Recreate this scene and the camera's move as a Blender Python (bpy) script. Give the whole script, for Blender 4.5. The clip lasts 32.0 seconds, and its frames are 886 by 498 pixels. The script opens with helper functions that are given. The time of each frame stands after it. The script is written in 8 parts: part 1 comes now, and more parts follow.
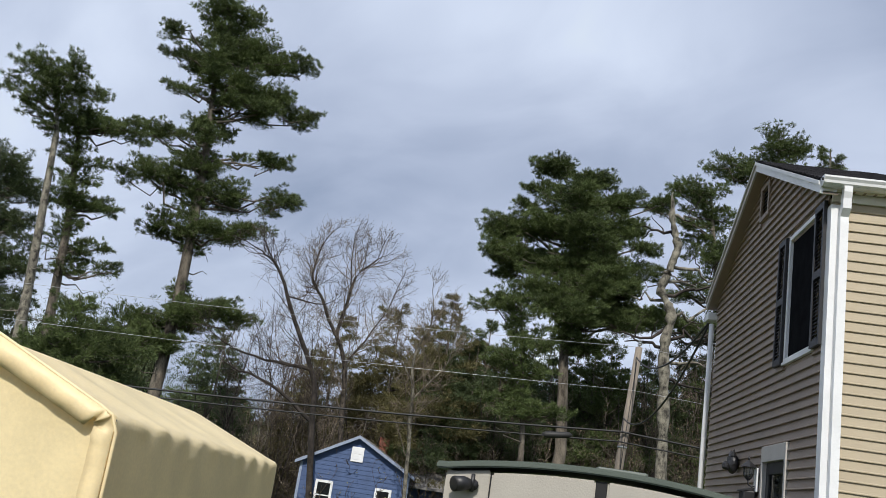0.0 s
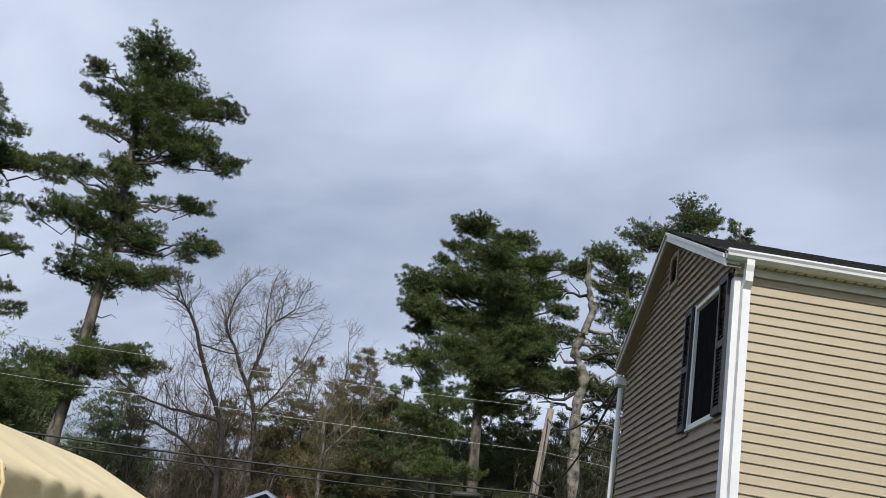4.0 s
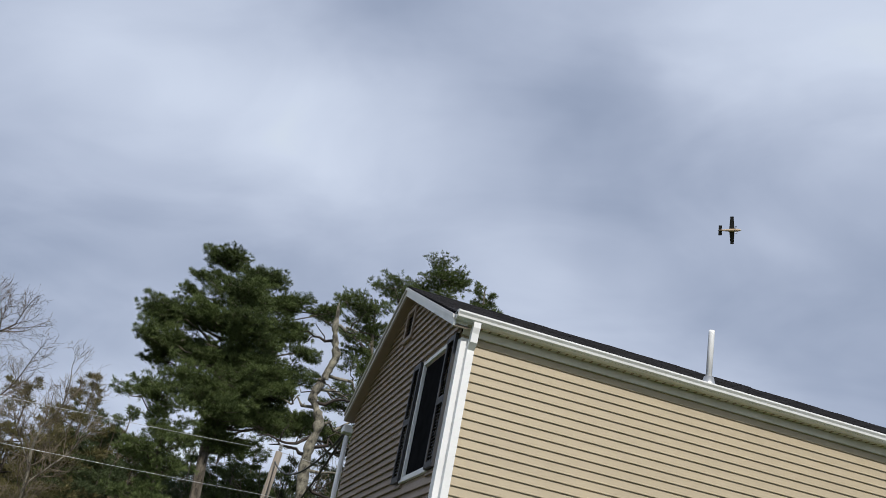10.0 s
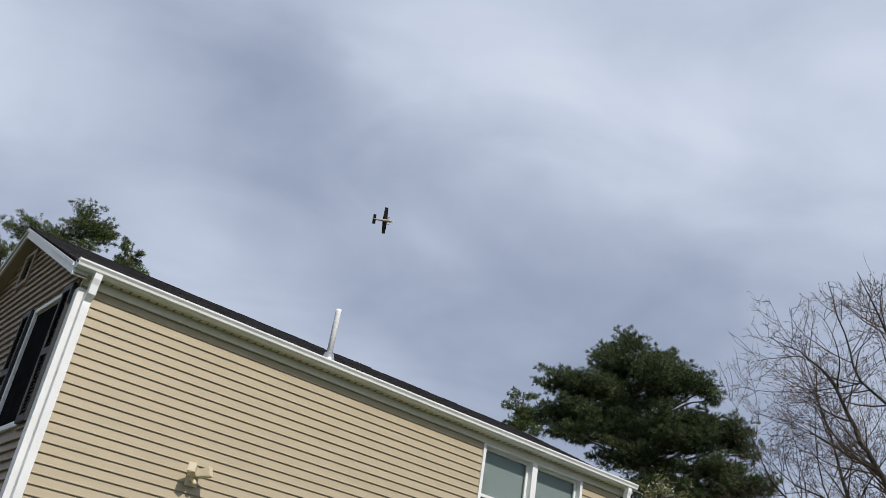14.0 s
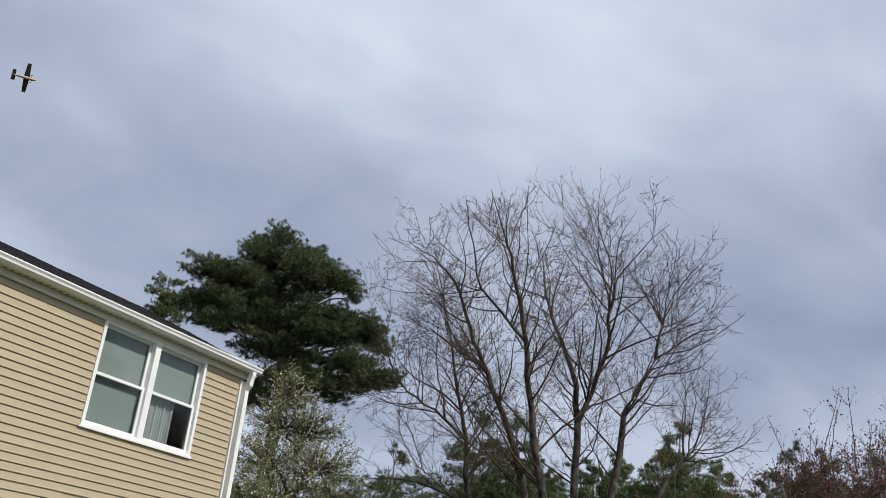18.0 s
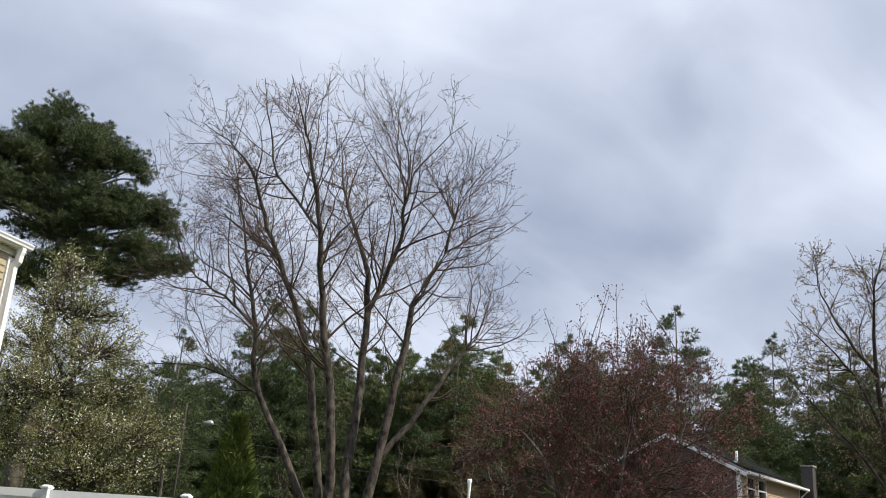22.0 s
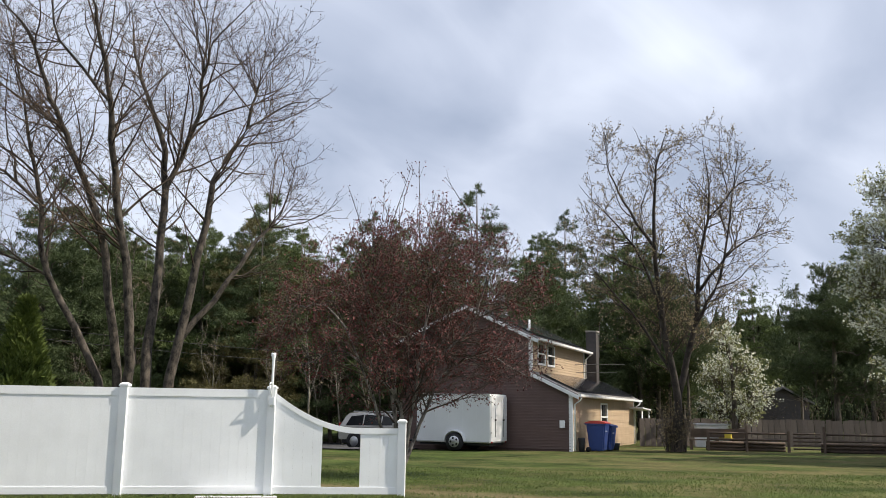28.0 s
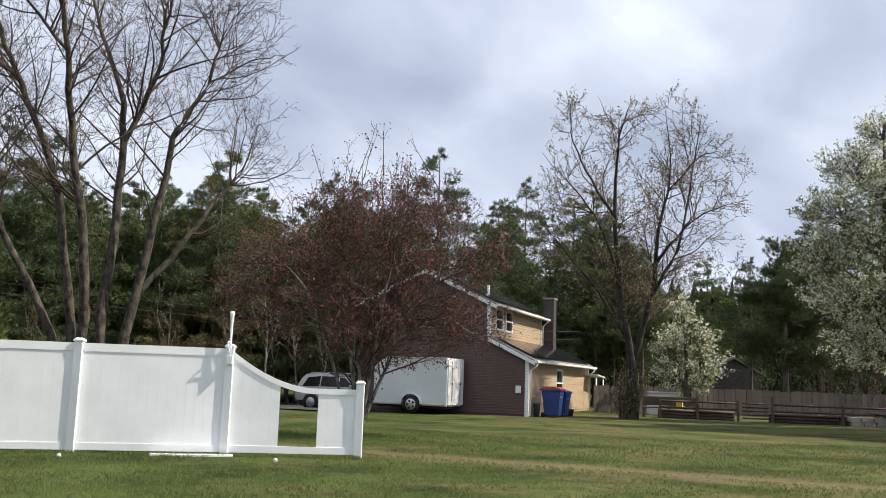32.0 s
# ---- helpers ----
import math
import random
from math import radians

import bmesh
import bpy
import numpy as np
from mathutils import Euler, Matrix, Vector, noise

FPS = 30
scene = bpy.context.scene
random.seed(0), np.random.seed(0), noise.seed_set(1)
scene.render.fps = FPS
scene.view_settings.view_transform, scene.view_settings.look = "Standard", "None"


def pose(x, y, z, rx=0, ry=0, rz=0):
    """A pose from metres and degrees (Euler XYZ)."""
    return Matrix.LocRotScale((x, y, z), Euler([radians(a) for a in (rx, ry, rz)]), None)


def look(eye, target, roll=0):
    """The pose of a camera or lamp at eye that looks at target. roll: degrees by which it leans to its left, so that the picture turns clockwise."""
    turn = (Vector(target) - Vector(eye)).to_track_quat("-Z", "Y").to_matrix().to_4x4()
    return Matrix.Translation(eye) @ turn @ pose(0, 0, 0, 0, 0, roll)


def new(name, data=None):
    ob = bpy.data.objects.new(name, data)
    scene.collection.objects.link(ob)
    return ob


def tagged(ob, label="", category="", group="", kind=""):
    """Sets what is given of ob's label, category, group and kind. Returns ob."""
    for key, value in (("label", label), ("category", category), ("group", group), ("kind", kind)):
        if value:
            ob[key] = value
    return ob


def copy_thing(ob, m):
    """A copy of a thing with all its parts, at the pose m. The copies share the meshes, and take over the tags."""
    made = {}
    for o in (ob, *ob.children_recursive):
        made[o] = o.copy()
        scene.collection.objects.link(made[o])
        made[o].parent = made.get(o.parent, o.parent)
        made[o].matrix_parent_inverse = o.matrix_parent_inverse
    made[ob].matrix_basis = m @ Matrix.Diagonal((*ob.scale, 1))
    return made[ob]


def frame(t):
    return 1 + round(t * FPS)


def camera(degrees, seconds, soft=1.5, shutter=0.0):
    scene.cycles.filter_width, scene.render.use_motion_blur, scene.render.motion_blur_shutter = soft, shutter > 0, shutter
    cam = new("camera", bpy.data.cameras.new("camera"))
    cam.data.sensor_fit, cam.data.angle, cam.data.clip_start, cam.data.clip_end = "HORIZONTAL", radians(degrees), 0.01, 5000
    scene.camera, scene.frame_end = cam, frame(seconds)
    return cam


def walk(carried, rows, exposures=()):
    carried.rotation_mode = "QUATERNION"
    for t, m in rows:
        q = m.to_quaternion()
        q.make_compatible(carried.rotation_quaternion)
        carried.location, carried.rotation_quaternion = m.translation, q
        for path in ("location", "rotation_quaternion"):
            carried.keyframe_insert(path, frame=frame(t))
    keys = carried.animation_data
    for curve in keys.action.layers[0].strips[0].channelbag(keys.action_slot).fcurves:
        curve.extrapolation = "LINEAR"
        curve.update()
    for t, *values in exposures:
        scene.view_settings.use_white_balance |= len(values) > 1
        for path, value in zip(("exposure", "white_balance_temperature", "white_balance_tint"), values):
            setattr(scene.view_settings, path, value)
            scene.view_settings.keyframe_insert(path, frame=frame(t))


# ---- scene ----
cam = camera(51.9, 32.0, soft=0.6)
ROWS = [
    (0.0, -0.051, 0.716, 1.695, 6.92, 14.54, 8.85),
    (0.5, -0.046, 0.726, 1.696, 6.27, 15.09, 8.98),
    (1.0, -0.045, 0.709, 1.703, 5.69, 15.85, 9.36),
    (1.5, -0.033, 0.707, 1.712, 5.12, 16.71, 9.42),
    (2.0, -0.024, 0.702, 1.711, 4.34, 17.56, 9.37),
    (2.5, -0.013, 0.693, 1.711, 3.78, 18.04, 9.25),
    (4.5, 0.005, 0.679, 1.703, 1.74, 19.21, 10.50),
    (5.0, 0.013, 0.671, 1.712, 0.92, 19.84, 10.64),
    (5.5, 0.022, 0.662, 1.712, 0.01, 20.54, 10.92),
    (6.0, 0.029, 0.653, 1.720, -0.80, 21.24, 11.17),
    (6.5, 0.032, 0.648, 1.721, -1.77, 21.86, 11.46),
    (7.0, 0.045, 0.648, 1.717, -2.90, 22.37, 11.79),
    (7.5, 0.058, 0.646, 1.725, -4.05, 22.74, 12.09),
    (8.0, 0.073, 0.658, 1.721, -5.29, 23.01, 12.22),
    (8.5, 0.091, 0.657, 1.727, -6.83, 23.36, 12.33),
    (9.0, 0.109, 0.642, 1.726, -8.75, 23.77, 12.28),
    (9.5, 0.129, 0.616, 1.718, -10.89, 24.00, 11.97),
    (10.0, 0.148, 0.593, 1.717, -13.08, 24.35, 11.65),
    (10.5, 0.160, 0.562, 1.710, -15.48, 25.01, 11.28),
    (11.0, 0.198, 0.544, 1.719, -18.23, 25.64, 11.07),
    (11.5, 0.220, 0.520, 1.715, -21.00, 26.09, 10.74),
    (12.0, 0.249, 0.505, 1.715, -23.74, 26.39, 10.46),
    (12.5, 0.281, 0.478, 1.712, -26.57, 26.60, 10.30),
    (13.0, 0.305, 0.467, 1.708, -29.69, 26.67, 9.93),
    (13.5, 0.335, 0.457, 1.705, -33.02, 26.71, 9.63),
    (14.0, 0.349, 0.432, 1.688, -36.34, 26.71, 9.64),
    (14.5, 0.363, 0.409, 1.676, -39.69, 26.56, 9.33),
    (16.5, 0.457, 0.283, 1.656, -52.20, 25.12, 7.59),
    (17.0, 0.464, 0.268, 1.645, -54.97, 24.48, 6.81),
    (17.5, 0.493, 0.240, 1.631, -57.68, 23.74, 6.17),
    (18.0, 0.512, 0.210, 1.622, -60.21, 22.98, 5.74),
    (18.5, 0.515, 0.181, 1.595, -62.39, 22.39, 5.33),
    (19.0, 0.541, 0.172, 1.595, -64.50, 21.68, 5.01),
    (19.5, 0.552, 0.146, 1.592, -66.25, 20.91, 4.87),
    (20.0, 0.555, 0.130, 1.582, -67.89, 20.13, 4.58),
    (20.5, 0.572, 0.121, 1.562, -69.59, 19.36, 4.15),
    (21.0, 0.581, 0.115, 1.566, -71.30, 18.56, 3.85),
    (21.5, 0.592, 0.100, 1.549, -72.75, 17.93, 3.67),
    (22.0, 0.583, 0.102, 1.545, -74.05, 17.34, 3.82),
    (22.5, 0.588, 0.078, 1.540, -75.10, 16.78, 3.51),
    (23.0, 0.580, 0.076, 1.538, -76.17, 16.32, 2.56),
    (23.5, 0.593, 0.059, 1.526, -77.43, 15.73, 1.87),
    (24.0, 0.596, 0.069, 1.522, -78.40, 15.08, 1.67),
    (24.5, 0.589, 0.067, 1.520, -79.16, 14.69, 1.68),
    (26.5, 0.549, 0.036, 1.481, -82.34, 12.69, 0.94),
    (27.0, 0.555, 0.043, 1.471, -83.69, 11.99, 0.39),
    (27.5, 0.581, 0.048, 1.489, -85.86, 10.90, 0.38),
    (28.0, 0.566, 0.050, 1.489, -86.84, 10.20, 0.80),
    (28.5, 0.575, 0.078, 1.507, -87.13, 10.03, 0.37),
    (29.0, 0.569, 0.086, 1.484, -87.41, 9.81, -0.58),
    (29.5, 0.588, 0.083, 1.495, -87.69, 8.82, -1.39),
    (30.0, 0.608, 0.079, 1.490, -88.16, 8.09, -1.69),
    (30.5, 0.617, 0.079, 1.483, -88.62, 7.90, -1.27),
    (31.0, 0.604, 0.085, 1.484, -89.03, 7.90, 0.30),
    (31.5, 0.621, 0.094, 1.469, -89.15, 8.08, 1.81),
    (32.0, 0.615, 0.097, 1.474, -89.43, 8.03, 2.01),
]
walk(cam, [(t, pose(x, y, z, 90 + pitch, 0, yaw) @ pose(0, 0, 0, 0, 0, roll)) for t, x, y, z, yaw, pitch, roll in ROWS],
     [(0, -0.05, 6250, 10), (9, -0.15, 6300, 10), (13, -0.22, 6350, 10), (17, -0.12, 6400, 10), (19, -0.08, 6500, 10), (21.5, 0.24, 6700, 10), (25, 0.4, 6750, 10), (32, 0.5, 6800, 10)])

# ---- light: thin bright cloud with a hazy sun from the south ----
SUN_UP, SUN_X = 46.0, -0.04
world = bpy.data.worlds.new("sky")
scene.world = world
world.use_nodes = True
nt = world.node_tree
nt.nodes.clear()


def wn(kind, **kw):
    n = nt.nodes.new(kind)
    for k, v in kw.items():
        n.inputs[k].default_value = v
    return n


tc = wn("ShaderNodeTexCoord")
sep = wn("ShaderNodeSeparateXYZ")
nt.links.new(tc.outputs["Generated"], sep.inputs[0])
lift = wn("ShaderNodeMath")
lift.operation = "ADD"
lift.inputs[1].default_value = 0.32
nt.links.new(sep.outputs["Z"], lift.inputs[0])
clampz = wn("ShaderNodeMath")
clampz.operation = "MAXIMUM"
clampz.inputs[1].default_value = 0.12
nt.links.new(lift.outputs[0], clampz.inputs[0])
proj = wn("ShaderNodeVectorMath")
proj.operation = "DIVIDE"
comb = wn("ShaderNodeCombineXYZ")
for i in range(3):
    nt.links.new(clampz.outputs[0], comb.inputs[i])
nt.links.new(tc.outputs["Generated"], proj.inputs[0])
nt.links.new(comb.outputs[0], proj.inputs[1])
mp = wn("ShaderNodeMapping")
mp.inputs["Scale"].default_value = (1.0, 1.0, 0.15)
mp.inputs["Rotation"].default_value = (0, 0, radians(35))
nt.links.new(proj.outputs[0], mp.inputs[0])
stretch = wn("ShaderNodeMapping")
stretch.inputs["Scale"].default_value = (0.8, 1.25, 1.0)
nt.links.new(mp.outputs[0], stretch.inputs[0])
big = wn("ShaderNodeTexNoise", Scale=1.15, Detail=3.0, Roughness=0.46, Distortion=0.35)
nt.links.new(stretch.outputs[0], big.inputs["Vector"])
small = wn("ShaderNodeTexNoise", Scale=3.4, Detail=5.0, Roughness=0.5, Distortion=0.5)
nt.links.new(stretch.outputs[0], small.inputs["Vector"])
mixn = wn("ShaderNodeMix")
mixn.inputs["Factor"].default_value = 0.28
nt.links.new(big.outputs["Fac"], mixn.inputs["A"])
nt.links.new(small.outputs["Fac"], mixn.inputs["B"])
ramp = wn("ShaderNodeValToRGB")
cr = ramp.color_ramp
cr.interpolation = "B_SPLINE"
cr.elements[0].position, cr.elements[0].color = 0.33, (0.235, 0.30, 0.43, 1)
cr.elements[1].position, cr.elements[1].color = 0.65, (1.0, 1.08, 1.21, 1)
e = cr.elements.new(0.50)
e.color = (0.57, 0.635, 0.795, 1)
calm = wn("ShaderNodeMath")
calm.operation = "MULTIPLY_ADD"
calm.inputs[1].default_value, calm.inputs[2].default_value = 0.7, 0.15
nt.links.new(mixn.outputs["Result"], calm.inputs[0])
cover = calm.outputs[0]

# ragged edges of the long cloud banks
fray = wn("ShaderNodeTexNoise", Scale=4.0, Detail=4.0, Roughness=0.5)
nt.links.new(tc.outputs["Generated"], fray.inputs["Vector"])
bend = wn("ShaderNodeVectorMath")
bend.operation = "MULTIPLY_ADD"
bend.inputs[1].default_value = (0.2, 0.2, 0.2)
nt.links.new(fray.outputs["Color"], bend.inputs[0])
nt.links.new(tc.outputs["Generated"], bend.inputs[2])


def heading(az, el):
    """A way in the sky, moved by the mean of the fraying noise."""
    return Vector((math.cos(radians(el)) * math.cos(radians(az)), math.cos(radians(el)) * math.sin(radians(az)), math.sin(radians(el)))) + Vector((0.1, 0.1, 0.1))


def cloud_bank(start, end, width, gain):
    """Thicker (-) or thinner (+) cloud along a line between two headings; width in degrees."""
    global cover
    a = heading(*start)
    ab = heading(*end) - a
    rel, dot, leg, off, ln = (wn("ShaderNodeVectorMath") for _ in range(5))
    rel.operation, dot.operation, leg.operation, off.operation, ln.operation = "SUBTRACT", "DOT_PRODUCT", "SCALE", "SUBTRACT", "LENGTH"
    rel.inputs[1].default_value, dot.inputs[1].default_value, leg.inputs[0].default_value = a, ab / ab.length_squared, ab
    nt.links.new(bend.outputs[0], rel.inputs[0])
    nt.links.new(rel.outputs[0], dot.inputs[0])
    clip = wn("ShaderNodeClamp")
    nt.links.new(dot.outputs["Value"], clip.inputs[0])
    nt.links.new(clip.outputs[0], leg.inputs["Scale"])
    nt.links.new(rel.outputs[0], off.inputs[0])
    nt.links.new(leg.outputs[0], off.inputs[1])
    nt.links.new(off.outputs[0], ln.inputs[0])
    fall = wn("ShaderNodeMapRange")
    fall.interpolation_type = "SMOOTHERSTEP"
    fall.inputs["From Min"].default_value, fall.inputs["From Max"].default_value = 0.0, radians(width)
    fall.inputs["To Min"].default_value, fall.inputs["To Max"].default_value = gain, 0.0
    nt.links.new(ln.outputs["Value"], fall.inputs["Value"])
    add = wn("ShaderNodeMath")
    add.operation = "ADD"
    nt.links.new(cover, add.inputs[0])
    nt.links.new(fall.outputs[0], add.inputs[1])
    cover = add.outputs[0]


cloud_bank((88, 40), (67, 34.5), 7, -0.055)
cloud_bank((67, 34.5), (38, 25), 8, -0.06)
cloud_bank((58, 40), (40, 38), 9, 0.025)
cloud_bank((64, 28), (44, 21), 9, -0.06)
cloud_bank((36, 33), (20, 31), 9, 0.045)
cloud_bank((100, 31), (82, 28), 10, 0.045)
cloud_bank((16, 34), (2, 27), 5, -0.03)
cloud_bank((-14, 26), (6, 21), 4, 0.035)
cloud_bank((5, 13), (-6, 21.5), 4, 0.03)
cloud_bank((12, 17), (3, 20), 6, -0.025)
cloud_bank((-14, 14), (-26, 20), 8, -0.05)
cloud_bank((-2, 24), (-22, 28), 9, -0.035)
cloud_bank((125, 33), (105, 36), 8, -0.03)
nt.links.new(cover, ramp.inputs[0])
nish = wn("ShaderNodeTexSky")
nish.sky_type, nish.sun_disc = "NISHITA", False
nish.sun_elevation, nish.sun_rotation = radians(SUN_UP), radians(182)
bg_sky, bg_cloud = wn("ShaderNodeBackground", Strength=0.05), wn("ShaderNodeBackground", Strength=1.0)
nt.links.new(nish.outputs[0], bg_sky.inputs[0])
nt.links.new(ramp.outputs[0], bg_cloud.inputs[0])
both = wn("ShaderNodeMixShader", Fac=0.88)
nt.links.new(bg_sky.outputs[0], both.inputs[1])
nt.links.new(bg_cloud.outputs[0], both.inputs[2])
wout = wn("ShaderNodeOutputWorld")
nt.links.new(both.outputs[0], wout.inputs[0])

sun = new("sun", bpy.data.lights.new("sun", "SUN"))
sun.data.energy, sun.data.angle, sun.data.color = 4.2, radians(0.6), (1.0, 0.93, 0.82)
sun.matrix_world = look((0, 0, 60), (-SUN_X * math.cos(radians(SUN_UP)) * 10, 0.98 * math.cos(radians(SUN_UP)) * 10, 60 - math.sin(radians(SUN_UP)) * 10))


# ---- materials ----
def material(name, color, rough=0.6, vary=0.15, scale=6.0, fine=60.0, bump=0.0, bump_scale=40.0, metal=0.0, island=0.0, spec=0.5, per_object=0.0, second=None, stretch=(1, 1, 1), trans=0.0):
    m = bpy.data.materials.new(name)
    m.use_nodes = True
    t = m.node_tree
    b = t.nodes["Principled BSDF"]
    b.inputs["Roughness"].default_value, b.inputs["Metallic"].default_value = rough, metal
    b.inputs["Specular IOR Level"].default_value = spec
    co = t.nodes.new("ShaderNodeTexCoord")
    ma = t.nodes.new("ShaderNodeMapping")
    ma.inputs["Scale"].default_value = stretch
    t.links.new(co.outputs["Object"], ma.inputs[0])
    n1 = t.nodes.new("ShaderNodeTexNoise")
    n1.inputs["Scale"].default_value, n1.inputs["Detail"].default_value = scale, 4
    n2 = t.nodes.new("ShaderNodeTexNoise")
    n2.inputs["Scale"].default_value, n2.inputs["Detail"].default_value = fine, 3
    t.links.new(ma.outputs[0], n1.inputs["Vector"])
    t.links.new(ma.outputs[0], n2.inputs["Vector"])
    add = t.nodes.new("ShaderNodeMath")
    add.operation = "MULTIPLY_ADD"
    t.links.new(n2.outputs["Fac"], add.inputs[0])
    add.inputs[1].default_value = 0.5
    t.links.new(n1.outputs["Fac"], add.inputs[2])
    value = add.outputs[0]
    if island or per_object:
        gi = t.nodes.new("ShaderNodeNewGeometry" if island else "ShaderNodeObjectInfo")
        a2 = t.nodes.new("ShaderNodeMath")
        a2.operation = "MULTIPLY_ADD"
        t.links.new(gi.outputs["Random Per Island" if island else "Random"], a2.inputs[0])
        a2.inputs[1].default_value = (island or per_object)
        t.links.new(value, a2.inputs[2])
        value = a2.outputs[0]
    r = t.nodes.new("ShaderNodeValToRGB")
    hi = second or tuple(min(1.0, c * (1 + vary)) for c in color)
    lo = tuple(c * (1 - vary) for c in color)
    r.color_ramp.elements[0].position, r.color_ramp.elements[0].color = 0.56, (*lo, 1)
    r.color_ramp.elements[1].position, r.color_ramp.elements[1].color = 0.94 + island + per_object, (*hi, 1)
    t.links.new(value, r.inputs[0])
    t.links.new(r.outputs[0], b.inputs["Base Color"])
    if bump:
        n3 = t.nodes.new("ShaderNodeTexNoise")
        n3.inputs["Scale"].default_value, n3.inputs["Detail"].default_value = bump_scale, 5
        t.links.new(ma.outputs[0], n3.inputs["Vector"])
        bp = t.nodes.new("ShaderNodeBump")
        bp.inputs["Strength"].default_value, bp.inputs["Distance"].default_value = bump, 0.02
        t.links.new(n3.outputs["Fac"], bp.inputs["Height"])
        t.links.new(bp.outputs[0], b.inputs["Normal"])
    if trans:
        tr = t.nodes.new("ShaderNodeBsdfTranslucent")
        t.links.new(r.outputs[0], tr.inputs[0])
        mx = t.nodes.new("ShaderNodeMixShader")
        mx.inputs[0].default_value = trans
        t.links.new(b.outputs[0], mx.inputs[1])
        t.links.new(tr.outputs[0], mx.inputs[2])
        t.links.new(mx.outputs[0], t.nodes["Material Output"].inputs[0])
    return m


def glass(name, tint=(0.8, 0.85, 0.85)):
    m = bpy.data.materials.new(name)
    m.use_nodes = True
    t = m.node_tree
    t.nodes.clear()
    o, mx, tr, gl, fr = (t.nodes.new("ShaderNode" + k) for k in ("OutputMaterial", "MixShader", "BsdfTransparent", "BsdfGlossy", "LayerWeight"))
    tr.inputs[0].default_value, gl.inputs["Roughness"].default_value, fr.inputs[0].default_value = (*tint, 1), 0.02, 0.5
    pw, ma = t.nodes.new("ShaderNodeMath"), t.nodes.new("ShaderNodeMath")
    pw.operation, ma.operation = "POWER", "MULTIPLY_ADD"
    pw.inputs[1].default_value, ma.inputs[1].default_value, ma.inputs[2].default_value = 4.0, 0.5, 0.035
    t.links.new(fr.outputs["Facing"], pw.inputs[0])
    t.links.new(pw.outputs[0], ma.inputs[0])
    t.links.new(ma.outputs[0], mx.inputs[0])
    t.links.new(tr.outputs[0], mx.inputs[1])
    t.links.new(gl.outputs[0], mx.inputs[2])
    t.links.new(mx.outputs[0], o.inputs[0])
    return m


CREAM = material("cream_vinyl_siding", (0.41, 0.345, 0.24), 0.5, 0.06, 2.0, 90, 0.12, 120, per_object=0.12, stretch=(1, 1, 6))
# darker copy of the cream siding: the gable walls' shade is in its colour
SHADED_CREAM = material("shaded_cream_vinyl_siding", (0.265, 0.205, 0.158), 0.5, 0.07, 2.0, 90, 0.12, 120, per_object=0.12)
WHITE = material("white_painted_trim", (0.78, 0.79, 0.80), 0.4, 0.05, 3.0, 80, 0.05)
# cream of the door casing; on the north rake it stands in for shaded white
CASING = material("cream_casing_and_shaded_rake", (0.46, 0.44, 0.41), 0.5, 0.06, 3, 60, 0.05)
PALE_BLUE = material("pale_blue_trim", (0.26, 0.31, 0.42), 0.6, 0.1)
VINYL = material("white_vinyl_fence", (0.84, 0.86, 0.88), 0.35, 0.06, 1.6, 50, 0.04, 30, per_object=0.06)
SOFFIT = material("cream_soffit", (0.66, 0.63, 0.55), 0.55, 0.05)
BLACK = material("black_louvre_paint", (0.018, 0.018, 0.02), 0.45, 0.2)
DARK = material("dark_room", (0.03, 0.03, 0.035), 0.9, 0.3)
SHINGLE = material("charcoal_shingle", (0.022, 0.022, 0.025), 0.95, 0.35, 4, 120, 0.6, 90, island=0.3, spec=0.1)
BLIND = material("grey_window_blind", (0.30, 0.33, 0.32), 0.7, 0.1, 3, 60, stretch=(1, 1, 30))
SHEER = material("pale_curtain", (0.45, 0.46, 0.46), 0.9, 0.25, 3, 40, stretch=(18, 1, 0.3))
PANE = glass("window_glass")
SCREEN = material("dark_insect_screen", (0.012, 0.0125, 0.014), 1.0, 0.2, spec=0.0)
METAL = material("galvanised_metal", (0.45, 0.46, 0.47), 0.4, 0.12, metal=0.8)
CANVAS = material("tan_canvas_cover", (0.93, 0.78, 0.47), 0.5, 0.07, 1.5, 25, 0.25, 9, trans=0.25)
RESIN = material("taupe_resin_panel", (0.40, 0.375, 0.33), 0.5, 0.07, 2, 80, 0.15, 60)
RESIN_TOP = material("grey_green_resin_lid", (0.085, 0.105, 0.088), 0.5, 0.1, 2, 80, 0.15, 60)
RUBBER = material("black_rubber", (0.012, 0.012, 0.013), 0.7, 0.2)
BARK = material("grey_brown_pine_bark", (0.05, 0.04, 0.032), 0.95, 0.5, 3, 30, 0.9, 14, second=(0.19, 0.165, 0.13), stretch=(1, 1, 0.35))
BARK_PALE = material("pale_lichen_bark", (0.04, 0.035, 0.03), 0.95, 0.4, 5, 30, 0.9, 14, second=(0.30, 0.28, 0.22), stretch=(1, 1, 0.6))
BARK_GREY = material("grey_maple_bark", (0.014, 0.011, 0.009), 0.95, 0.4, 7, 40, 1.0, 14, second=(0.112, 0.093, 0.075), stretch=(1, 1, 0.6))
BARK_PLUM = material("pale_grey_plum_bark", (0.05, 0.045, 0.04), 0.9, 0.4, 5, 30, 0.8, 14, second=(0.30, 0.27, 0.24), stretch=(1, 1, 0.5))
BARK_DARK = material("dark_oak_bark", (0.022, 0.018, 0.016), 0.95, 0.4, 3, 25, 0.8, 16, second=(0.065, 0.053, 0.045))
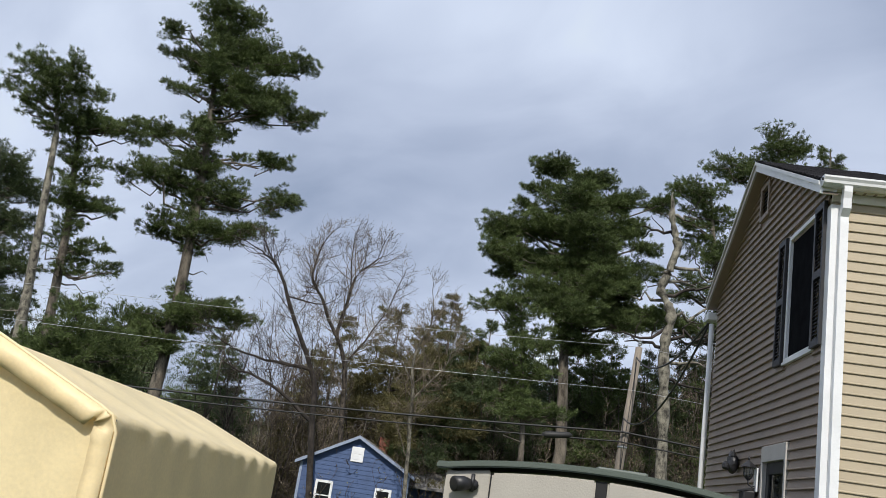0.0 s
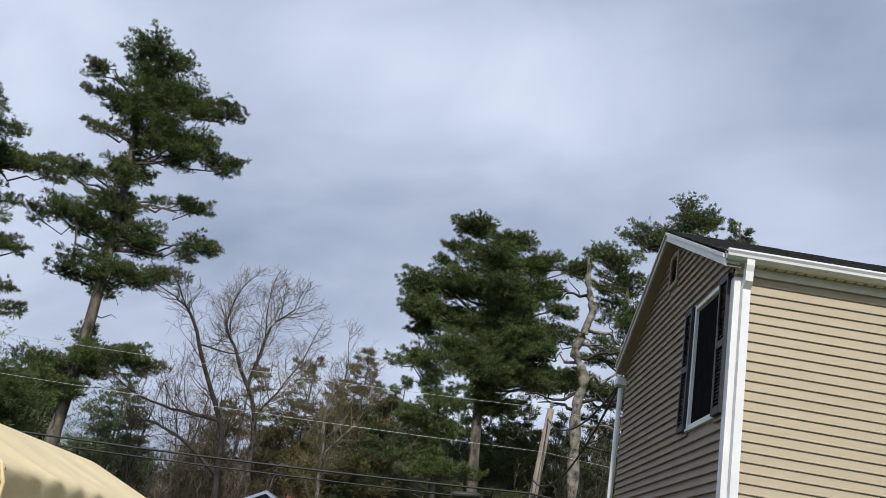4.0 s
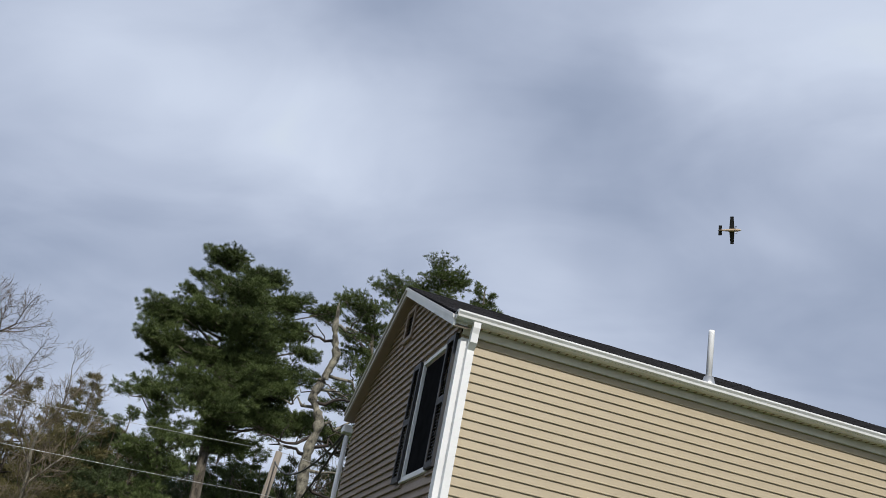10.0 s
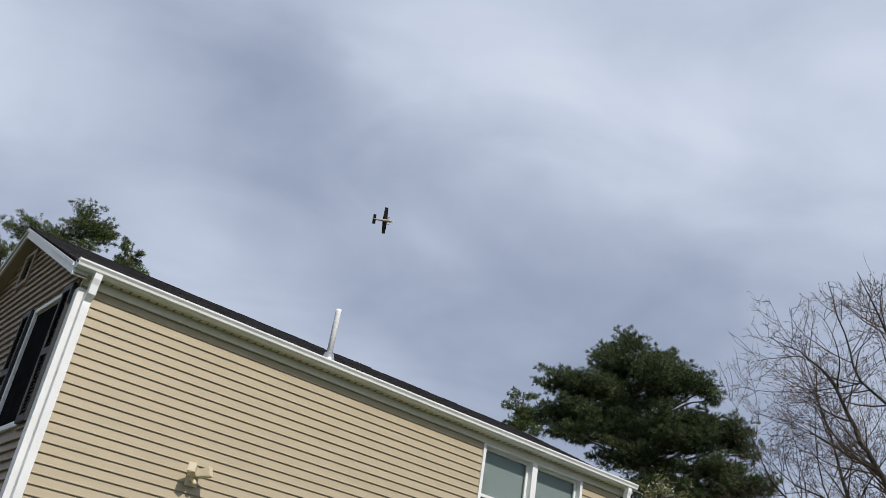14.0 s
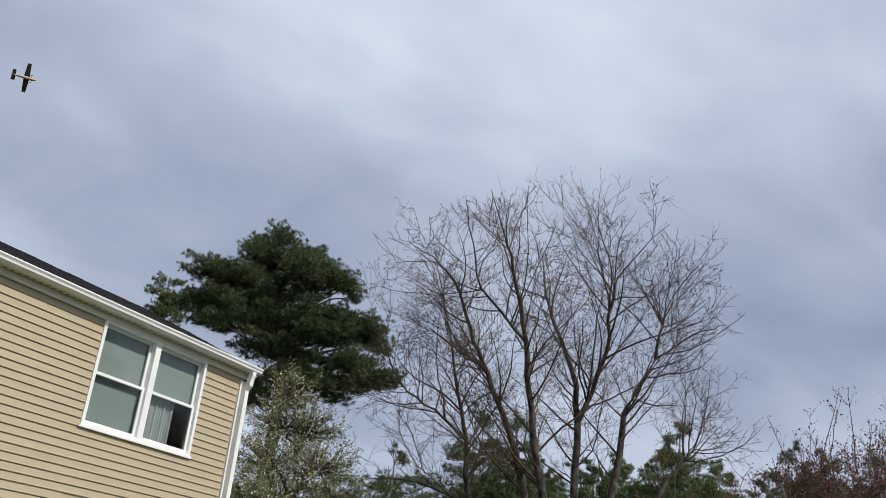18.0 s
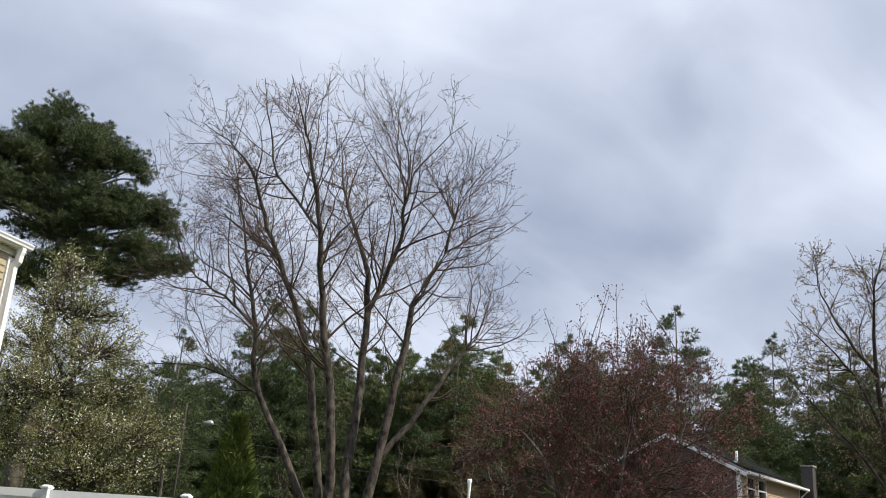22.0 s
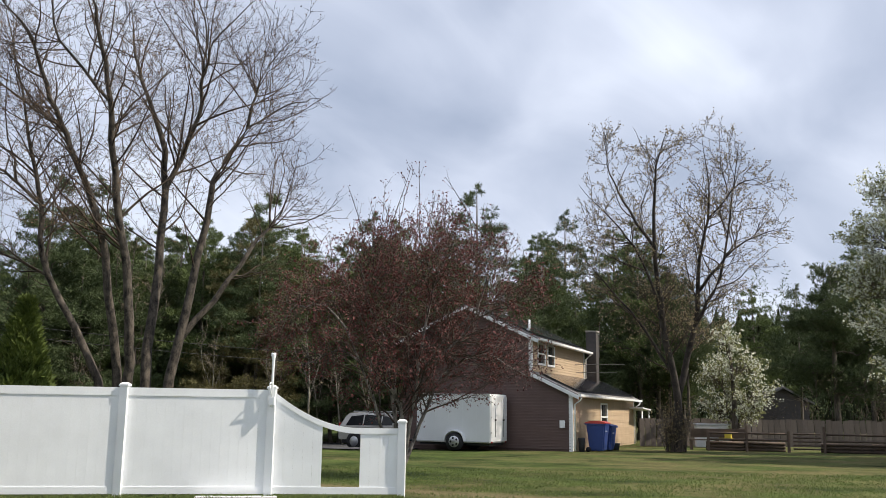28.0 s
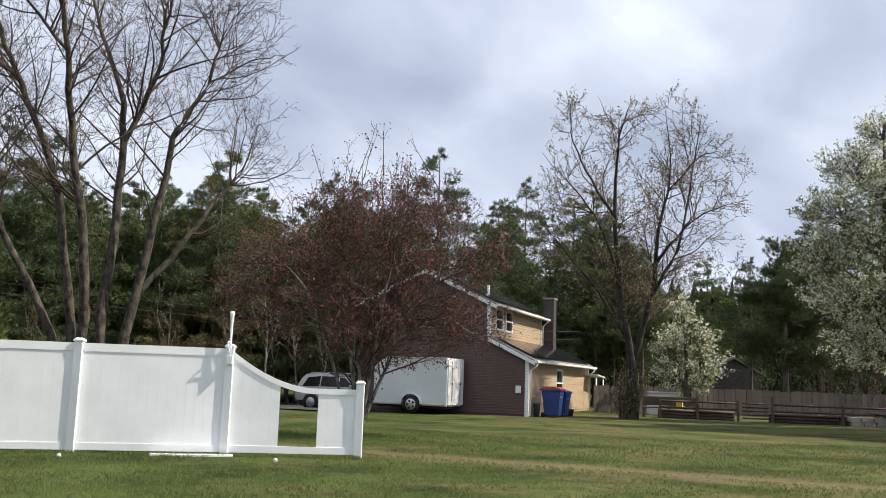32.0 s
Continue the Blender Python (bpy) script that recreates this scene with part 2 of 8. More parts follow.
TWIG = material("brown_twig", (0.035, 0.027, 0.022), 0.9, 0.3, 0.6, 10, second=(0.10, 0.075, 0.055))
TWIG_RED = material("red_brown_maple_twig", (0.032, 0.021, 0.015), 0.9, 0.3, 0.6, 10, second=(0.095, 0.066, 0.046))
BUD_RED = material("rust_maple_buds", (0.07, 0.042, 0.022), 0.8, 0.3, 0.6, 6, island=0.5, second=(0.20, 0.125, 0.065), trans=0.15)
TWIG_PALE = material("pale_tan_twig", (0.09, 0.072, 0.055), 0.9, 0.3, 0.6, 10, second=(0.24, 0.195, 0.145))
NEEDLE = material("dark_pine_needles", (0.016, 0.030, 0.011), 0.7, 0.4, 0.7, 5, island=0.35, second=(0.118, 0.155, 0.055), trans=0.10, spec=0.2)
NEEDLE_BLUE = material("deep_green_pine_needles", (0.018, 0.032, 0.015), 0.7, 0.4, 0.5, 4, island=0.5, second=(0.096, 0.126, 0.058), trans=0.12, spec=0.2)
NEEDLE_OLD = material("olive_pine_needles", (0.045, 0.046, 0.018), 0.7, 0.4, 0.5, 4, island=0.5, second=(0.16, 0.145, 0.065), trans=0.15, spec=0.2)
CEDAR = material("bright_cedar_spray", (0.035, 0.07, 0.010), 0.7, 0.3, 1.5, 8, island=0.4, second=(0.12, 0.16, 0.03), trans=0.1)
PLUM_LEAF = material("maroon_plum_leaves", (0.042, 0.014, 0.015), 0.6, 0.4, 0.8, 5, island=0.5, second=(0.175, 0.064, 0.060), trans=0.15, spec=0.15)
BLOSSOM = material("white_pear_blossom", (0.42, 0.45, 0.32), 0.7, 0.3, 0.8, 6, island=0.5, second=(0.84, 0.86, 0.74), trans=0.4)
NEW_LEAF = material("young_green_leaves", (0.09, 0.105, 0.03), 0.7, 0.4, 0.6, 6, island=0.5, second=(0.29, 0.30, 0.12), trans=0.35)
BUD = material("ochre_buds", (0.13, 0.10, 0.05), 0.8, 0.3, 0.6, 6, island=0.5, second=(0.34, 0.27, 0.15), trans=0.2)
POLE_WOOD = material("weathered_pole_wood", (0.22, 0.19, 0.155), 0.9, 0.25, 3, 40, 0.5, 30, stretch=(6, 6, 0.4))
OLD_WOOD = material("weathered_grey_boards", (0.085, 0.070, 0.062), 0.9, 0.3, 2, 30, 0.4, 30, per_object=0.3, stretch=(6, 6, 0.4))
RAIL_WOOD = material("brown_rail_wood", (0.085, 0.06, 0.045), 0.9, 0.3, 2, 30, 0.4, 30, per_object=0.2)
CABLE = material("black_cable", (0.02, 0.02, 0.02), 0.6, 0.1)
BLUE = material("blue_painted_shingle", (0.055, 0.090, 0.19), 0.75, 0.18, 2, 30, 0.4, 20, per_object=0.3)
GREY_ROOF = material("grey_roof_shingle", (0.17, 0.165, 0.16), 0.95, 0.3, 4, 40, 0.5, 30)
BRICK = material("red_chimney_brick", (0.26, 0.10, 0.07), 0.9, 0.25, 6, 30, 0.4, 30)
BROWN = material("brown_vinyl_siding", (0.10, 0.06, 0.05), 0.6, 0.08, 2, 60, 0.1, per_object=0.12)
TAN = material("tan_vinyl_siding", (0.45, 0.335, 0.225), 0.6, 0.08, 2, 60, 0.1, per_object=0.12)
SOLAR = material("dark_solar_glass", (0.018, 0.019, 0.026), 0.12, 0.2, 3, 30, spec=0.7)
CHIMNEY = material("dark_chimney_siding", (0.06, 0.052, 0.05), 0.7, 0.15)
TRAILER_WHITE = material("white_trailer_skin", (0.70, 0.71, 0.72), 0.3, 0.05, 1, 30)
CAR_PAINT = material("champagne_car_paint", (0.52, 0.50, 0.47), 0.25, 0.05, 1, 30, metal=0.4)
CAR_GLASS = material("tinted_car_glass", (0.012, 0.013, 0.015), 0.12, 0.1, spec=0.25)
ALLOY = material("alloy_rim", (0.55, 0.55, 0.56), 0.3, 0.1, metal=0.8)
RED_LENS = material("red_tail_lens", (0.35, 0.02, 0.02), 0.2, 0.1)
BIN_BLUE = material("blue_bin_plastic", (0.022, 0.05, 0.20), 0.5, 0.1, 2, 40)
BIN_RED = material("red_bin_lid", (0.50, 0.06, 0.045), 0.5, 0.1, 2, 40)
BIN_DARK = material("dark_bin_plastic", (0.03, 0.035, 0.045), 0.6, 0.1)
STONE = material("pale_block_stone", (0.30, 0.28, 0.25), 0.9, 0.25, 3, 30, 0.5, 20)
YELLOW = material("yellow_plastic", (0.70, 0.55, 0.06), 0.5, 0.1)
BALL = material("white_ball", (0.75, 0.75, 0.72), 0.5, 0.1)
ASPHALT = material("grey_asphalt", (0.055, 0.055, 0.057), 0.9, 0.25, 2, 60, 0.4, 60)


# ---- mesh helpers ----
def ground_z(x, y):
    dip = min(1.0, max(0.0, (x - 39.0) / 3.5)) * min(1.0, max(0.0, (y - 1.0) / 3.0))
    return (-0.03 * max(0.0, y - 9.0) if y < 60 else -1.53) - 0.28 * dip


def link(name, me, mat, parent=None, label="", smooth=False):
    ob = new(name, me)
    if mat and not me.materials:
        me.materials.append(mat)
    if smooth:
        me.polygons.foreach_set("use_smooth", np.ones(len(me.polygons), dtype=bool))
    if parent:
        ob.parent = parent
    if label:
        ob["label"] = label
    return ob


def part(name, bm, mat, parent=None, label="", smooth=False):
    me = bpy.data.meshes.new(name)
    bm.to_mesh(me)
    bm.free()
    return link(name, me, mat, parent, label, smooth)


def solid(name, verts, faces, mat, parent=None, label="", smooth=False):
    me = bpy.data.meshes.new(name)
    me.from_pydata([tuple(v) for v in verts], [], faces)
    me.update()
    return link(name, me, mat, parent, label, smooth)


def arrays(name, V, F, mat, parent=None, label="", smooth=False, kind=""):
    """A mesh from a vertex array and an array of faces that all have one size."""
    me = bpy.data.meshes.new(name)
    m, k = F.shape
    me.vertices.add(len(V))
    me.vertices.foreach_set("co", np.ascontiguousarray(V, dtype=np.float32).ravel())
    me.loops.add(m * k)
    me.loops.foreach_set("vertex_index", np.ascontiguousarray(F, dtype=np.int32).ravel())
    me.polygons.add(m)
    me.polygons.foreach_set("loop_start", np.arange(0, m * k, k, dtype=np.int32))
    me.update(calc_edges=True)
    return tagged(link(name, me, mat, parent, label, smooth), kind=kind)


def thing(name, label, category, at=(0, 0, 0), turn=0.0, group="", kind=""):
    ob = new(name)
    ob.matrix_world = pose(*at, 0, 0, turn)
    return tagged(ob, label, category, group, kind)


def bbox(lo, hi, bevel=0.0, bm=None):
    bm = bm or bmesh.new()
    size = Vector(hi) - Vector(lo)
    made = bmesh.ops.create_cube(bm, size=1, matrix=Matrix.Translation((Vector(lo) + Vector(hi)) / 2) @ Matrix.Diagonal((*size, 1)))
    if bevel:
        edges = list({e for v in made["verts"] for e in v.link_edges})
        bmesh.ops.bevel(bm, geom=edges, offset=bevel, segments=2, affect="EDGES", profile=0.6)
    return bm


def box(name, lo, hi, mat, parent=None, bevel=0.0, label=""):
    return part(name, bbox(lo, hi, bevel), mat, parent, label)


def tube(name, pts, radius, mat, parent=None, sides=8, label="", smooth=True, caps=True, twist=0.0):
    """A round bar along points; radius is one number or one for each point."""
    P = np.array(pts, float)
    R = np.full(len(P), radius) if np.isscalar(radius) else np.array(radius, float)
    D = np.gradient(P, axis=0)
    D /= np.linalg.norm(D, axis=1)[:, None] + 1e-9
    ref = np.where(abs(D[:, 2:3]) > 0.9, [[1.0, 0, 0]], [[0, 0, 1.0]])
    A = np.cross(D, ref)
    A /= np.linalg.norm(A, axis=1)[:, None]
    B = np.cross(D, A)
    ang = twist + np.arange(sides) * 2 * np.pi / sides
    V = (P[:, None] + R[:, None, None] * (np.cos(ang)[None, :, None] * A[:, None] + np.sin(ang)[None, :, None] * B[:, None])).reshape(-1, 3)
    F = [(i * sides + j, i * sides + (j + 1) % sides, (i + 1) * sides + (j + 1) % sides, (i + 1) * sides + j) for i in range(len(P) - 1) for j in range(sides)]
    if caps:
        F += [tuple(range(sides - 1, -1, -1)), tuple(range((len(P) - 1) * sides, len(P) * sides))]
    return solid(name, V, F, mat, parent, label, smooth)


def prism(name, outline, axis, a, b, mat, parent=None, label="", bevel=0.0):
    """An outline in the plane across an axis, drawn out from a to b along it."""
    n = len(outline)
    place = {"x": lambda p, d: (d, p[0], p[1]), "y": lambda p, d: (p[0], d, p[1]), "z": lambda p, d: (p[0], p[1], d)}[axis]
    bm = bmesh.new()
    va, vb = [bm.verts.new(place(p, a)) for p in outline], [bm.verts.new(place(p, b)) for p in outline]
    bm.faces.new(va), bm.faces.new(vb[::-1])
    for i in range(n):
        bm.faces.new((va[i], vb[i], vb[(i + 1) % n], va[(i + 1) % n]))
    bmesh.ops.recalc_face_normals(bm, faces=bm.faces)
    if bevel:
        bmesh.ops.bevel(bm, geom=list(bm.edges), offset=bevel, segments=2, affect="EDGES")
    return part(name, bm, mat, parent, label)


def wall_with_holes(name, axis, at, depth, span, height, holes, mat, parent, label=""):
    """A wall in the plane axis = at, depth thick; holes are (from, to, bottom, top)."""
    us = sorted({*span, *(u for h in holes for u in h[:2])})
    zs = sorted({*height, *(z for h in holes for z in h[2:])})
    bm = bmesh.new()
    for u0, u1 in zip(us, us[1:]):
        for z0, z1 in zip(zs, zs[1:]):
            if any(h[0] - 1e-6 <= u0 and u1 <= h[1] + 1e-6 and h[2] - 1e-6 <= z0 and z1 <= h[3] + 1e-6 for h in holes):
                continue
            lo, hi = ((at, u0, z0), (at + depth, u1, z1)) if axis == "x" else ((u0, at, z0), (u1, at + depth, z1))
            bbox(lo, hi, 0, bm)
    bmesh.ops.remove_doubles(bm, verts=bm.verts, dist=1e-5)
    return part(name, bm, mat, parent, label)


def clapboards(parent, mat, axis, at, out, z0, z1, step, span_of, holes=(), base="clapboard"):
    """Lapped boards on a wall in the plane axis = at, facing out (+1 or -1). span_of(z) gives the ends of a course."""
    z, made = z0, []
    while z < z1 - 0.01:
        top = min(z + step, z1)
        spans = [span_of(z)]
        for h in holes:
            if h[2] < top - 0.02 and h[3] > z + 0.02:
                cut = []
                for a, b in spans:
                    if h[1] <= a or h[0] >= b:
                        cut.append((a, b))
                    else:
                        cut += [(a, h[0])] * (h[0] > a + 0.01) + [(h[1], b)] * (h[1] < b - 0.01)
                spans = cut
        for a, b in spans:
            ta, tb = span_of(top)
            a1, b1 = (max(a, min(ta, b)), min(b, max(tb, a))) if (ta > a or tb < b) else (a, b)
            d0, d1, th = out * (0.032 if axis == "x" else 0.018), out * 0.002, out * 0.001
            prof = [(d0, z), (d0, z + 0.010), (d0 * 0.8, z + 0.016), (d1, top + 0.004), (-th, top + 0.004), (-th, z)]
            ends = []
            for s0, s1 in ((a, a1), (b, b1)):
                ends.append([(s0 + (s1 - s0) * (zz - z) / max(top - z, 1e-3), d, zz) for d, zz in prof])
            V = [((at + d, u, zz) if axis == "x" else (u, at + d, zz)) for end in ends for u, d, zz in end]
            n = len(prof)
            F = [(i, (i + 1) % n, n + (i + 1) % n, n + i) for i in range(n)] + [tuple(range(n)), tuple(range(2 * n - 1, n - 1, -1))]
            made.append(solid(base, V, F, mat, parent))
        z = top
    return made


# ---- trees ----
def bars(pts, rad, sides=3):
    """Vertices and quads of round bars along branches."""
    n, k, _ = pts.shape
    D = np.gradient(pts, axis=1)
    D /= np.linalg.norm(D, axis=2)[..., None] + 1e-9
    A = np.cross(D, np.where(abs(D[..., 2:3]) > 0.9, [1.0, 0, 0], [0, 0, 1.0]))
    A /= np.linalg.norm(A, axis=2)[..., None] + 1e-9
    B = np.cross(D, A)
    ang = np.arange(sides) * 2 * np.pi / sides
    V = pts[:, :, None] + rad[:, :, None, None] * (np.cos(ang)[:, None] * A[:, :, None] + np.sin(ang)[:, None] * B[:, :, None])
    idx = np.arange(n * k * sides).reshape(n, k, sides)
    nxt = np.roll(idx, -1, axis=2)
    F = np.stack([idx[:, :-1], nxt[:, :-1], nxt[:, 1:], idx[:, 1:]], -1).reshape(-1, 4)
    if sides == 2:
        F = F[::2]
    return V.reshape(-1, 3), F


def gather(chunks):
    V, F, n = [], [], 0
    for v, f in chunks:
        V.append(v), F.append(f + n)
        n += len(v)
    return np.concatenate(V), np.concatenate(F)


def flakes(P, D, size, width, per, rng, droop=0.0, spray=0.9):
    """Narrow leaves that fan out from points: triangles."""
    n = len(P)
    base = np.repeat(P, per, axis=0)
    d = np.repeat(D, per, axis=0) + rng.normal(0, spray, (n * per, 3))
    d[:, 2] -= droop
    d /= np.linalg.norm(d, axis=1)[:, None] + 1e-9
    s = np.cross(d, rng.normal(0, 1, (n * per, 3)))
    s /= np.linalg.norm(s, axis=1)[:, None] + 1e-9
    ln = size * rng.uniform(0.6, 1.3, (n * per, 1))
    wd = width * rng.uniform(0.7, 1.3, (n * per, 1))
    a, b, c = base - s * wd * 0.3, base + d * ln * 0.55 + s * wd, base + d * ln
    V = np.stack([a, b, c], 1).reshape(-1, 3)
    return V, np.arange(len(V)).reshape(-1, 3)


def leaves(P, size, rng, per=1, jitter=0.1):
    """Small four-cornered leaves or petals round points."""
    base = np.repeat(P, per, axis=0) + rng.normal(0, jitter, (len(P) * per, 3))
    n = len(base)
    a = rng.normal(0, 1, (n, 3))
    a /= np.linalg.norm(a, axis=1)[:, None]
    b = np.cross(a, rng.normal(0, 1, (n, 3)))
    b /= np.linalg.norm(b, axis=1)[:, None]
    s = size * rng.uniform(0.6, 1.4, (n, 1))
    V = np.stack([base - a * s, base + b * s * 0.55, base + a * s, base - b * s * 0.55], 1).reshape(-1, 3)
    return V, np.arange(len(V)).reshape(-1, 4)


def shoot(a, b, r0, r1, rng, n=5, sag=0.0):
    """One bent limb from a to b."""
    s = np.linspace(0, 1, n)[:, None]
    p = np.array(a) * (1 - s) + np.array(b) * s
    p[1:-1] += rng.normal(0, 0.06 * np.linalg.norm(np.subtract(b, a)), (n - 2, 3))
    p[:, 2] -= sag * 4 * (s * (1 - s))[:, 0]
    return p[None], np.linspace(r0, r1, n)[None]


def spline(P, k):
    """A smooth line through points, k steps to each span."""
    P = np.array(P, float)
    Q = np.vstack([2 * P[0] - P[1], P, 2 * P[-1] - P[-2]])
    t = np.linspace(0, 1, k, endpoint=False)[:, None]
    out = []
    for i in range(1, len(Q) - 2):
        a, b, c, d = Q[i - 1:i + 3]
        out.append(0.5 * (2 * b + (c - a) * t + (2 * a - 5 * b + 4 * c - d) * t ** 2 + (3 * b - a - 3 * c + d) * t ** 3))
    return np.vstack(out + [P[-1:]])


def sprout(P, D, L, rng, n, up=0.1, wob=0.08):
    """Smoothly bent shoots from points along directions, turning upwards as they grow."""
    d = D / (np.linalg.norm(D, axis=1)[:, None] + 1e-9)
    pts = [P]
    for _ in range(n - 1):
        pts.append(pts[-1] + d * (L / (n - 1))[:, None])
        d = d + rng.normal(0, wob, d.shape) + [0, 0, up]
        d /= np.linalg.norm(d, axis=1)[:, None]
    return np.stack(pts, 1)


def forks(pts, count, rng, lo, spread):
    """Places and directions of side shoots along bent shoots: start, direction, fraction, parent."""
    m, n, _ = pts.shape
    src = np.repeat(np.arange(m), count)
    f = rng.uniform(lo, 1.0, len(src))
    g = f * (n - 1)
    k = np.minimum(g.astype(int), n - 2)
    a, b = pts[src, k], pts[src, k + 1]
    P = a + (b - a) * (g - k)[:, None]
    D = b - a
    D /= np.linalg.norm(D, axis=1)[:, None] + 1e-9
    side = np.cross(D, rng.normal(0, 1, D.shape))
    side /= np.linalg.norm(side, axis=1)[:, None] + 1e-9
    ang = rng.uniform(spread[0], spread[1], (len(src), 1))
    return P, D * np.cos(ang) + side * np.sin(ang), f, src


def boughs(c, ru, rz, out, v, deep, dense, step, rng):
    """Flat fans of twigs that make one layer of a pine's crown; twigs, tuft places and their directions."""
    k = max(2, int(round(4.6 * dense * (ru * rz) ** 0.5)))
    far = math.hypot(out, v) > 0.7 * ru
    twigs, P, D = [], [], []
    a0 = math.atan2(v, out)
    for i in range(k):
        a = a0 + rng.uniform(-1.15, 1.15) if far else a0 + (i + rng.uniform(-0.3, 0.3)) * 2 * np.pi / k
        d = np.array([math.cos(a), deep * math.sin(a), 0.0])
        h = rng.uniform(-0.9, 0.85)
        o = c + [0, 0, h * rz * 0.7] - d * ru * (0.55 if far else 0.0)
        e = c + [0, 0, h * rz + 0.12 * ru] + d * ru * rng.uniform(0.75, 1.2) * (1 - 0.45 * h * h)
        ln = np.linalg.norm(e - o)
        axis = shoot(o, e, 0.022, 0.008, rng, 5, 0.05 * ln)
        twigs.append(axis)
        m = max(3, int(ln / step))
        s = np.tile(np.linspace(0.2, 1.0, m), 2)
        base = np.stack([np.interp(s, np.linspace(0, 1, 5), axis[0][0][:, q]) for q in range(3)], 1)
        w = np.cross(d, [0, 0, 1.0])
        sd = np.repeat([1.0, -1.0], m)[:, None]
        b = d * 0.7 + sd * w * 0.75 + rng.normal(0, 0.15, (2 * m, 3)) + [0, 0, 0.12]
        bl = np.minimum(0.95, 0.42 * ln * (1.05 - 0.7 * s)) * rng.uniform(0.6, 1.15, 2 * m)
        for f in (0.4, 0.75, 1.0):
            P.append(base + b * (bl * f)[:, None] + rng.normal(0, 0.04, b.shape))
            D.append(b * 0.7 + [0, 0, 0.45])
    return twigs, np.concatenate(P), np.concatenate(D)


def pine(spec, label, needle, bark=None, seed=1, dense=1.45, blade=(0.21, 0.018), per=13, stubs=0, deep=0.85, name="pine_tree", split=True, swell=1.12, step=0.27):
    """A pine: tapered trunk, limbs that carry flat layers of tufted twigs (across, up, half width, half height)."""
    rng = np.random.default_rng(seed)
    x, y = spec["at"]
    gz = ground_z(x, y)
    ob = thing(name, label, "tree", (x, y, gz), spec["yaw"])
    T = [(u, z - gz, r * 0.78) for u, z, r in spec["trunk"]]
    T = [(T[0][0] - 0.1, -0.15, T[0][2] * 1.35)] + [t for t in T if t[1] > 0.5]
    P = np.array([(u, rng.normal(0, 0.06), z) for u, z, r in T])
    tube("trunk", P, [r for *_, r in T], bark or BARK, ob, 10)
    zs = P[:, 2]
    chunks, tufts, dirs = [], [], []
    masses = []
    for u, z, ru, rz, *off in spec["masses"]:
        if split:
            # each layer of the crown is two or three smaller boughs
            v = off[0] if off else rng.uniform(-0.5, 0.5) * ru
            a = rng.uniform(0, 6.28)
            n = 3 if ru > 0.9 else 2
            for k in range(n):
                q = a + k * 2 * math.pi / n
                masses.append((u + 0.55 * ru * math.cos(q), z - gz + rng.uniform(-0.45, 0.45) * rz, ru * 0.66 * swell, rz * 0.72 * swell, v + 0.55 * ru * math.sin(q)))
        else:
            masses.append((u, z - gz, ru * swell, rz * swell, *off))
        axis = np.interp(z - gz, zs, P[:, 0])
        if split and abs(u - axis) > 1.1 * ru:
            masses.append((u * 0.45 + axis * 0.55, z - gz - 0.2 * rz, ru * 0.6, rz * 0.55))
    if split:
        crown = list(masses)
        for z in np.arange(min(m[1] for m in crown), zs[-1] - 0.4, 0.75):
            if min(abs(m[1] - z) for m in crown) < 0.9:
                masses.append((np.interp(z, zs, P[:, 0]) + rng.uniform(-0.5, 0.5), z, rng.uniform(0.7, 1.2), 0.6, rng.uniform(-0.6, 0.6)))
    for m, (u, z, ru, rz, *off) in enumerate(masses):
        out = u - np.interp(z, zs, P[:, 0])
        v = off[0] if off else rng.uniform(-0.5, 0.5) * max(ru, 0.4 * abs(out)) * bool(m)
        c = np.array([u, v, z])
        reach = math.hypot(out, v)
        hz = np.clip(z - 0.25 * reach - 0.3 * rz, 0.5, zs[-1] - 0.1)
        root = np.array([np.interp(hz, zs, P[:, 0]), 0, hz])
        tr = np.interp(hz, zs, [r for *_, r in T])
        arm = shoot(root, c + [0, 0, -0.2 * rz], min(0.08, tr * 0.6), 0.025, rng, 6, 0.1)
        if split:
            tube("limb", arm[0][0], arm[1][0], bark or BARK, ob, 5)
        elif m % 2 == 0:
            chunks.append(bars(*arm, 3))
        tw, pts, o = boughs(c, ru, rz, out, v, deep, dense, step, rng)
        if split:
            chunks += [bars(*q, 3) for q in tw]
            n = int(80 * dense * ru * (rz + 0.3 * ru))
            q = rng.normal(0, 1, (n, 3))
            q /= np.linalg.norm(q, axis=1)[:, None]
            core = c + q * rng.uniform(0.1, 0.8, (n, 1)) * [ru, ru * deep, rz]
            V, F = flakes(np.concatenate([pts, core]), np.concatenate([o, q + [0, 0, 0.5]]), blade[0], blade[1], per, rng, spray=0.5)
            arrays("needle_bough", V, F, needle, ob)
        else:
            tufts.append(pts)
            dirs.append(o)
    for i in range(stubs):
        hz = rng.uniform(0.22, 0.6) * zs[-1]
        a = rng.uniform(0, 2 * np.pi)
        root = np.array([np.interp(hz, zs, P[:, 0]), 0, hz])
        ln = rng.uniform(0.8, 2.6)
        chunks.append(bars(*shoot(root, root + [ln * math.cos(a), ln * math.sin(a), rng.uniform(-0.5, 0.4)], 0.045, 0.012, rng, 5), 4))
    if chunks:
        V, F = gather(chunks)
        arrays("twig_growth", V, F, bark or BARK, ob, kind="stuff")
    if tufts:
        V, F = flakes(np.concatenate(tufts), np.concatenate(dirs), blade[0], blade[1], per, rng, spray=0.55)
        arrays("crown", V, F, needle, ob)
    return ob


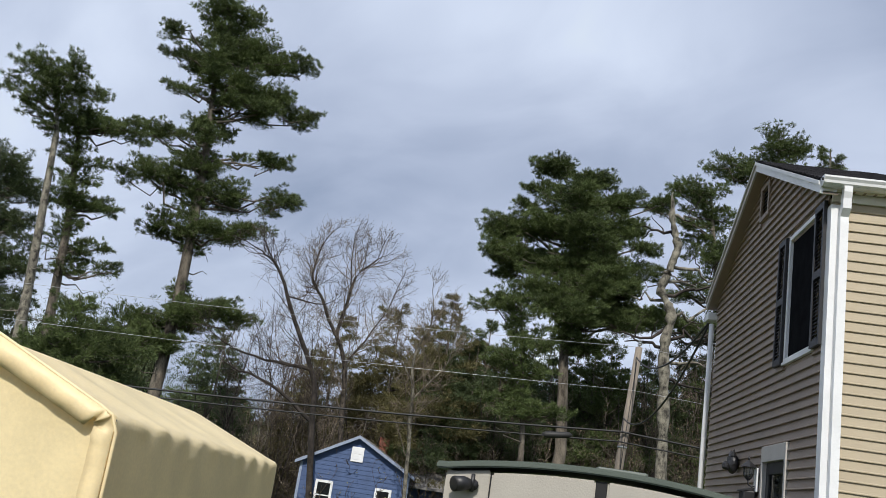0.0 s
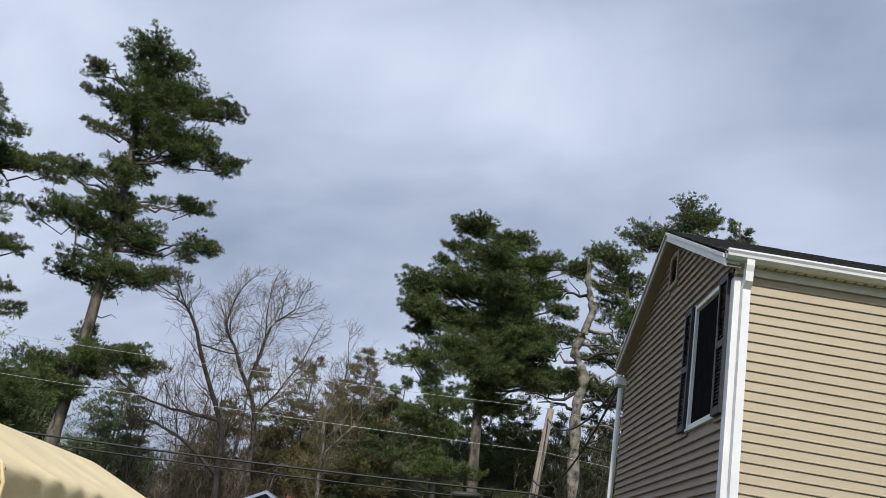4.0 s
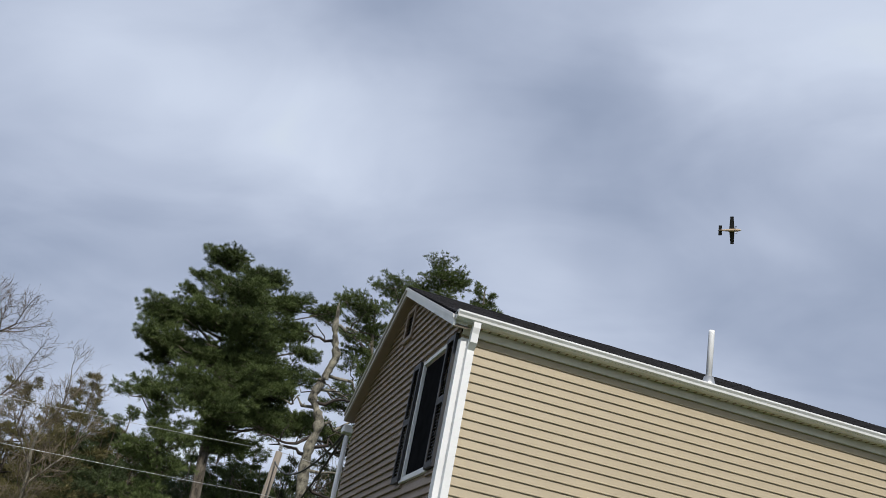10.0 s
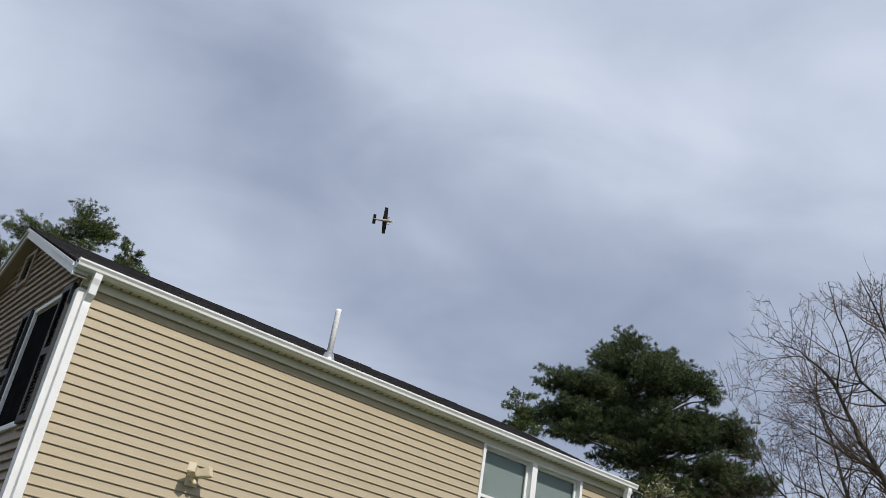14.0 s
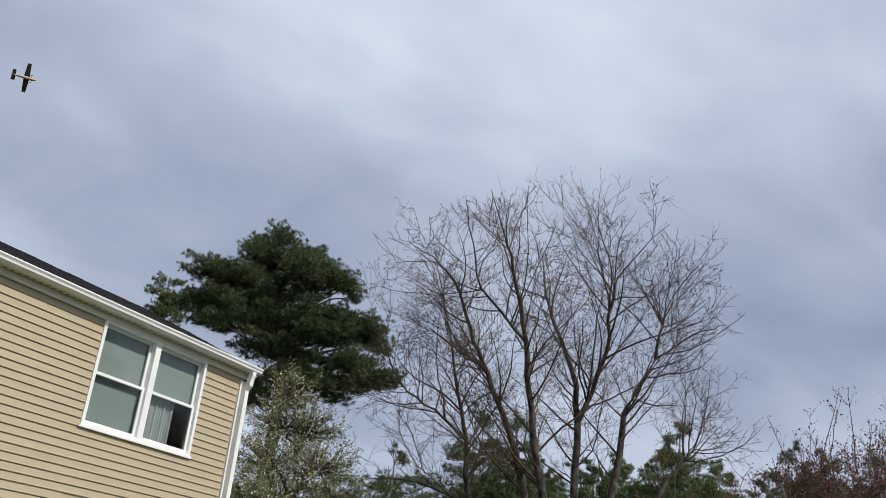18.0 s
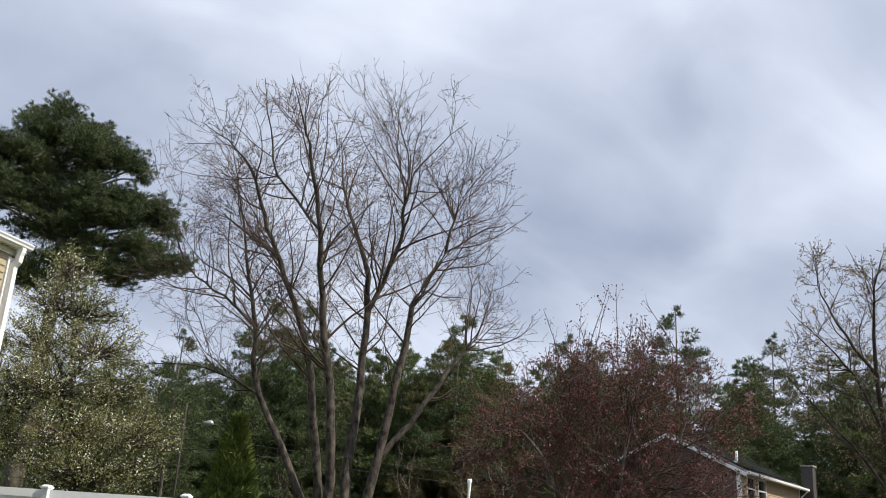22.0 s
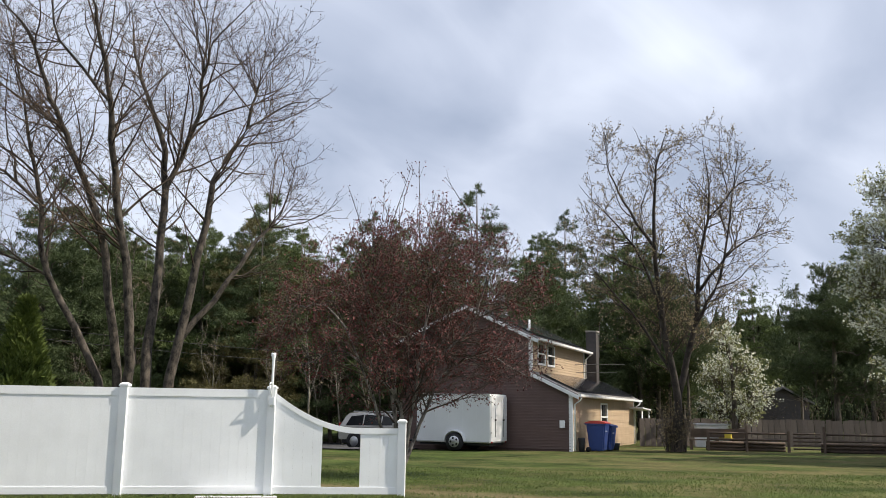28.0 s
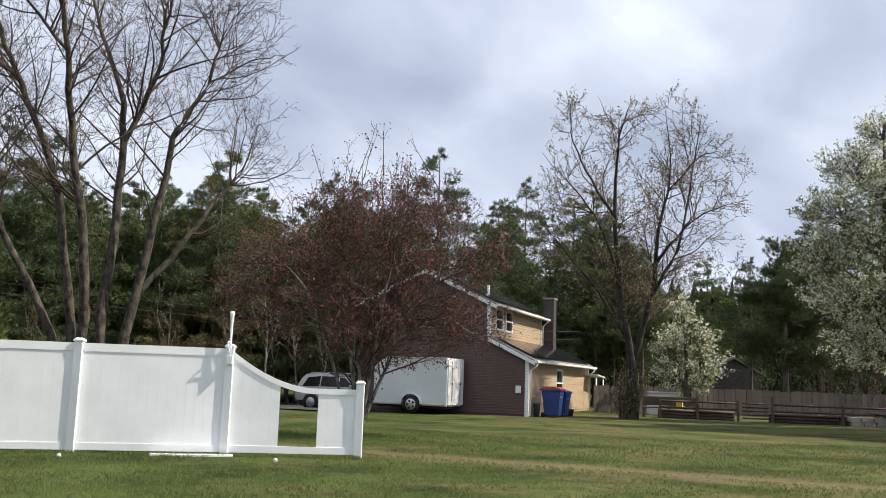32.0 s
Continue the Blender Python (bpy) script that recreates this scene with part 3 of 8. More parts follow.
def bare_tree(spec, label, bark, twig, seed=1, rates=(2.6, 3.4, 5.5), reach=0.36, sprig=1.0, tips=None, tip_size=0.03, tip_per=1, tip_share=1.0, tip_spread=0.03, depth=2.5, twig_r=0.006, name="bare_tree", category="tree", stem=0.55, low=0.22, up=0.10, suckers=0, sprouts=0, twig_sides=3):
    """A tree in bud, from stems of (across, up, radius): limbs, branches and twigs that bend upwards within a dome."""
    rng = np.random.default_rng(seed)
    x, y = spec["at"]
    gz = ground_z(x, y)
    ob = thing(name, label, category, (x, y, gz), spec["yaw"])
    top = max(z for st in spec["stems"] for _, z, _ in st) - gz
    u0, z0, ru, rz = spec["dome"]
    mid, size = np.array([u0, 0.0, z0 - gz]), np.array([ru, ru * 0.9, rz])

    def within(P, D, L):
        """Lengths cut short where shoots would leave the crown."""
        q0, q1 = (P - mid) / size, (P + D * L[:, None] + [0, 0, 0.2] * L[:, None] - mid) / size
        f0, f1 = np.linalg.norm(q0, axis=1), np.linalg.norm(q1, axis=1)
        lim = np.array([1.0 + 0.3 * noise.noise(Vector(v) * 1.8 + Vector((seed, 0, 0))) for v in q1])
        return L * np.where(f1 > lim, np.clip((lim - f0) / np.maximum(f1 - f0, 1e-3), 0.12, 1.0), 1.0)

    stems = []
    for j, st in enumerate(spec["stems"]):
        dv = depth * (((j * 0.618) % 1.0) * 2 - 1)
        pts = np.array([(u, 0, z - gz) for u, z, r in st])
        root = round(float(pts[0][2]), 1) < 2.0
        if root:
            pts[0][2] = -0.1
            zr = v0 = 0.0
        else:
            near = min(stems, key=lambda s: np.linalg.norm(s[0][:, [0, 2]] - pts[0][[0, 2]], axis=1).min())
            k = np.linalg.norm(near[0][:, [0, 2]] - pts[0][[0, 2]], axis=1).argmin()
            pts[0] = near[0][k]
            v0, zr = near[0][k, 1], pts[0][2]
        pts[:, 1] = v0 + dv * np.clip((pts[:, 2] - zr) / top, 0, 1) ** 1.2 * (1 if root else 1.3)
        s = np.linspace(0, len(pts) - 1, (len(pts) - 1) * 4 + 1)
        fine = spline(pts, 4)
        drift = np.cumsum(rng.normal(0, 0.042, fine.shape), axis=0)
        fine[2:] += drift[2:] - drift[1]
        r = np.interp(s, np.arange(len(pts)), [q[2] * stem for q in st])
        ok = (np.linalg.norm((fine - mid) / size, axis=1) < 0.97) | (fine[:, 2] < mid[2])
        fine, r = fine[ok], r[ok].copy()
        if len(fine) < 4:
            continue
        r[-12:] = np.minimum(r[-12:], np.linspace(r[-min(12, len(r))], 0.008, 12)[-min(12, len(r)):])
        stems.append((fine, r))
        tube("stem" if j else "trunk", fine, r, bark, ob, 8, caps=False)
    chunks = []
    # limbs on the stems
    P, D, R, S = [], [], [], []
    for fine, r in stems:
        seg = np.linalg.norm(np.diff(fine, axis=0), axis=1)
        n = max(2, int(seg.sum() * rates[0]))
        p, d, f, _ = forks(fine[None], n, rng, 0.03, (0.65, 1.2))
        keep = p[:, 2] > low * top
        P.append(p[keep]), D.append(d[keep]), S.append(f[keep])
        R.append(np.interp(f[keep], np.linspace(0, 1, len(r)), r))
    P, D, R, S = np.concatenate(P), np.concatenate(D), np.concatenate(R), np.concatenate(S)
    D[:, 2] += 0.15
    D /= np.linalg.norm(D, axis=1)[:, None]
    L = within(P, D, reach * float(size.mean()) * rng.uniform(0.45, 1.2, len(P)) * (1.15 - 0.55 * S))
    ok = L > 0.25
    P, D, R, L = P[ok], D[ok], R[ok], L[ok]
    limbs = sprout(P, D, L, rng, 8, up, 0.14)
    r0 = np.minimum(R * 0.6, twig_r * 1.6 + 0.008 * L)
    chunks.append(bars(limbs, r0[:, None] * np.linspace(1, 0, 8) + twig_r * 0.8 * np.linspace(0, 1, 8), 4))
    # branches on the limbs
    n = np.maximum(1, (L * rates[1] + rng.random(len(L))).astype(int))
    p, d, f, src = forks(limbs, n, rng, 0.12, (0.55, 1.15))
    l2 = within(p, d, L[src] * (0.62 - 0.30 * f) * rng.uniform(0.5, 1.2, len(p)) + 0.1)
    branches = sprout(p, d, l2, rng, 5, up * 1.2, 0.18)
    chunks.append(bars(branches, np.linspace(1.5, 0.75, 5) * twig_r + 0.0 * l2[:, None], 3))
    # twigs on the branches
    n = np.maximum(1, (l2 * rates[2] + rng.random(len(l2))).astype(int))
    p, d, f, src = forks(branches, n, rng, 0.15, (0.5, 1.2))
    l3 = rng.uniform(0.15, 0.5, len(p)) * sprig
    fine = sprout(p, d, l3, rng, 3, 0.15, 0.22)
    chunks.append(bars(fine, np.tile(np.array([0.9, 0.75, 0.45]) * twig_r, (len(p), 1)), twig_sides))
    ends = [fine[:, 1:].reshape(-1, 3), branches[:, 2:].reshape(-1, 3)]
    # upright water sprouts over the crown, and suckers at the foot
    for count, src, ln in ((sprouts, limbs[limbs[:, -1, 2] > mid[2] + 0.35 * rz] if sprouts else limbs, (0.8, 2.0)), (suckers, None, (0.8, 2.6))):
        if not count:
            continue
        if src is None:
            a = rng.uniform(0, 6.28, count)
            p = np.stack([0.45 * np.cos(a), 0.45 * np.sin(a), 0 * a], 1) * rng.uniform(0.2, 1, (count, 1))
        else:
            p = src[rng.integers(0, len(src), count), -2]
        d = np.tile([0, 0, 1.0], (count, 1)) + rng.normal(0, 0.22, (count, 3))
        l = rng.uniform(*ln, count)
        q = sprout(p, d, l, rng, 6, 0.05, 0.07)
        chunks.append(bars(q, np.tile(np.linspace(2.6, 0.8, 6) * twig_r, (count, 1)), 3))
        p, d, f, _ = forks(q, 7, rng, 0.15, (0.4, 0.8))
        q2 = sprout(p, d, rng.uniform(0.12, 0.4, len(p)), rng, 3)
        chunks.append(bars(q2, np.tile(np.array([0.8, 0.7, 0.4]) * twig_r, (len(p), 1)), 3))
        ends += [q[:, 2:].reshape(-1, 3), q2[:, 1:].reshape(-1, 3)]
    V, F = gather(chunks)
    arrays("twig_growth", V, F, twig, ob, kind="stuff")
    if tips:
        E = np.concatenate(ends)
        if tip_share < 1:
            E = E[rng.random(len(E)) < tip_share]
        V, F = leaves(E, tip_size, rng, tip_per, tip_spread)
        arrays("bud_growth" if tips in (BUD, BUD_RED) else "foliage", V, F, tips, ob, kind="stuff")
    return ob


def bushy(spec, label, leaf, twig, seed=1, size=0.05, dense=1.0, name="flowering_tree", second=None, share=0.5, category="tree"):
    """A tree or shrub in blossom and young leaf: ascending sprays of small clusters in each mass."""
    rng = np.random.default_rng(seed)
    x, y = spec["at"]
    gz = ground_z(x, y)
    ob = thing(name, label, category, (x, y, gz), spec["yaw"])
    T = [(u, z - gz, r) for u, z, r in spec["trunk"]]
    T = [(T[0][0], -0.1, T[0][2] * 1.2)] + [t for t in T if t[1] > 0.3]
    P = np.array([(u, 0, z) for u, z, r in T])
    tube("trunk", P, [r for *_, r in T], BARK_GREY, ob, 8)
    chunks, ends = [], []
    for u, z, ru, rz in spec["masses"]:
        c = np.array([u, rng.uniform(-0.6, 0.6) * ru, z - gz])
        hz = np.clip(c[2] - 1.2 * rz - 0.3 * abs(u), 0.3, P[-1, 2])
        root = np.array([np.interp(hz, P[:, 2], P[:, 0]), 0, hz])
        arm = shoot(root, c, 0.05, 0.02, rng, 6, -0.1)
        tube("limb", arm[0][0], arm[1][0], BARK_GREY, ob, 5)
        k = int(20 * ru * rz * dense + 8)
        q = rng.normal(0, 1, (k, 3))
        q /= np.linalg.norm(q, axis=1)[:, None]
        tip = c + q * [ru, ru * 0.9, rz] * rng.uniform(0.55, 1.15, (k, 1))
        o = c + (tip - c) * 0.15 - [0, 0, 0.25 * rz]
        o += (root - o) * rng.uniform(0, 0.3, (k, 1))
        ln = np.linalg.norm(tip - o, axis=1)
        br = sprout(o, tip - o + [0, 0, -0.1], ln, rng, 6, 0.06, 0.08)
        chunks.append(bars(br, np.tile(np.linspace(0.016, 0.005, 6), (k, 1)), 3))
        p, d, f, _ = forks(br, np.maximum(3, (ln * 4).astype(int)), rng, 0.3, (0.5, 1.0))
        tw = sprout(p, d, rng.uniform(0.15, 0.5, len(p)) * (1.2 - 0.5 * f), rng, 3, 0.15)
        chunks.append(bars(tw, np.tile([0.006, 0.005, 0.003], (len(p), 1)), 3))
        ends += [br[:, 3:].reshape(-1, 3), tw[:, 1:].reshape(-1, 3)]
    V, F = gather(chunks)
    arrays("twig_growth", V, F, twig, ob, kind="stuff")
    E = np.concatenate(ends)
    pick = rng.random(len(E)) < share
    for mat, pts in ((leaf, E[pick]), (second, E[~pick])):
        V, F = leaves(pts, size, rng, 4, 0.055)
        arrays("blossom" if mat is BLOSSOM else "foliage", V, F, mat, ob, kind="stuff")
    return ob


# ---- ground: one lawn sheet that reaches the horizon ----
PATH_X, PATH_SLOPE = 17.8, 0.41


def ground_sheet():
    xs = sorted({*np.linspace(-30, 70, 81), -3000, -1200, -400, -150, -70, 110, 180, 400, 1200, 3000})
    ys = sorted({*np.linspace(-40, 64, 79), -3000, -1200, -400, -150, -80, 90, 150, 400, 1200, 3000})
    V, F = [], []
    for y in ys:
        for x in xs:
            dz = 0.035 * noise.noise((x * 0.25, y * 0.25, 0)) if 6 < abs(x) + abs(y) < 90 else 0
            V.append((x, y, ground_z(x, y) + dz * (abs(x) > 13 or y < -3)))
    n = len(xs)
    for j in range(len(ys) - 1):
        for i in range(n - 1):
            F.append((j * n + i, j * n + i + 1, (j + 1) * n + i + 1, (j + 1) * n + i))
    m = material("lawn", (0.022, 0.044, 0.008), 0.95, 0.5, 0.5, 40, 1.0, 50, second=(0.085, 0.118, 0.03), spec=0.1)
    t = m.node_tree
    b = t.nodes["Principled BSDF"]
    green = b.inputs["Base Color"].links[0].from_socket
    co = t.nodes.new("ShaderNodeTexCoord")

    def blotch(scale, detail, rough, size=(1, 1, 1)):
        mp = t.nodes.new("ShaderNodeMapping")
        mp.inputs["Scale"].default_value = size
        t.links.new(co.outputs["Object"], mp.inputs[0])
        q = t.nodes.new("ShaderNodeTexNoise")
        q.inputs["Scale"].default_value, q.inputs["Detail"].default_value, q.inputs["Roughness"].default_value = scale, detail, rough
        t.links.new(mp.outputs[0], q.inputs["Vector"])
        return q.outputs["Fac"]

    def calc(op, *args):
        q = t.nodes.new("ShaderNodeMath")
        q.operation = op
        for i, v in enumerate(args):
            if isinstance(v, (int, float)):
                q.inputs[i].default_value = v
            else:
                t.links.new(v, q.inputs[i])
        return q.outputs[0]

    def ramp_of(v, p0, p1):
        q = t.nodes.new("ShaderNodeMapRange")
        q.inputs["From Min"].default_value, q.inputs["From Max"].default_value = p0, p1
        t.links.new(v, q.inputs["Value"])
        return q.outputs[0]

    def over(under, colour, fac):
        q = t.nodes.new("ShaderNodeMix")
        q.data_type = "RGBA"
        t.links.new(fac, q.inputs["Factor"])
        t.links.new(under, q.inputs["A"])
        q.inputs["B"].default_value = (*colour, 1)
        return q.outputs["Result"]

    # dry straw patches, then the worn foot path, then clumps of darker grass
    sep3 = t.nodes.new("ShaderNodeSeparateXYZ")
    t.links.new(co.outputs["Object"], sep3.inputs[0])
    south = calc("MULTIPLY", ramp_of(sep3.outputs["Y"], 3.0, -4.0), 0.10)
    dry = ramp_of(calc("ADD", blotch(0.42, 9, 0.74, (1, 0.7, 1)), south), 0.52, 0.70)
    col = over(green, (0.15, 0.125, 0.058), calc("MULTIPLY", dry, 0.85))
    line = calc("ABSOLUTE", calc("SUBTRACT", calc("SUBTRACT", sep3.outputs["X"], calc("MULTIPLY", sep3.outputs["Y"], PATH_SLOPE)), PATH_X))
    ragged = calc("ADD", line, calc("MULTIPLY", calc("SUBTRACT", blotch(1.6, 8, 0.75), 0.5), 2.2))
    col = over(col, (0.19, 0.145, 0.085), calc("MULTIPLY", ramp_of(ragged, 1.25, 0.1), 0.75))
    col = over(col, (0.018, 0.034, 0.008), calc("MULTIPLY", ramp_of(blotch(7.0, 6, 0.7), 0.50, 0.66), 0.65))
    col = over(col, (0.16, 0.155, 0.06), calc("MULTIPLY", ramp_of(blotch(3.2, 8, 0.8), 0.52, 0.68), 0.55))
    col = over(col, (0.03, 0.05, 0.012), calc("MULTIPLY", ramp_of(blotch(1.1, 9, 0.8), 0.53, 0.66), 0.5))
    t.links.new(col, b.inputs["Base Color"])
    return tagged(solid("ground", V, F, m, smooth=True), "patchy spring lawn with worn brown bare patches", "lawn", kind="structure")


ground_sheet()

# ---- the cream house ----
HX0, HX1, HY0, HY1 = 2.62, 10.98, 9.45, 14.85
EAVE, EAVE_Y, RIDGE_Y, RIDGE = 5.08, 9.30, 12.12, 6.34
STEP = 0.0985
house = thing("house", "two-storey house with cream clapboards and white trim", "house", (0, 0, 0))


def slope(y):
    return RIDGE - (RIDGE - EAVE) * abs(y - RIDGE_Y) / (RIDGE_Y - EAVE_Y)


TWIN = (8.22, 10.08, 3.63, 4.92)
LOW = (8.22, 10.08, 1.36, 2.66)
GABLE = (9.90, 10.82, 3.58, 4.93)
DOOR = (10.56, 11.44, 0.55, 2.62)
south = wall_with_holes("wall_south", "y", HY0, 0.14, (HX0, HX1), (0.0, 5.0), [TWIN, LOW], CREAM, house)
west = wall_with_holes("wall_west", "x", HX0, 0.14, (HY0 + 0.14, HY1 - 0.14), (0.0, 4.90), [GABLE, DOOR], SHADED_CREAM, house)
wall_with_holes("wall_east", "x", HX1 - 0.14, 0.14, (HY0 + 0.14, HY1 - 0.14), (0.0, 4.90), [], SHADED_CREAM, house)
wall_with_holes("wall_north", "y", HY1 - 0.14, 0.14, (HX0, HX1), (-0.3, 4.85), [], CREAM, house)
for x in (HX0, HX1 - 0.14):
    prism("gable", [(9.62, 4.903), (14.62, 4.903), (12.5, slope(12.5) - 0.11), (RIDGE_Y, RIDGE - 0.09), (11.5, slope(11.5) - 0.11)], "x", x, x + 0.14, SHADED_CREAM, house)
box("foundation", (HX0 - 0.012, HY0 - 0.012, -0.4), (HX1 + 0.012, HY1 + 0.012, 0.30), STONE, house)
box("upper_floor", (HX0 + 0.15, HY0 + 0.15, 2.75), (HX1 - 0.15, HY1 - 0.15, 2.9), DARK, house)
box("inner_wall", (HX0 + 0.16, 12.0, 0.35), (HX1 - 0.16, 12.1, 4.85), DARK, house)


def gable_span(z):
    if z < 4.78:
        return HY0 + 0.11, HY1 - 0.08
    k = (RIDGE - 0.10 - z) / ((RIDGE - EAVE) / (RIDGE_Y - EAVE_Y))
    return max(HY0 + 0.11, RIDGE_Y - k), min(HY1 - 0.08, RIDGE_Y + k)


def grown(h, by=0.045):
    return (h[0] - by, h[1] + by, h[2] - by, h[3] + by)


clapboards(south, CREAM, "y", HY0, -1, 0.32, 4.93, STEP, lambda z: (HX0 + 0.11, HX1 - 0.11), [grown(TWIN), grown(LOW)])
VENT = (11.92, 12.30, 5.62, 6.04)
# same cream boards as the south wall, coloured darker for the gable's shade
clapboards(west, SHADED_CREAM, "x", HX0, -1, 0.32, RIDGE - 0.14, STEP, gable_span, [grown(GABLE), grown(DOOR, 0.06), grown(VENT, 0.03)])
for x, s in ((HX0 - 0.03, 1), (HX1 - 0.09, 1)):
    prism("corner_board", [(x, HY0 - 0.03), (x + 0.12, HY0 - 0.03), (x + 0.12, HY0 - 0.002), (HX0 - 0.002 if x < 5 else x + 0.118, HY0 - 0.002), (HX0 - 0.002 if x < 5 else x + 0.118, HY0 + 0.10), (x, HY0 + 0.10)] if x < 5 else [(x, HY0 - 0.03), (x + 0.12, HY0 - 0.03), (x + 0.12, HY0 + 0.10), (HX1 + 0.002, HY0 + 0.10), (HX1 + 0.002, HY0 - 0.002), (x, HY0 - 0.002)], "z", 0.30, 4.90, WHITE, house)
box("frieze_board", (HX0 - 0.02, HY0 - 0.035, 4.935), (HX1 + 0.02, HY0 - 0.003, 5.02), SOFFIT, house)
# soffit with its grooves
prism("soffit", [(9.345, 5.025), (9.447, 5.025), (9.447, 5.04), (9.345, 5.04)], "x", HX0 - 0.14, HX1 + 0.14, SOFFIT, house)
for i in range(83):
    x = HX0 + 0.05 + i * 0.1
    box("soffit_slot", (x, 9.35, 5.02), (x + 0.022, 9.41, 5.024), SHADED_CREAM, house)
# roof slabs with stepped shingle courses
pitch = (RIDGE - EAVE) / (RIDGE_Y - EAVE_Y)
for side in (-1, 1):
    ye = RIDGE_Y + side * 2.86
    prism("roof", [(RIDGE_Y, RIDGE - 0.04), (ye, EAVE - 0.04), (ye, EAVE + 0.02), (RIDGE_Y, RIDGE + 0.02)], "x", HX0 - 0.16, HX1 + 0.16, SHINGLE, house)
V, F = [], []
rs = np.random.default_rng(5)
for k in range(21):
    y0 = 9.25 + k * 0.14
    z0 = EAVE + (y0 - EAVE_Y) * pitch
    x = HX0 - 0.19 - 0.15 * (k % 2)
    while x < HX1 + 0.17:
        w = min(0.30, HX1 + 0.18 - x)
        x0, lift = max(x, HX0 - 0.18), rs.uniform(0.008, 0.02)
        n = len(V)
        V += [(x0, y0, z0 + 0.014), (x + w, y0, z0 + 0.014), (x + w, y0, z0 + 0.026 + lift), (x0, y0, z0 + 0.026 + lift), (x0, y0 + 0.16, z0 + 0.16 * pitch + 0.022), (x + w, y0 + 0.16, z0 + 0.16 * pitch + 0.022)]
        F += [(n, n + 1, n + 2, n + 3), (n + 3, n + 2, n + 5, n + 4)]
        x += w + 0.004
tagged(solid("shingles", V, F, SHINGLE, house), "charcoal asphalt roof shingles", kind="stuff")
# rake boards; the north one is greyed to put its shade into the colour
for side in (-1, 1):
    ye = RIDGE_Y + side * 2.80
    for nm, dz, hgt, x0 in (("rake_board", 0.03, 0.085, HX0 - 0.17), ("rake_trim", 0.0, 0.03, HX0 - 0.19)):
        prism(nm, [(RIDGE_Y, RIDGE - dz + 0.01), (ye, EAVE - dz + 0.01), (ye, EAVE - dz - hgt), (RIDGE_Y, RIDGE - dz - hgt)], "x", x0, x0 + 0.022, CASING if side > 0 else WHITE, house)
    # underside of the overhang, its shade painted with the dark siding colour
    prism("rake_soffit", [(RIDGE_Y, RIDGE - 0.10), (ye, EAVE - 0.10), (ye, EAVE - 0.115), (RIDGE_Y, RIDGE - 0.115)], "x", HX0 - 0.147, HX0 - 0.003, SHADED_CREAM, house)
# eave returns at the corners
prism("eave_return", [(9.34, 5.0), (9.44, 5.0), (9.44, 5.13), (9.34, 5.085)], "x", HX0 - 0.15, HX0 - 0.01, WHITE, house)
prism("eave_return", [(9.34, 5.0), (9.44, 5.0), (9.44, 5.13), (9.34, 5.085)], "x", HX1 + 0.01, HX1 + 0.15, WHITE, house)
# gutter and downspouts
GP = [(9.345, 5.03), (9.275, 5.03), (9.24, 5.055), (9.235, 5.08), (9.218, 5.105), (9.218, 5.122), (9.232, 5.122), (9.248, 5.1), (9.252, 5.06), (9.28, 5.045), (9.345, 5.045)]
prism("gutter", GP, "x", HX0 - 0.16, HX1 + 0.14, WHITE, house)
for x in (HX0 - 0.16, HX1 + 0.135):
    prism("gutter_cap", [(9.345, 5.03), (9.275, 5.03), (9.235, 5.055), (9.215, 5.125), (9.345, 5.125)], "x", x - 0.004, x + 0.004, WHITE, house)


def downspout(x, y_top, y_wall, z_top, z_low):
    ob = tube("downspout", [(x, y_top, z_top), (x, y_top, z_top - 0.05), (x, y_top + 0.02, z_top - 0.11), (x, y_wall - 0.06, z_top - 0.20), (x, y_wall, z_top - 0.27), (x, y_wall, z_top - 0.34), (x, y_wall, 2.6), (x, y_wall, z_low)], 0.055, WHITE, house, 4, smooth=False, twist=math.pi / 4)
    for z in (1.6,):
        box("strap", (x - 0.05, y_wall - 0.046, z), (x + 0.05, y_wall + 0.045, z + 0.03), WHITE, ob)
    return ob


downspout(HX0 + 0.07, 9.285, HY0 - 0.08, 5.04, 0.12)
downspout(HX1 - 0.02, 9.285, HY0 - 0.08, 5.04, 0.12)
tube("downspout", [(HX0 - 0.06, HY1 + 0.10, 4.75), (HX0 - 0.06, HY1 + 0.06, 3.6), (HX0 - 0.06, HY1 + 0.06, -0.1)], 0.04, WHITE, house, 10, "pale conduit pipe")
box("gutter_end", (HX0 - 0.14, HY1 + 0.02, 4.80), (HX1, HY1 + 0.26, 4.92), WHITE, house, 0.015)


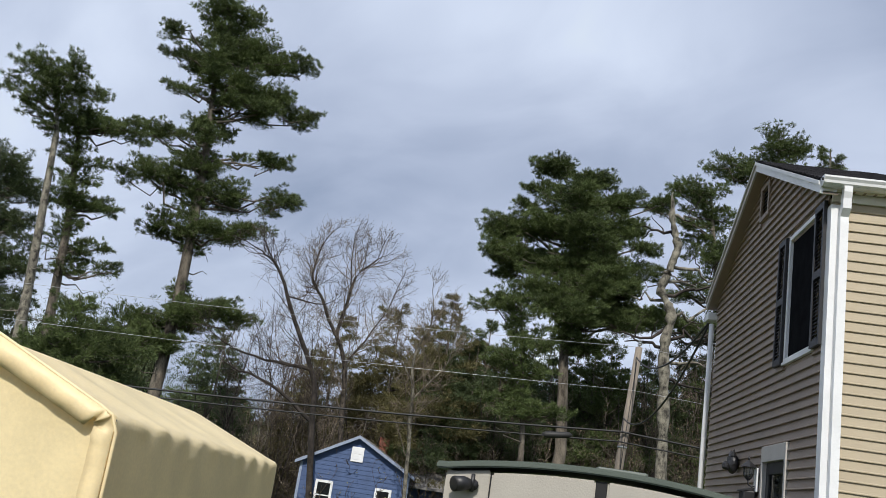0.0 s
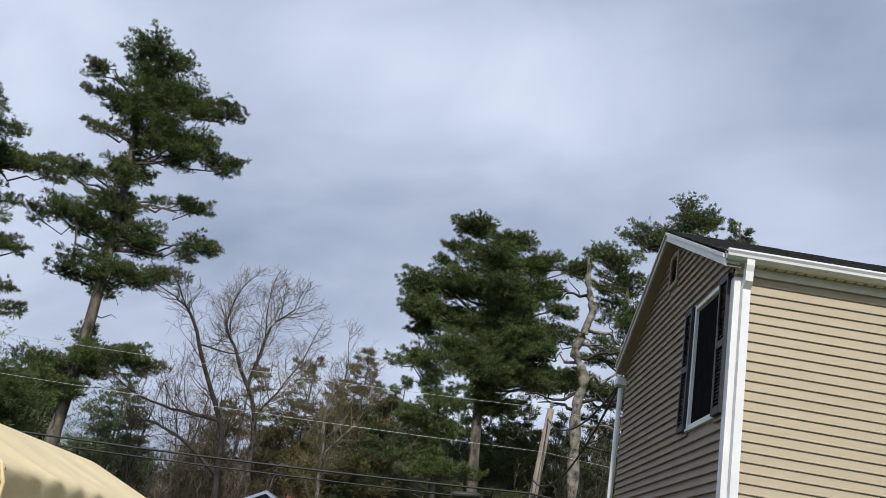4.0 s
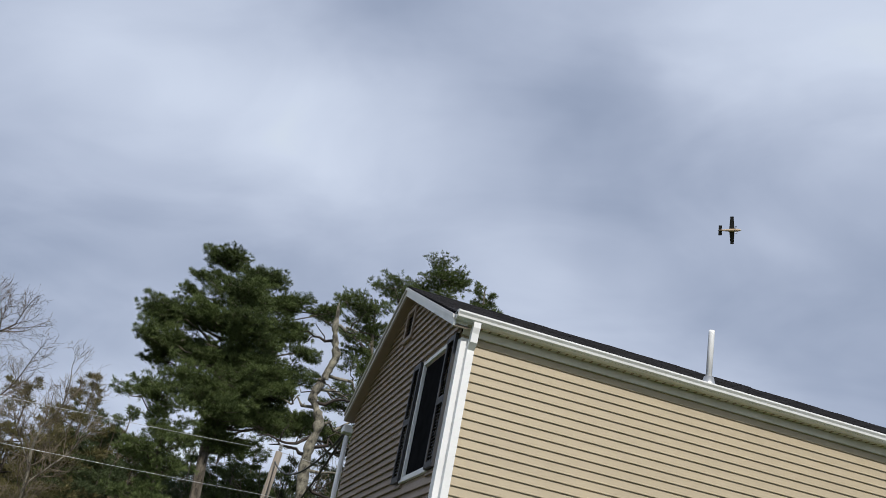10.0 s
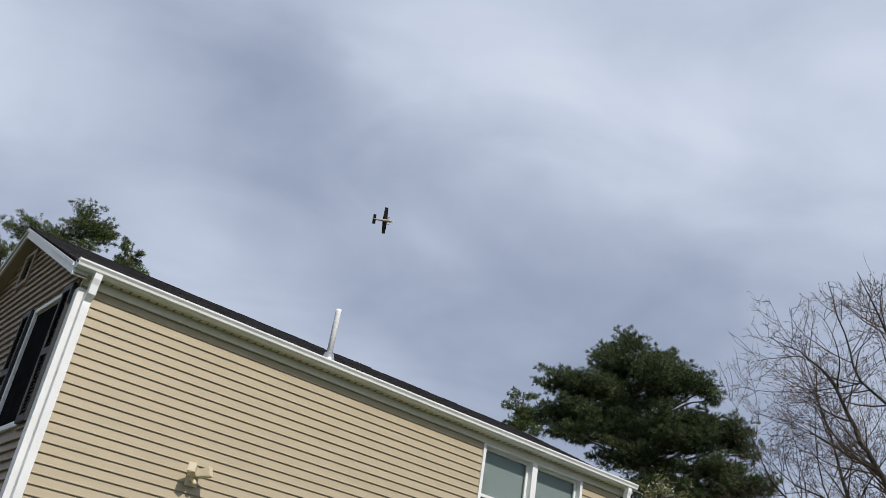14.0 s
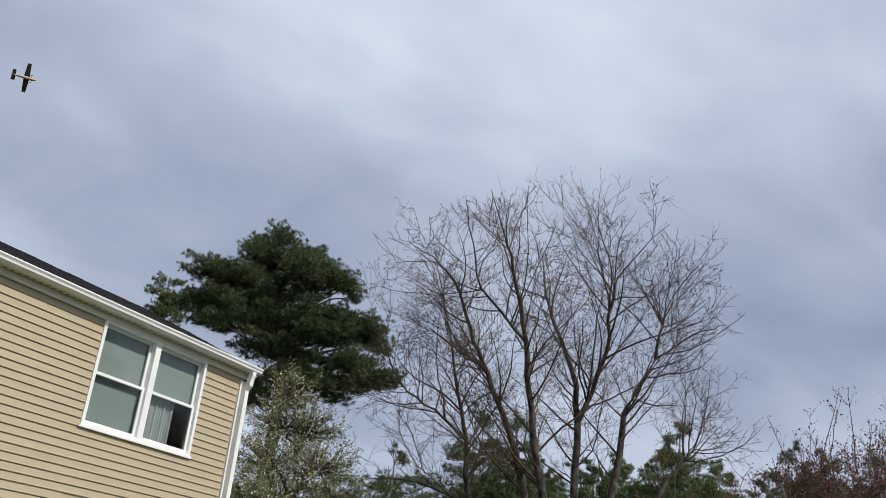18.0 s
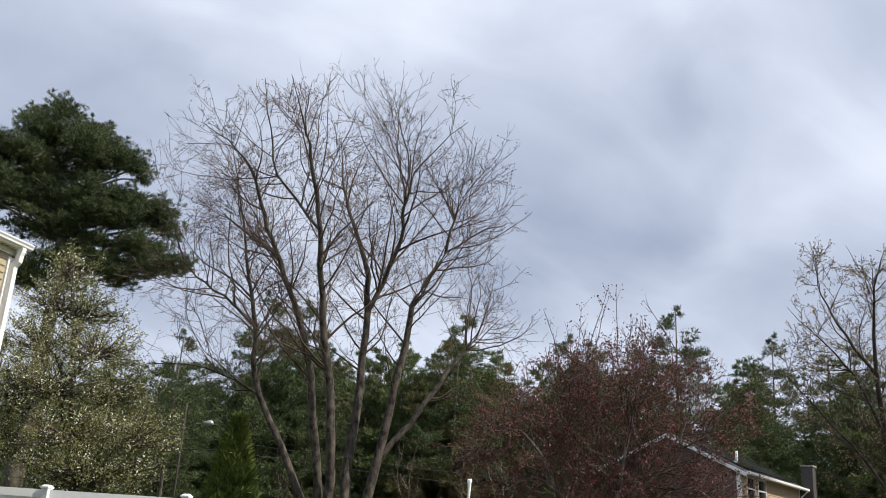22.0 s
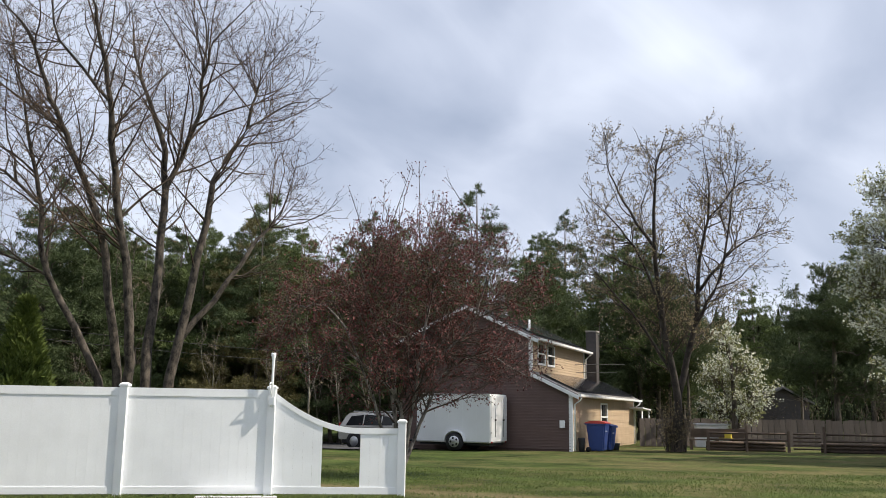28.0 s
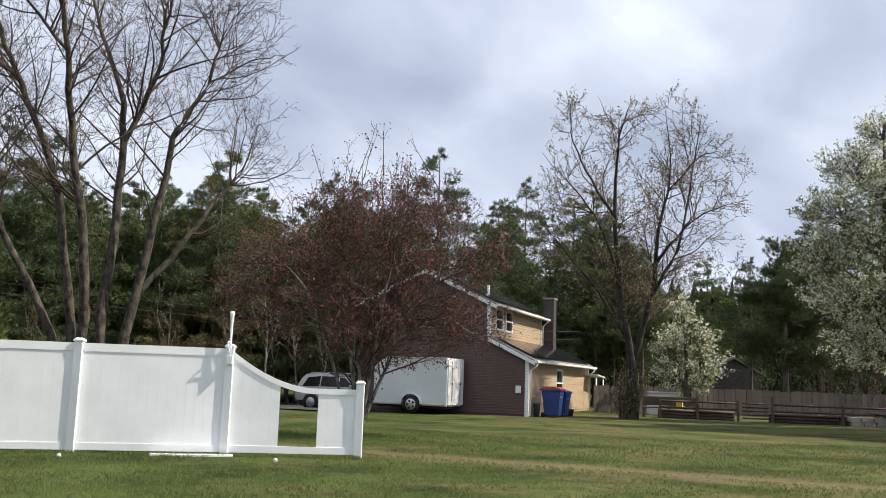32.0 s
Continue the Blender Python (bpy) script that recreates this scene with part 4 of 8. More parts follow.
def sash_window(axis, at, hole, out, lights, covers, name="window", screen=False):
    """A vinyl window in a wall's hole: casing, frame, meeting rail, panes and what hangs behind them."""
    u0, u1, z0, z1 = hole
    win = new(name)
    win.parent = house

    def bar(nm, a, b, c, d, p, q, mat, bev=0.004):
        lo, hi = sorted((at + out * p, at + out * q))
        return box(nm, (lo, a, c) if axis == "x" else (a, lo, c), (hi, b, d) if axis == "x" else (b, hi, d), mat, win, bev)

    w = 0.045
    for a, b, c, d in ((u0 - w, u0 + 0.005, z0 - w, z1 + w), (u1 - 0.005, u1 + w, z0 - w, z1 + w), (u0, u1, z1 - 0.005, z1 + w), (u0, u1, z0 - w, z0 + 0.005)):
        bar("casing", a + 0.0005, b, c, d, -0.05, 0.030, WHITE, 0.006)
    bar("sill", u0 - 0.07, u1 + 0.07, z0 - w - 0.02, z0 - w + 0.012, 0.005, 0.042, WHITE)
    step = (u1 - u0) / lights
    for i in range(lights):
        a, b = u0 + i * step, u0 + (i + 1) * step
        if i:
            bar("mullion", a - 0.05, a + 0.05, z0, z1, -0.06, 0.03, WHITE, 0.006)
        mid = (z0 + z1) / 2
        fr = 0.04
        a2, b2 = a + (0.05 if i else 0.004), b - (0.05 if i < lights - 1 else 0.004)
        for lo, hi, dep in ((z0, mid + 0.02, -0.02), (mid - 0.02, z1, -0.05)):
            bar("stile", a2, a2 + fr, lo, hi, dep - 0.03, dep, WHITE)
            bar("stile", b2 - fr, b2, lo, hi, dep - 0.03, dep, WHITE)
            bar("rail", a2 + fr, b2 - fr, lo, lo + fr, dep - 0.03, dep, WHITE)
            bar("rail", a2 + fr, b2 - fr, hi - fr, hi, dep - 0.03, dep, WHITE)
            pane = bar("pane", a2 + fr, b2 - fr, lo + fr, hi - fr, dep - 0.018, dep - 0.012, PANE, 0)
            pane.visible_shadow = False
        if screen:
            bar("screen", a2 + 0.012, b2 - 0.012, z0 + 0.012, z1 - 0.012, -0.008, -0.004, SCREEN, 0)
        for kind, lo, hi in covers[i]:
            if kind == "blind":
                k = int((hi - lo) / 0.045)
                for s in range(k):
                    zz = lo + (s + 0.5) * (hi - lo) / k
                    bar("slat", a2 + 0.01, b2 - 0.01, zz - 0.024, zz + 0.022, -0.105, -0.101 + 0.0, BLIND, 0)
            else:
                n = 40
                V, F = [], []
                for q in range(n + 1):
                    uu = a2 + (b2 - a2) * (0.03 + 0.62 * q / n)
                    dd = at + out * (-0.13 - 0.018 * math.sin(q * 1.7) - 0.01 * math.sin(q * 0.6))
                    for zz in (lo, hi):
                        V.append((dd, uu, zz) if axis == "x" else (uu, dd, zz))
                F = [(2 * q, 2 * q + 2, 2 * q + 3, 2 * q + 1) for q in range(n)]
                solid("curtain", V, F, SHEER, win)
    return win


zc = (TWIN[2] + TWIN[3]) / 2
sash_window("y", HY0, TWIN, -1, 2, [[("blind", TWIN[2], TWIN[3])], [("blind", zc, TWIN[3]), ("curtain", TWIN[2], zc)]])
sash_window("y", HY0, LOW, -1, 2, [[("blind", LOW[2], LOW[3])], [("blind", LOW[2], LOW[3])]])
sash_window("x", HX0, GABLE, -1, 1, [[]], screen=True)
# louvred shutters
for y0 in (GABLE[0] - 0.06 - 0.30, GABLE[1] + 0.06):
    sh = new("shutter")
    sh.parent = house
    z0, z1 = GABLE[2] - 0.05, GABLE[3] + 0.05
    xo = HX0 - 0.062
    for a, b, c, d in ((y0, y0 + 0.045, z0, z1), (y0 + 0.255, y0 + 0.30, z0, z1), (y0 + 0.045, y0 + 0.255, z0, z0 + 0.07), (y0 + 0.045, y0 + 0.255, z1 - 0.07, z1), (y0 + 0.045, y0 + 0.255, (z0 + z1) / 2 - 0.04, (z0 + z1) / 2 + 0.04)):
        box("stile", (xo, a, c), (xo + 0.038, b, d), BLACK, sh, 0.003)
    for k in range(34):
        z = z0 + 0.08 + k * (z1 - z0 - 0.16) / 34
        if abs(z - (z0 + z1) / 2) > 0.05:
            solid("louvre", [(xo + 0.008, y0 + 0.045, z), (xo + 0.008, y0 + 0.255, z), (xo + 0.03, y0 + 0.255, z + 0.03), (xo + 0.03, y0 + 0.045, z + 0.03), (xo + 0.014, y0 + 0.045, z), (xo + 0.014, y0 + 0.255, z), (xo + 0.036, y0 + 0.255, z + 0.03), (xo + 0.036, y0 + 0.045, z + 0.03)],
                  [(0, 1, 2, 3), (7, 6, 5, 4), (0, 4, 5, 1), (3, 2, 6, 7)], BLACK, sh)
# gable vent
vent = new("gable_vent")
vent.parent = house
box("backing", (HX0 - 0.005, VENT[0], VENT[2]), (HX0 + 0.01, VENT[1], VENT[3]), DARK, vent)
for a, b, c, d in ((VENT[0] - 0.03, VENT[0] + 0.03, VENT[2] - 0.03, VENT[3] + 0.03), (VENT[1] - 0.03, VENT[1] + 0.03, VENT[2] - 0.03, VENT[3] + 0.03), (VENT[0] + 0.03, VENT[1] - 0.03, VENT[2] - 0.03, VENT[2] + 0.03), (VENT[0] + 0.03, VENT[1] - 0.03, VENT[3] - 0.03, VENT[3] + 0.03)):
    box("frame", (HX0 - 0.045, a, c), (HX0 - 0.002, b, d), SHADED_CREAM, vent, 0.004)
for k in range(6):
    z = VENT[2] + 0.05 + k * 0.055
    solid("louvre", [(HX0 - 0.04, VENT[0] + 0.03, z), (HX0 - 0.04, VENT[1] - 0.03, z), (HX0 - 0.01, VENT[1] - 0.03, z + 0.035), (HX0 - 0.01, VENT[0] + 0.03, z + 0.035)], [(0, 1, 2, 3)], SHADED_CREAM, vent)
# side door with a storm door
door = new("door")
door.parent = house
y0, y1, z0, z1 = DOOR
for a, b, c, d in ((y0 - 0.055, y0 + 0.005, z0, z1 + 0.055), (y1 - 0.005, y1 + 0.055, z0, z1 + 0.055), (y0, y1, z1 - 0.12, z1 + 0.055)):
    box("casing", (HX0 - 0.045, a + 0.0005, c), (HX0 + 0.05, b, d), CASING, door, 0.005)
for a, b, c, d in ((y0 + 0.01, y0 + 0.12, z0, z1 - 0.12), (y1 - 0.12, y1 - 0.01, z0, z1 - 0.12), (y0 + 0.12, y1 - 0.12, z1 - 0.25, z1 - 0.12), (y0 + 0.12, y1 - 0.12, z0, z0 + 0.5)):
    box("stile", (HX0 + 0.005, a, c), (HX0 + 0.045, b, d), BLACK, door, 0.004)
dp = box("pane", (HX0 + 0.022, y0 + 0.12, z0 + 0.5), (HX0 + 0.028, y1 - 0.12, z1 - 0.25), PANE, door)
dp.visible_shadow = False
box("leaf", (HX0 + 0.08, y0 + 0.01, z0), (HX0 + 0.12, y1 - 0.01, z1 - 0.12), DARK, door)
# vent pipe on the roof, above the gutter
PX, PY = 5.65, 9.57
pz = EAVE + (PY - EAVE_Y) * pitch
pipe = tube("vent_pipe", [(PX, PY, pz - 0.1), (PX, PY, pz + 0.66), (PX, PY, pz + 0.70)], 0.036, WHITE, house, 14)
tube("flashing", [(PX, PY, pz - 0.02), (PX, PY, pz + 0.05), (PX, PY, pz + 0.12)], [0.13, 0.075, 0.055], METAL, pipe, 14)
# small vent hood on the south wall
hood = prism("vent_hood", [(HY0 - 0.02, 2.93), (HY0 - 0.075, 2.93), (HY0 - 0.075, 3.0), (HY0 - 0.05, 3.08), (HY0 - 0.02, 3.08)], "x", 6.72, 6.87, CREAM, house, bevel=0.006)
for k in range(4):
    box("louvre", (6.74, HY0 - 0.082, 2.945 + k * 0.018), (6.85, HY0 - 0.0755, 2.955 + k * 0.018), CREAM, hood)

# floodlight on the south wall
flood = thing("floodlight", "beige twin-head security floodlight on a clapboard wall", "light", (4.30, HY0 - 0.022, 3.42))
BEIGE = material("beige_lamp_plastic", (0.62, 0.55, 0.40), 0.5, 0.06)
box("back_plate", (-0.065, -0.022, -0.075), (0.065, 0.0, 0.075), BEIGE, flood, 0.006)
box("junction_box", (-0.04, -0.07, -0.03), (0.04, -0.022, 0.045), BEIGE, flood, 0.008)
for side in (-1, 1):
    head = prism("lamp_head", [(-0.02, -0.03), (0.13, -0.055), (0.135, 0.055), (-0.02, 0.035)], "y", -0.05, 0.03, BEIGE, flood, bevel=0.008)
    head.matrix_local = pose(side * 0.035, -0.09, 0.045, 0, -18, -55 if side > 0 else -125)
    tube("knuckle", [(side * 0.02, -0.06, 0.03), (side * 0.035, -0.09, 0.045)], 0.016, BEIGE, flood, 8)
tube("sensor", [(0, -0.065, -0.02), (0, -0.10, -0.06)], [0.026, 0.022], BEIGE, flood, 10)

# wall lantern and the plaque beside the side door
lan = thing("wall_lantern", "black wall lantern with clear panes on a white block", "light", (HX0 - 0.034, 11.66, 2.30))
box("mount_block", (-0.03, -0.09, -0.17), (0.0, 0.09, 0.20), WHITE, lan, 0.006)
tube("arm", [(-0.03, 0, -0.08), (-0.08, 0, -0.1), (-0.13, 0, -0.07), (-0.14, 0, 0.0)], 0.012, BLACK, lan, 8)
tube("base", [(-0.14, 0, 0.0), (-0.14, 0, 0.03), (-0.14, 0, 0.05)], [0.03, 0.06, 0.07], BLACK, lan, 6, smooth=False)
cage = tube("glass_body", [(-0.14, 0, 0.05), (-0.14, 0, 0.20)], [0.062, 0.088], PANE, lan, 6, smooth=False)
for k in range(6):
    a = k * math.pi / 3
    tube("bar", [(-0.14 + 0.065 * math.cos(a), 0.065 * math.sin(a), 0.05), (-0.14 + 0.09 * math.cos(a), 0.09 * math.sin(a), 0.20)], 0.006, BLACK, cage, 4)
tube("roof_cap", [(-0.14, 0, 0.20), (-0.14, 0, 0.215), (-0.14, 0, 0.28), (-0.14, 0, 0.31)], [0.13, 0.12, 0.04, 0.015], BLACK, lan, 6, smooth=False)
tube("finial", [(-0.14, 0, 0.31), (-0.14, 0, 0.34), (-0.14, 0, 0.37)], [0.012, 0.02, 0.004], BLACK, lan, 8)

lan.scale = (0.72, 0.72, 0.72)

bm = bmesh.new()
bmesh.ops.create_icosphere(bm, subdivisions=3, radius=0.14, matrix=Matrix.Translation((0, 0, 0)) @ Matrix.Diagonal((0.6, 0.85, 1.15, 1)))
bmesh.ops.create_icosphere(bm, subdivisions=2, radius=0.07, matrix=Matrix.Translation((-0.09, 0, -0.05)))
for s in (-1, 1):
    bmesh.ops.create_cone(bm, cap_ends=True, segments=8, radius1=0.045, radius2=0.005, depth=0.10, matrix=Matrix.Translation((-0.01, s * 0.075, 0.17)) @ pose(0, 0, 0, -s * 18, 0, 0))
for v in bm.verts:
    v.co += 0.018 * Vector((noise.noise(v.co * 14), noise.noise(v.co * 14 + Vector((3, 0, 0))), noise.noise(v.co * 14 + Vector((7, 0, 0)))))
orn = part("wall_ornament", bm, BLACK)
orn.location, orn.scale = (HX0 - 0.09, 12.70, 2.53), (0.85, 0.85, 0.78)
tagged(orn, "black cast wall ornament hung on shaded cream clapboards", "ornament")
mb = thing("mailbox", "small black mailbox on the wall near the door", "mailbox", (HX0 - 0.034, 11.78, 1.95))
box("body", (-0.14, -0.12, 0), (0, 0.12, 0.24), BLACK, mb, 0.02)
prism("lid", [(-0.16, 0.235), (0.0, 0.28), (0.0, 0.265), (-0.16, 0.22)], "y", -0.13, 0.13, BLACK, mb)

# ---- canvas shelter ----
shelter = thing("canvas_shelter", "tan fabric garage shelter with a draped peaked roof", "shelter", (-3.88, 9.15, 0), 0.0)
SW, SL, SE, SR = 3.0, 6.05, 1.83, 0.66


def shelter_shell():
    nx, ny = 44, 90
    V, F = [], []
    for j in range(ny + 1):
        y = SL * j / ny
        drop = -0.035 * y
        rib = abs(math.sin(math.pi * y / (SL / 5)))
        for i in range(nx + 1):
            s = i / nx
            if s < 0.28:
                k = s / 0.28
                x, z = 0.0, SE * k
                fold = 0.012 * math.sin(y * 9 + 2 * noise.noise((y * 1.3, z, 0))) * (k ** 2) + 0.03 * noise.noise((y * 2.2, z * 0.7, 3)) * k
                x += fold * (0.4 + 0.6 * k)
            elif s < 0.36:
                k = (s - 0.28) / 0.08
                a = k * radians(62)
                x = -0.16 * (1 - math.cos(a)) * 1.1
                z = SE + 0.10 * math.sin(a) - 0.012 * math.sin(y * 9) - 0.05 * rib * (1 - k) * 0.6
                x += 0.012 * math.sin(y * 11)
            elif s <= 0.68:
                k = (s - 0.36) / 0.32
                x = -0.09 - (SW / 2 - 0.09) * k
                z = SE + 0.09 + (SR - 0.09) * k - 0.03 * rib * math.sin(math.pi * k) + 0.006 * math.sin(y * 7 + x)
            else:
                k = (s - 0.68) / 0.32
                x = -SW / 2 - (SW / 2) * k
                z = SE + SR * (1 - k)
            V.append((x, y, z + drop))
    n = nx + 1
    F = [(j * n + i, j * n + i + 1, (j + 1) * n + i + 1, (j + 1) * n + i) for j in range(ny) for i in range(nx)]
    cover = solid("roof_cover", V, F, CANVAS, shelter, smooth=True)
    return cover


shelter_shell()


def shelter_end(y, name):
    """The end panel, slightly slack."""
    V, F, n = [], [], 24
    for j in range(n + 1):
        for i in range(n + 1):
            u = i / n
            x = -0.03 - (SW - 0.06) * u
            top = SE + SR * (1 - abs(2 * u - 1)) - 0.05
            z = top * j / n
            V.append((x, y + 0.03 + 0.03 * noise.noise((x * 0.8, z * 0.8, 1)), z - 0.035 * y))
    F = [(j * (n + 1) + i, j * (n + 1) + i + 1, (j + 1) * (n + 1) + i + 1, (j + 1) * (n + 1) + i) for j in range(n) for i in range(n)]
    return solid(name, V, F, CANVAS, shelter, smooth=True)


shelter_end(0.02, "end_panel")
shelter_end(SL - 0.08, "end_panel")
# padded hem round the near end and gathered folds at the eave
pts = [(0.02, 0.0, 0.02), (0.02, -0.01, 1.0), (0.02, -0.02, SE - 0.1), (-0.05, -0.02, SE + 0.06)] + [(-0.05 - 1.42 * k / 10, -0.02, SE + 0.07 + (SR - 0.02) * k / 10) for k in range(1, 11)] + [(-1.53 - 1.42 * k / 10, -0.02, SE + SR + 0.05 - SR * k / 10) for k in range(1, 11)] + [(-SW - 0.02, -0.02, SE - 0.1), (-SW - 0.02, 0, 0.02)]
hem = tube("hem", pts, 0.018, CANVAS, shelter, 10)


def hem_flap():
    V, F, n = [], [], 60
    for k in range(n + 1):
        s = k / n
        if s < 0.4:
            t = s / 0.4
            x, z = 0.0, 0.1 + (SE - 0.1) * t
            ix, iz = -0.20, z
        else:
            t = (s - 0.4) / 0.6
            x, z = -1.5 * t, SE + 0.05 + SR * t
            ix, iz = x - 0.09, z - 0.21
            if t < 0.12:
                ix, iz = -0.20, z - 0.10
        w = 0.010 * math.sin(k * 0.8) + 0.007 * math.sin(k * 0.31 + 1)
        bunch = math.exp(-((s - 0.41) / 0.06) ** 2)
        w += 0.045 * bunch * math.sin(k * 2.2)
        crease = 0.05 * bunch * math.sin(k * 2.9)
        V += [(x, -0.035, z), ((x + ix) / 2, -0.05 + w, (z + iz) / 2 + crease), (ix, -0.045 + w * 0.6, iz)]
    F = [f for k in range(n) for f in ((3 * k, 3 * k + 3, 3 * k + 4, 3 * k + 1), (3 * k + 1, 3 * k + 4, 3 * k + 5, 3 * k + 2))]
    ob = solid("gathered_flap", V, F, CANVAS, shelter, smooth=True)
    ob.modifiers.new("thick", "SOLIDIFY").thickness = 0.008


hem_flap()
for k in range(6):
    y = 0.1 + k * (SL - 0.2) / 5
    tube("frame_hoop", [(-0.06, y, -0.2), (-0.06, y, SE - 0.05 - 0.035 * y), (-SW / 2, y, SE + SR - 0.1 - 0.035 * y), (-SW + 0.06, y, SE - 0.05 - 0.035 * y), (-SW + 0.06, y, -0.2)], 0.02, METAL, shelter, 6)

# ---- resin garden shed ----
SHED_AT = (-0.71, 8.90, 0.0)
shed = thing("resin_shed", "taupe resin garden shed with a grey-green domed lid", "shed", SHED_AT, -1.0)
W2, DEP, HS = 2.78, 1.45, 1.87
box("floor_tray", (0, 0, 0), (W2, DEP, 0.08), RESIN, shed, 0.02)
for nm, lo, hi in (("side_panel", (0, 0.03, 0.08), (0.05, DEP, HS)), ("side_panel", (W2 - 0.05, 0.03, 0.08), (W2, DEP, HS)), ("back_panel", (0.05, DEP - 0.05, 0.08), (W2 - 0.05, DEP, HS))):
    box(nm, lo, hi, RESIN, shed, 0.012)


def arch(x):
    return HS + 0.13 * (1 - ((x - W2 / 2) / (W2 / 2)) ** 2)


def door_top(a, b, dz):
    return [(a + (b - a) * k / 12, arch(a + (b - a) * k / 12) - dz) for k in range(13)]


for a, b in ((0.0, 0.385), (W2 - 0.385, W2)):
    fp = prism("front_panel", [(a, 0.08), *door_top(a, b, 0.03), (b, 0.08)][::-1], "y", -0.01, 0.028, RESIN, shed, bevel=0.008)
    for z in (0.5, 0.95, 1.4):
        box("groove", (a + 0.03, -0.0115, z), (b - 0.03, -0.0102, z + 0.012), RESIN_TOP, fp)
for a, b in ((0.40, 1.29), (1.39, 2.36)):
    dr = prism("door", [(a, 0.1), *door_top(a, b, 0.05), (b, 0.1)][::-1], "y", -0.035, 0.02, RESIN, shed, bevel=0.016)
    inner = [(p[0] * 0.84 + 0.08 * (a + b), p[1] - 0.22) for p in door_top(a, b, 0.05)]
    prism("door_panel", [(a + 0.09, 0.25), *inner, (b - 0.09, 0.25)][::-1], "y", -0.047, -0.036, RESIN, dr, bevel=0.004)
box("dark_gap", (0.386, 0.0, 0.1), (0.399, 0.03, HS), RUBBER, shed)
box("dark_gap", (1.291, 0.0, 0.1), (1.389, 0.03, HS + 0.08), RUBBER, shed)
lid = [(-0.09 + (W2 + 0.18) * k / 30, arch(np.clip(-0.09 + (W2 + 0.18) * k / 30, -0.03, W2 + 0.03)) - 0.005) for k in range(31)]
prism("lid", lid + [(p[0], p[1] + 0.06) for p in lid[::-1]], "y", -0.07, DEP + 0.08, RESIN_TOP, shed, bevel=0.012)
box("lid_knob", (1.30, 0.25, HS + 0.17), (1.75, 0.9, HS + 0.215), RESIN_TOP, shed, 0.02)
box("hasp", (0.30, -0.05, 1.62), (0.55, -0.036, 1.66), RESIN, shed, 0.004)
spot = thing("spotlight", "dark grey round spotlight clamped to the shed wall", "light", (SHED_AT[0] + 0.19, SHED_AT[1] - 0.012, 1.76))
tube("housing", [(0.03, -0.05, 0.0), (-0.02, -0.08, 0.0), (-0.10, -0.15, -0.015)], [0.045, 0.062, 0.066], BLACK, spot, 16)
tube("face", [(-0.10, -0.15, -0.015), (-0.104, -0.153, -0.016)], [0.066, 0.05], RUBBER, spot, 16)
tube("bracket", [(0.055, 0.0, 0.0), (0.055, -0.05, 0.0)], 0.05, BLACK, spot, 10)
tube("hinge_pin", [(0.05, -0.05, -0.06), (0.05, -0.05, 0.09)], 0.018, BLACK, spot, 8)

# ---- leaning utility pole and its wires ----
PXY = (2.62, 27.6)
up = thing("utility_pole", "weathered leaning wooden utility pole", "pole", (PXY[0], PXY[1], ground_z(*PXY)))
tube("shaft", [(-0.35, 0, -0.3), (0.0, 0, 3.6), (0.24, 0, 7.05)], [0.14, 0.125, 0.10], POLE_WOOD, up, 12)
tube("cap_pin", [(0.24, 0, 7.02), (0.25, 0, 7.3)], 0.03, METAL, up, 8)
for k in range(3):
    tube("insulator", [(0.25, 0, 7.10 + k * 0.06), (0.25, 0, 7.125 + k * 0.06), (0.25, 0, 7.15 + k * 0.06)], [0.035, 0.075, 0.035], METAL, up, 10)
tube("ground_wire", [(-0.2, -0.16, 0.5), (0.03, -0.15, 3.6), (0.2, -0.12, 6.6)], 0.012, CABLE, up, 5)
for z in (4.1,):
    tube("clamp", [(0.0 + (z - 3.6) * 0.07, 0, z), (0.0 + (z - 3.6) * 0.07, 0, z + 0.05)], 0.135, METAL, up, 12)


def cable(name, label, pts, r, sag, mat=None):
    out = []
    for a, b in zip(pts, pts[1:]):
        for k in range(17):
            s = k / 16
            p = [a[i] * (1 - s) + b[i] * s for i in range(3)]
            p[2] -= sag * 4 * s * (1 - s)
            if k or not out:
                out.append(p)
    return tagged(tube(name, out, r, mat or CABLE, None, 5), label, "cable", "road cables")


cable("power_line", "thin overhead power line along the road", [(-33, 23.5, 5.6), (2.87, 27.6, 6.5), (40, 32, 6.4)], 0.006, 0.45, METAL)
cable("power_line", "thin overhead neutral line along the road", [(-33, 23.5, 4.5), (2.77, 27.45, 5.2), (40, 32, 5.0)], 0.006, 0.35, METAL)
cable("telephone_cable", "thick black telephone cable strung along the road", [(-33, 23.3, 3.0), (2.55, 27.4, 3.98), (40, 32, 3.9)], 0.03, 0.5)
cable("telephone_cable", "thick black telephone cable strung along the road", [(-33, 23.3, 2.75), (2.52, 27.4, 3.70), (40, 32, 3.6)], 0.022, 0.45)
cable("service_drop", "black service cable running to the house gable", [(2.8, 27.6, 6.2), (2.5, 14.95, 4.75)], 0.02, 0.5)
cable("service_drop", "black service cable running to the house gable", [(2.6, 27.6, 4.4), (2.5, 14.95, 4.7)], 0.02, 0.7)
spl = tube("cable_splice", [(0.35, 27.18, 3.58), (0.45, 27.19, 3.58), (1.1, 27.26, 3.66), (1.2, 27.27, 3.67)], [0.03, 0.09, 0.09, 0.03], CABLE, None, 12)
tagged(spl, "black splice case on the telephone cable", "cable box")

